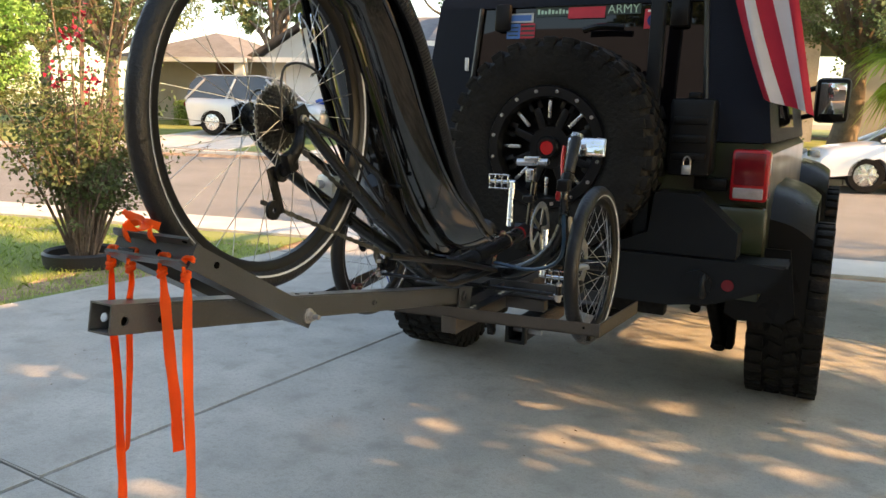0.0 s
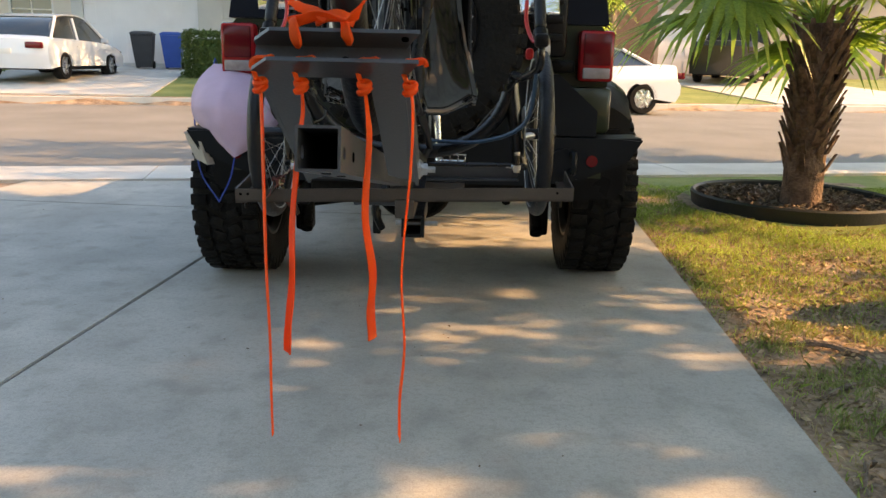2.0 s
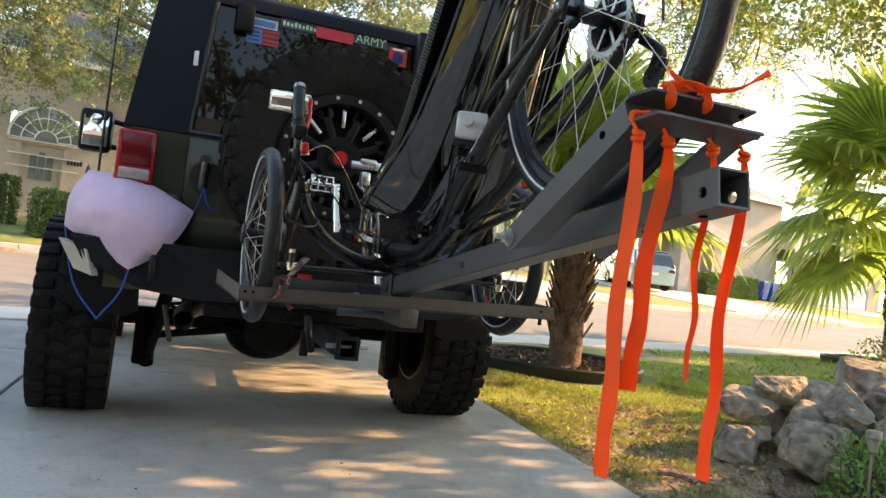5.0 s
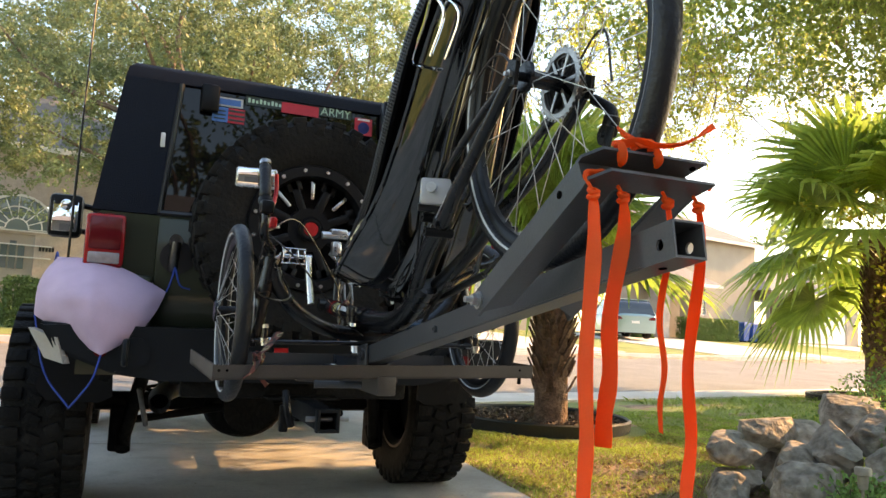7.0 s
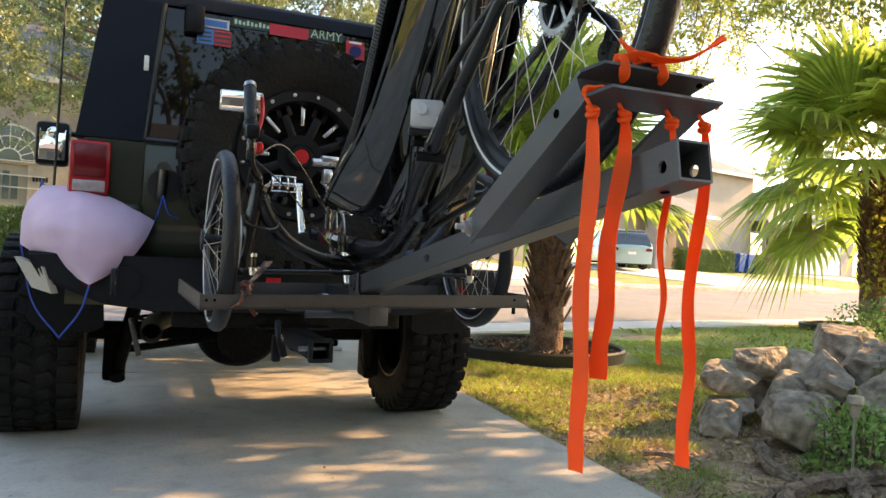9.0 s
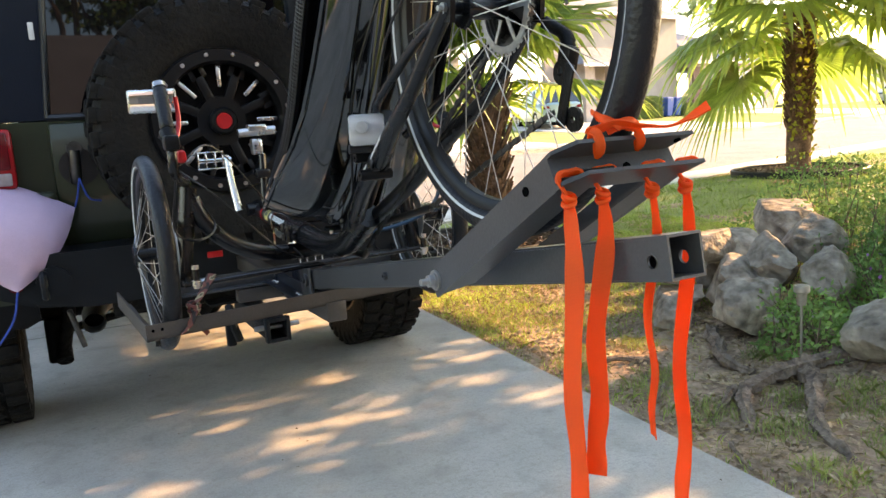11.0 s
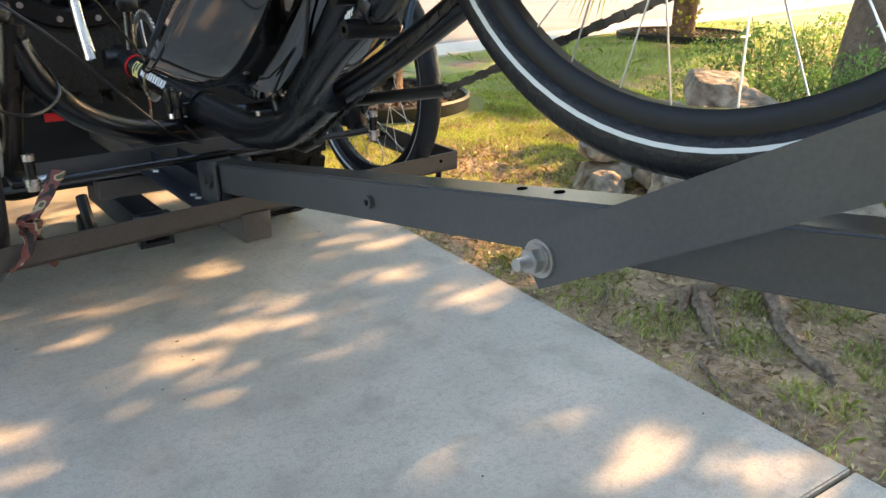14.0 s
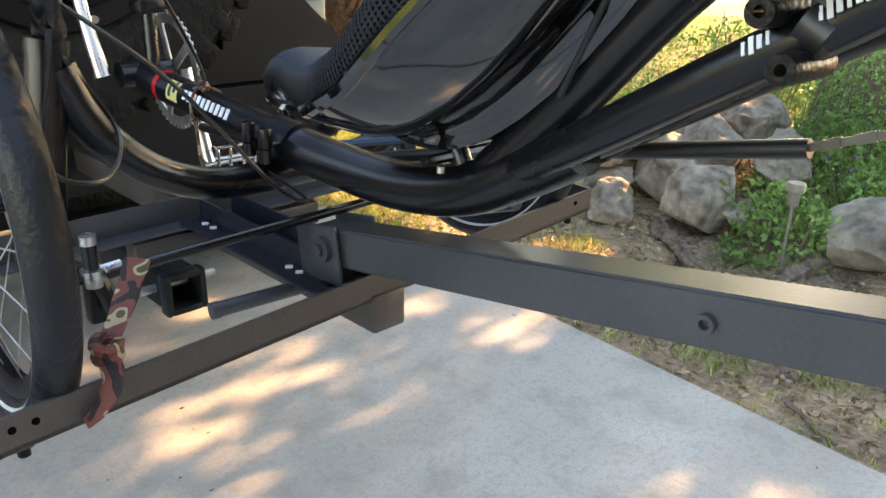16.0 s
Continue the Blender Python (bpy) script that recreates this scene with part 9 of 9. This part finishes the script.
for k in range(4):
    bm = bm_new()
    sbox(bm, 41.5 + k * 1.25, 42.3 + k * 1.25, 21.655, 21.672, HZ + 1.90, HZ + 2.12)
    part("garage_light", bm, M["houseglass"], h4, "small dark garage door window", smooth=False)
bm = bm_new()
sbox(bm, 38.3, 39.1, 21.5, 21.6, HZ, 3.4)
part("brick_pier", bm, M["redbrick"], h4, smooth=False)
gable_roof("roof", 27.0, 38.2, 22.5, 31, 6.2, 2.4, 'hip', h4)
gable_roof("garage_roof", 38.2, 48.0, 21.6, 30, 3.7, 2.2, 'hip', h4)
gable_roof("porch_roof", 28.0, 32.2, 21.0, 23, 3.5, 0.9, 'hip', h4)
h5 = thing("house", g(60, 24), "tan house at the far end of the street", "house")
wall_with_holes("wall", 52.0, 70.0, 22.0, HZ - 0.3, 3.8, [(54, 57, HZ + 0.8, HZ + 2.2)], M["paintwall"], h5)
window_unit(h5, 54, 57, 22.0, HZ + 0.8, HZ + 2.2, 4, 2)
gable_roof("roof", 52.0, 70.0, 22.0, 31, 3.8, 2.4, 'hip', h5)


def wheelie_bin(u, v, material, label):
    p = g(u, v)
    b = thing("wheelie_bin", p, label, "bin", group="wheelie bins")
    bm = bm_new()
    loft_box(bm, [[p + SU * (sx * w) + SV * (sy * w * 1.1) + Vector((0, 0, zz)) for sx, sy in ((-1, -1), (1, -1), (1, 1), (-1, 1))] for zz, w in ((0.06, 0.20), (0.5, 0.25), (0.95, 0.29))])
    part("body", bm, material, b, smooth=False)
    bm = bm_new()
    loft_box(bm, [[p + SU * (sx * w) + SV * (sy * w * 1.1) + Vector((0, 0, zz)) for sx, sy in ((-1, -1), (1, -1), (1, 1), (-1, 1))] for zz, w in ((0.955, 0.31), (1.0, 0.30), (1.05, 0.22))])
    part("lid", bm, material, b, smooth=False)
    for s in (-1, 1):
        bm = bm_new()
        lathe(bm, [(0.0005, -0.03), (0.12, -0.03), (0.12, 0.03), (0.0005, 0.03)], Matrix.Translation(p + SU * (s * 0.22) + SV * 0.24 + Vector((0, 0, 0.12))) @ rz(12.4) @ AXLE, 14)
        part("wheel", bm, M["rubber"], b)


wheelie_bin(-4.75 + 0.3, 20.6, M["binblack"], "dark wheelie bin beside the garage")
wheelie_bin(-3.75 + 0.1, 20.6, M["binblue"], "blue recycling bin beside the garage")
wheelie_bin(-9.35, 18.9, M["binblue"], "blue recycling bin by the hedge")
wheelie_bin(35.1, 21.2, M["binblue"], "blue recycling bin by the wall")
wheelie_bin(35.9, 21.2, M["binblue"], "blue recycling bin by the wall")
wheelie_bin(36.9, 21.3, M["binblack"], "dark wheelie bin by the wall")


def car(at, heading, L, W, H, paint, label, style="sedan"):
    """A parked car, its length along heading (degrees from east). Painted body, dark glass, lights, wheels."""
    m = Matrix.Translation(at) @ rz(heading)
    c = thing("car", at, label, "car", group="parked cars")
    hw = W / 2
    wb = L * 0.585
    zb, belt = 0.24, {"truck": 0.66, "coupe": 0.68}.get(style, 0.60) * H
    if style == "sedan":
        deck = [(-L / 2, 0.36 * H), (-L / 2 + 0.02, belt * 0.80), (-L / 2 + 0.10, belt * 1.02), (-L * 0.36, belt * 1.05), (L * 0.16, belt), (L * 0.36, belt * 0.92), (L / 2 - 0.14, belt * 0.78), (L / 2 - 0.02, belt * 0.60), (L / 2, 0.32 * H)]
        cab = [(-L * 0.41, belt * 1.02), (-L * 0.33, H * 0.86), (-L * 0.22, H * 0.965), (-L * 0.06, H), (L * 0.06, H * 0.975), (L * 0.16, H * 0.86), (L * 0.27, belt * 0.97)]
    elif style == "coupe":
        deck = [(-2.25, 0.40), (-2.25, 0.58), (-2.18, 0.66), (-2.12, 0.90), (-2.02, 0.955), (-1.4, 0.955), (0.0, 0.90), (0.95, 0.86), (1.75, 0.75), (2.12, 0.62), (2.25, 0.42)]
        cab = [(-1.62, 0.95), (-1.25, 1.10), (-0.85, 1.24), (-0.40, 1.32), (0.10, 1.325), (0.48, 1.22), (1.12, 0.86)]
    elif style == "suv":
        deck = [(-L / 2, 0.40 * H), (-L / 2 + 0.04, belt), (-L * 0.3, belt * 1.02), (L * 0.18, belt), (L * 0.42, belt * 0.90), (L / 2 - 0.04, belt * 0.74), (L / 2, 0.36 * H)]
        cab = [(-L * 0.485, belt), (-L * 0.42, H * 0.97), (-L * 0.1, H), (L * 0.08, H * 0.97), (L * 0.25, belt)]
    else:
        deck = [(-L / 2, 0.36 * H), (-L / 2 + 0.03, belt), (-L * 0.1, belt), (L * 0.2, belt), (L * 0.46, belt * 0.95), (L / 2 - 0.03, belt * 0.8), (L / 2, 0.36 * H)]
        cab = [(-L * 0.14, belt), (-L * 0.11, H * 0.96), (0.0, H), (L * 0.08, H * 0.97), (L * 0.20, belt)]
    deck = [(p.x, p.z) for p in smooth_line([Vector((x_, 0, z_)) for x_, z_ in deck], 3)]
    cab = [(p.x, p.z) for p in smooth_line([Vector((x_, 0, z_)) for x_, z_ in cab], 3)]
    side = [(-L / 2 + 0.1, zb), *[p for p in deck], (L / 2 - 0.1, zb)]
    arch_r = 0.335 if style in ("sedan", "coupe") else 0.39
    low = []
    for cx_ in (wb / 2, -wb / 2):
        low += [(cx_ + arch_r * math.cos(a), max(zb, 0.30 + arch_r * math.sin(a))) for a in [math.pi * k / 8 for k in range(9)]]
    poly = side + low
    bm = bm_new()
    layers = []
    for y, inset, up in ((-hw, 0.0, -0.05), (-hw * 0.96, 0.0, 0.0), (-hw * 0.84, 0.0, 0.03), (-hw * 0.5, 0.0, 0.045), (0, 0.02, 0.05), (hw * 0.5, 0.0, 0.045), (hw * 0.84, 0.0, 0.03), (hw * 0.96, 0.0, 0.0), (hw, 0.0, -0.05)):
        layers.append([bm.verts.new(m @ Vector((px_ * (1.0 - 0.06 * (abs(y) / hw) ** 4), y, pz_ + (up if pz_ > belt * 0.7 else 0)))) for px_, pz_ in poly])
    n = len(poly)
    for a, b in zip(layers, layers[1:]):
        for k in range(n):
            bm.faces.new((a[k], a[(k + 1) % n], b[(k + 1) % n], b[k]))
    bm.faces.new(layers[0])
    bm.faces.new(layers[-1][::-1])
    bmesh.ops.recalc_face_normals(bm, faces=list(bm.faces))
    body = part("body", bm, paint, c, "painted body")
    bm = bm_new()
    rows = []
    for q in (-1, -0.9, 0, 0.9, 1):
        rows.append([m @ Vector((x_, q * hw * (0.93 - 0.19 * min(1.0, max(0.0, (z_ - belt) / (0.9 * H - belt)))), z_ + (0.02 if abs(q) < 0.95 and z_ > 0.9 * H else 0))) for x_, z_ in cab])
    sheet(bm, rows)
    for s in (-1, 1):
        bm.faces.new([bm.verts.new(m @ Vector((x_, s * hw * (0.93 - 0.19 * min(1.0, max(0.0, (z_ - belt) / (0.9 * H - belt)))), z_))) for x_, z_ in cab])
    roof_ob = part("cabin", bm, M["carglass"], c, "dark car windows")
    ins = [p for p in cab if p[1] > 0.93 * H]
    bm = bm_new()
    rows = [[m @ Vector((x_, q * hw * 0.755, z_ + 0.012 + (0.02 if abs(q) < 0.9 else 0))) for x_, z_ in ins] for q in (-1, -0.85, 0, 0.85, 1)]
    sheet(bm, rows, -0.02)
    part("roof", bm, paint, c)
    for s in (-1, 1):
        for x_ in (cab[0][0], (ins[0][0] + ins[-1][0]) / 2 - 0.1, cab[-1][0]):
            tx = min(max(x_ * 0.72, ins[0][0]), ins[-1][0])
            bm = bm_new()
            sweep(bm, [m @ Vector((x_, s * hw * 0.935, belt)), m @ Vector((tx, s * hw * 0.755, H * 0.965))], 0.035, 6)
            part("pillar", bm, paint, c)
        for cx_ in (wb / 2, -wb / 2):
            wm = m @ Matrix.Translation((cx_, s * (hw - 0.10), 0.31 if style in ("sedan", "coupe") else 0.35)) @ rx(90)
            R = 0.31 if style in ("sedan", "coupe") else 0.355
            bm = bm_new()
            lathe(bm, [(R * 0.66, -0.10), (R * 0.95, -0.10), (R, -0.07), (R, 0.07), (R * 0.95, 0.10), (R * 0.66, 0.10)], wm, 26)
            ty = part("tyre", bm, M["rubber"], c)
            bm = bm_new()
            f = -s
            lathe(bm, [(0.0005, f * 0.085), (R * 0.2, f * 0.085), (R * 0.68, f * 0.06), (R * 0.68, 0), (0.0005, 0)], wm, 20, closed=False)
            for k in range(6):
                k_m = wm @ Matrix.Rotation(k * math.pi / 3, 4, 'Z')
                box(bm, k_m @ Vector((R * 0.4, 0, f * 0.088)), (R * 0.5, 0.05, 0.02), k_m.to_3x3(), 0.006)
            part("rim", bm, M["alu"], ty, "silver rim")
        bm = bm_new()
        box(bm, m @ Vector((-L / 2 + 0.06, s * hw * 0.72, belt * 0.86)), (0.10, hw * 0.42, 0.14), (m.to_3x3()), 0.03)
        part("tail_light", bm, M["redlens"], c, "red tail light")
        bm = bm_new()
        box(bm, m @ Vector((L / 2 - 0.10, s * hw * 0.70, belt * 0.72)), (0.16, hw * 0.42, 0.12), (m.to_3x3()), 0.03)
        part("headlight", bm, M["houseglass"], c, "glassy headlight")
        bm = bm_new()
        box(bm, m @ Vector((L * 0.17, s * (hw + 0.07), belt * 1.06)), (0.10, 0.16, 0.11), (m.to_3x3()), 0.03)
        part("door_mirror", bm, paint, c)
        for x_ in (-L * 0.13, L * 0.11):
            bm = bm_new()
            box(bm, m @ Vector((x_, s * (hw + 0.002), belt * 0.86)), (0.16, 0.02, 0.03), (m.to_3x3()), 0.006)
            part("door_handle", bm, paint, c)
    bm = bm_new()
    box(bm, m @ Vector((-L / 2 - 0.002, 0, belt * 0.70)), (0.012, 0.34, 0.11), m.to_3x3(), 0.002)
    part("number_plate", bm, M["trim"], c, "pale blank plate")
    bm = bm_new()
    box(bm, m @ Vector((0, 0, 0.27)), (L * 0.9, W * 0.84, 0.12), m.to_3x3(), 0.03)
    part("underbody", bm, M["under"], c)


U_DEG = math.degrees(math.atan2(SU.y, SU.x))
car(g(5.35, 12.4) * 1.0, U_DEG + 180, 4.5, 1.72, 1.33, M["carwhite"], "white two-door coupe parked at the far kerb", "coupe")
car(g(-10.9, 17.6), U_DEG + 8, 4.25, 1.78, 1.66, M["carsilver"], "silver compact utility vehicle parked across the street", "suv")
car(g(-6.0, 17.3), U_DEG + 80, 4.5, 1.78, 1.42, M["carwhite"], "white saloon car on the opposite driveway")
car(g(13.9, 20.0), U_DEG + 48, 4.8, 1.9, 1.78, M["cardark"], "dark pickup truck on the opposite driveway", "truck")
car(g(24.6, 20.4), U_DEG + 60, 4.7, 1.85, 1.62, M["carteal"], "pale teal utility vehicle on a driveway", "suv")
car(g(58.0, 17.5), U_DEG + 180, 4.6, 1.85, 1.72, M["carsilver"], "silver utility vehicle far along the street", "suv")
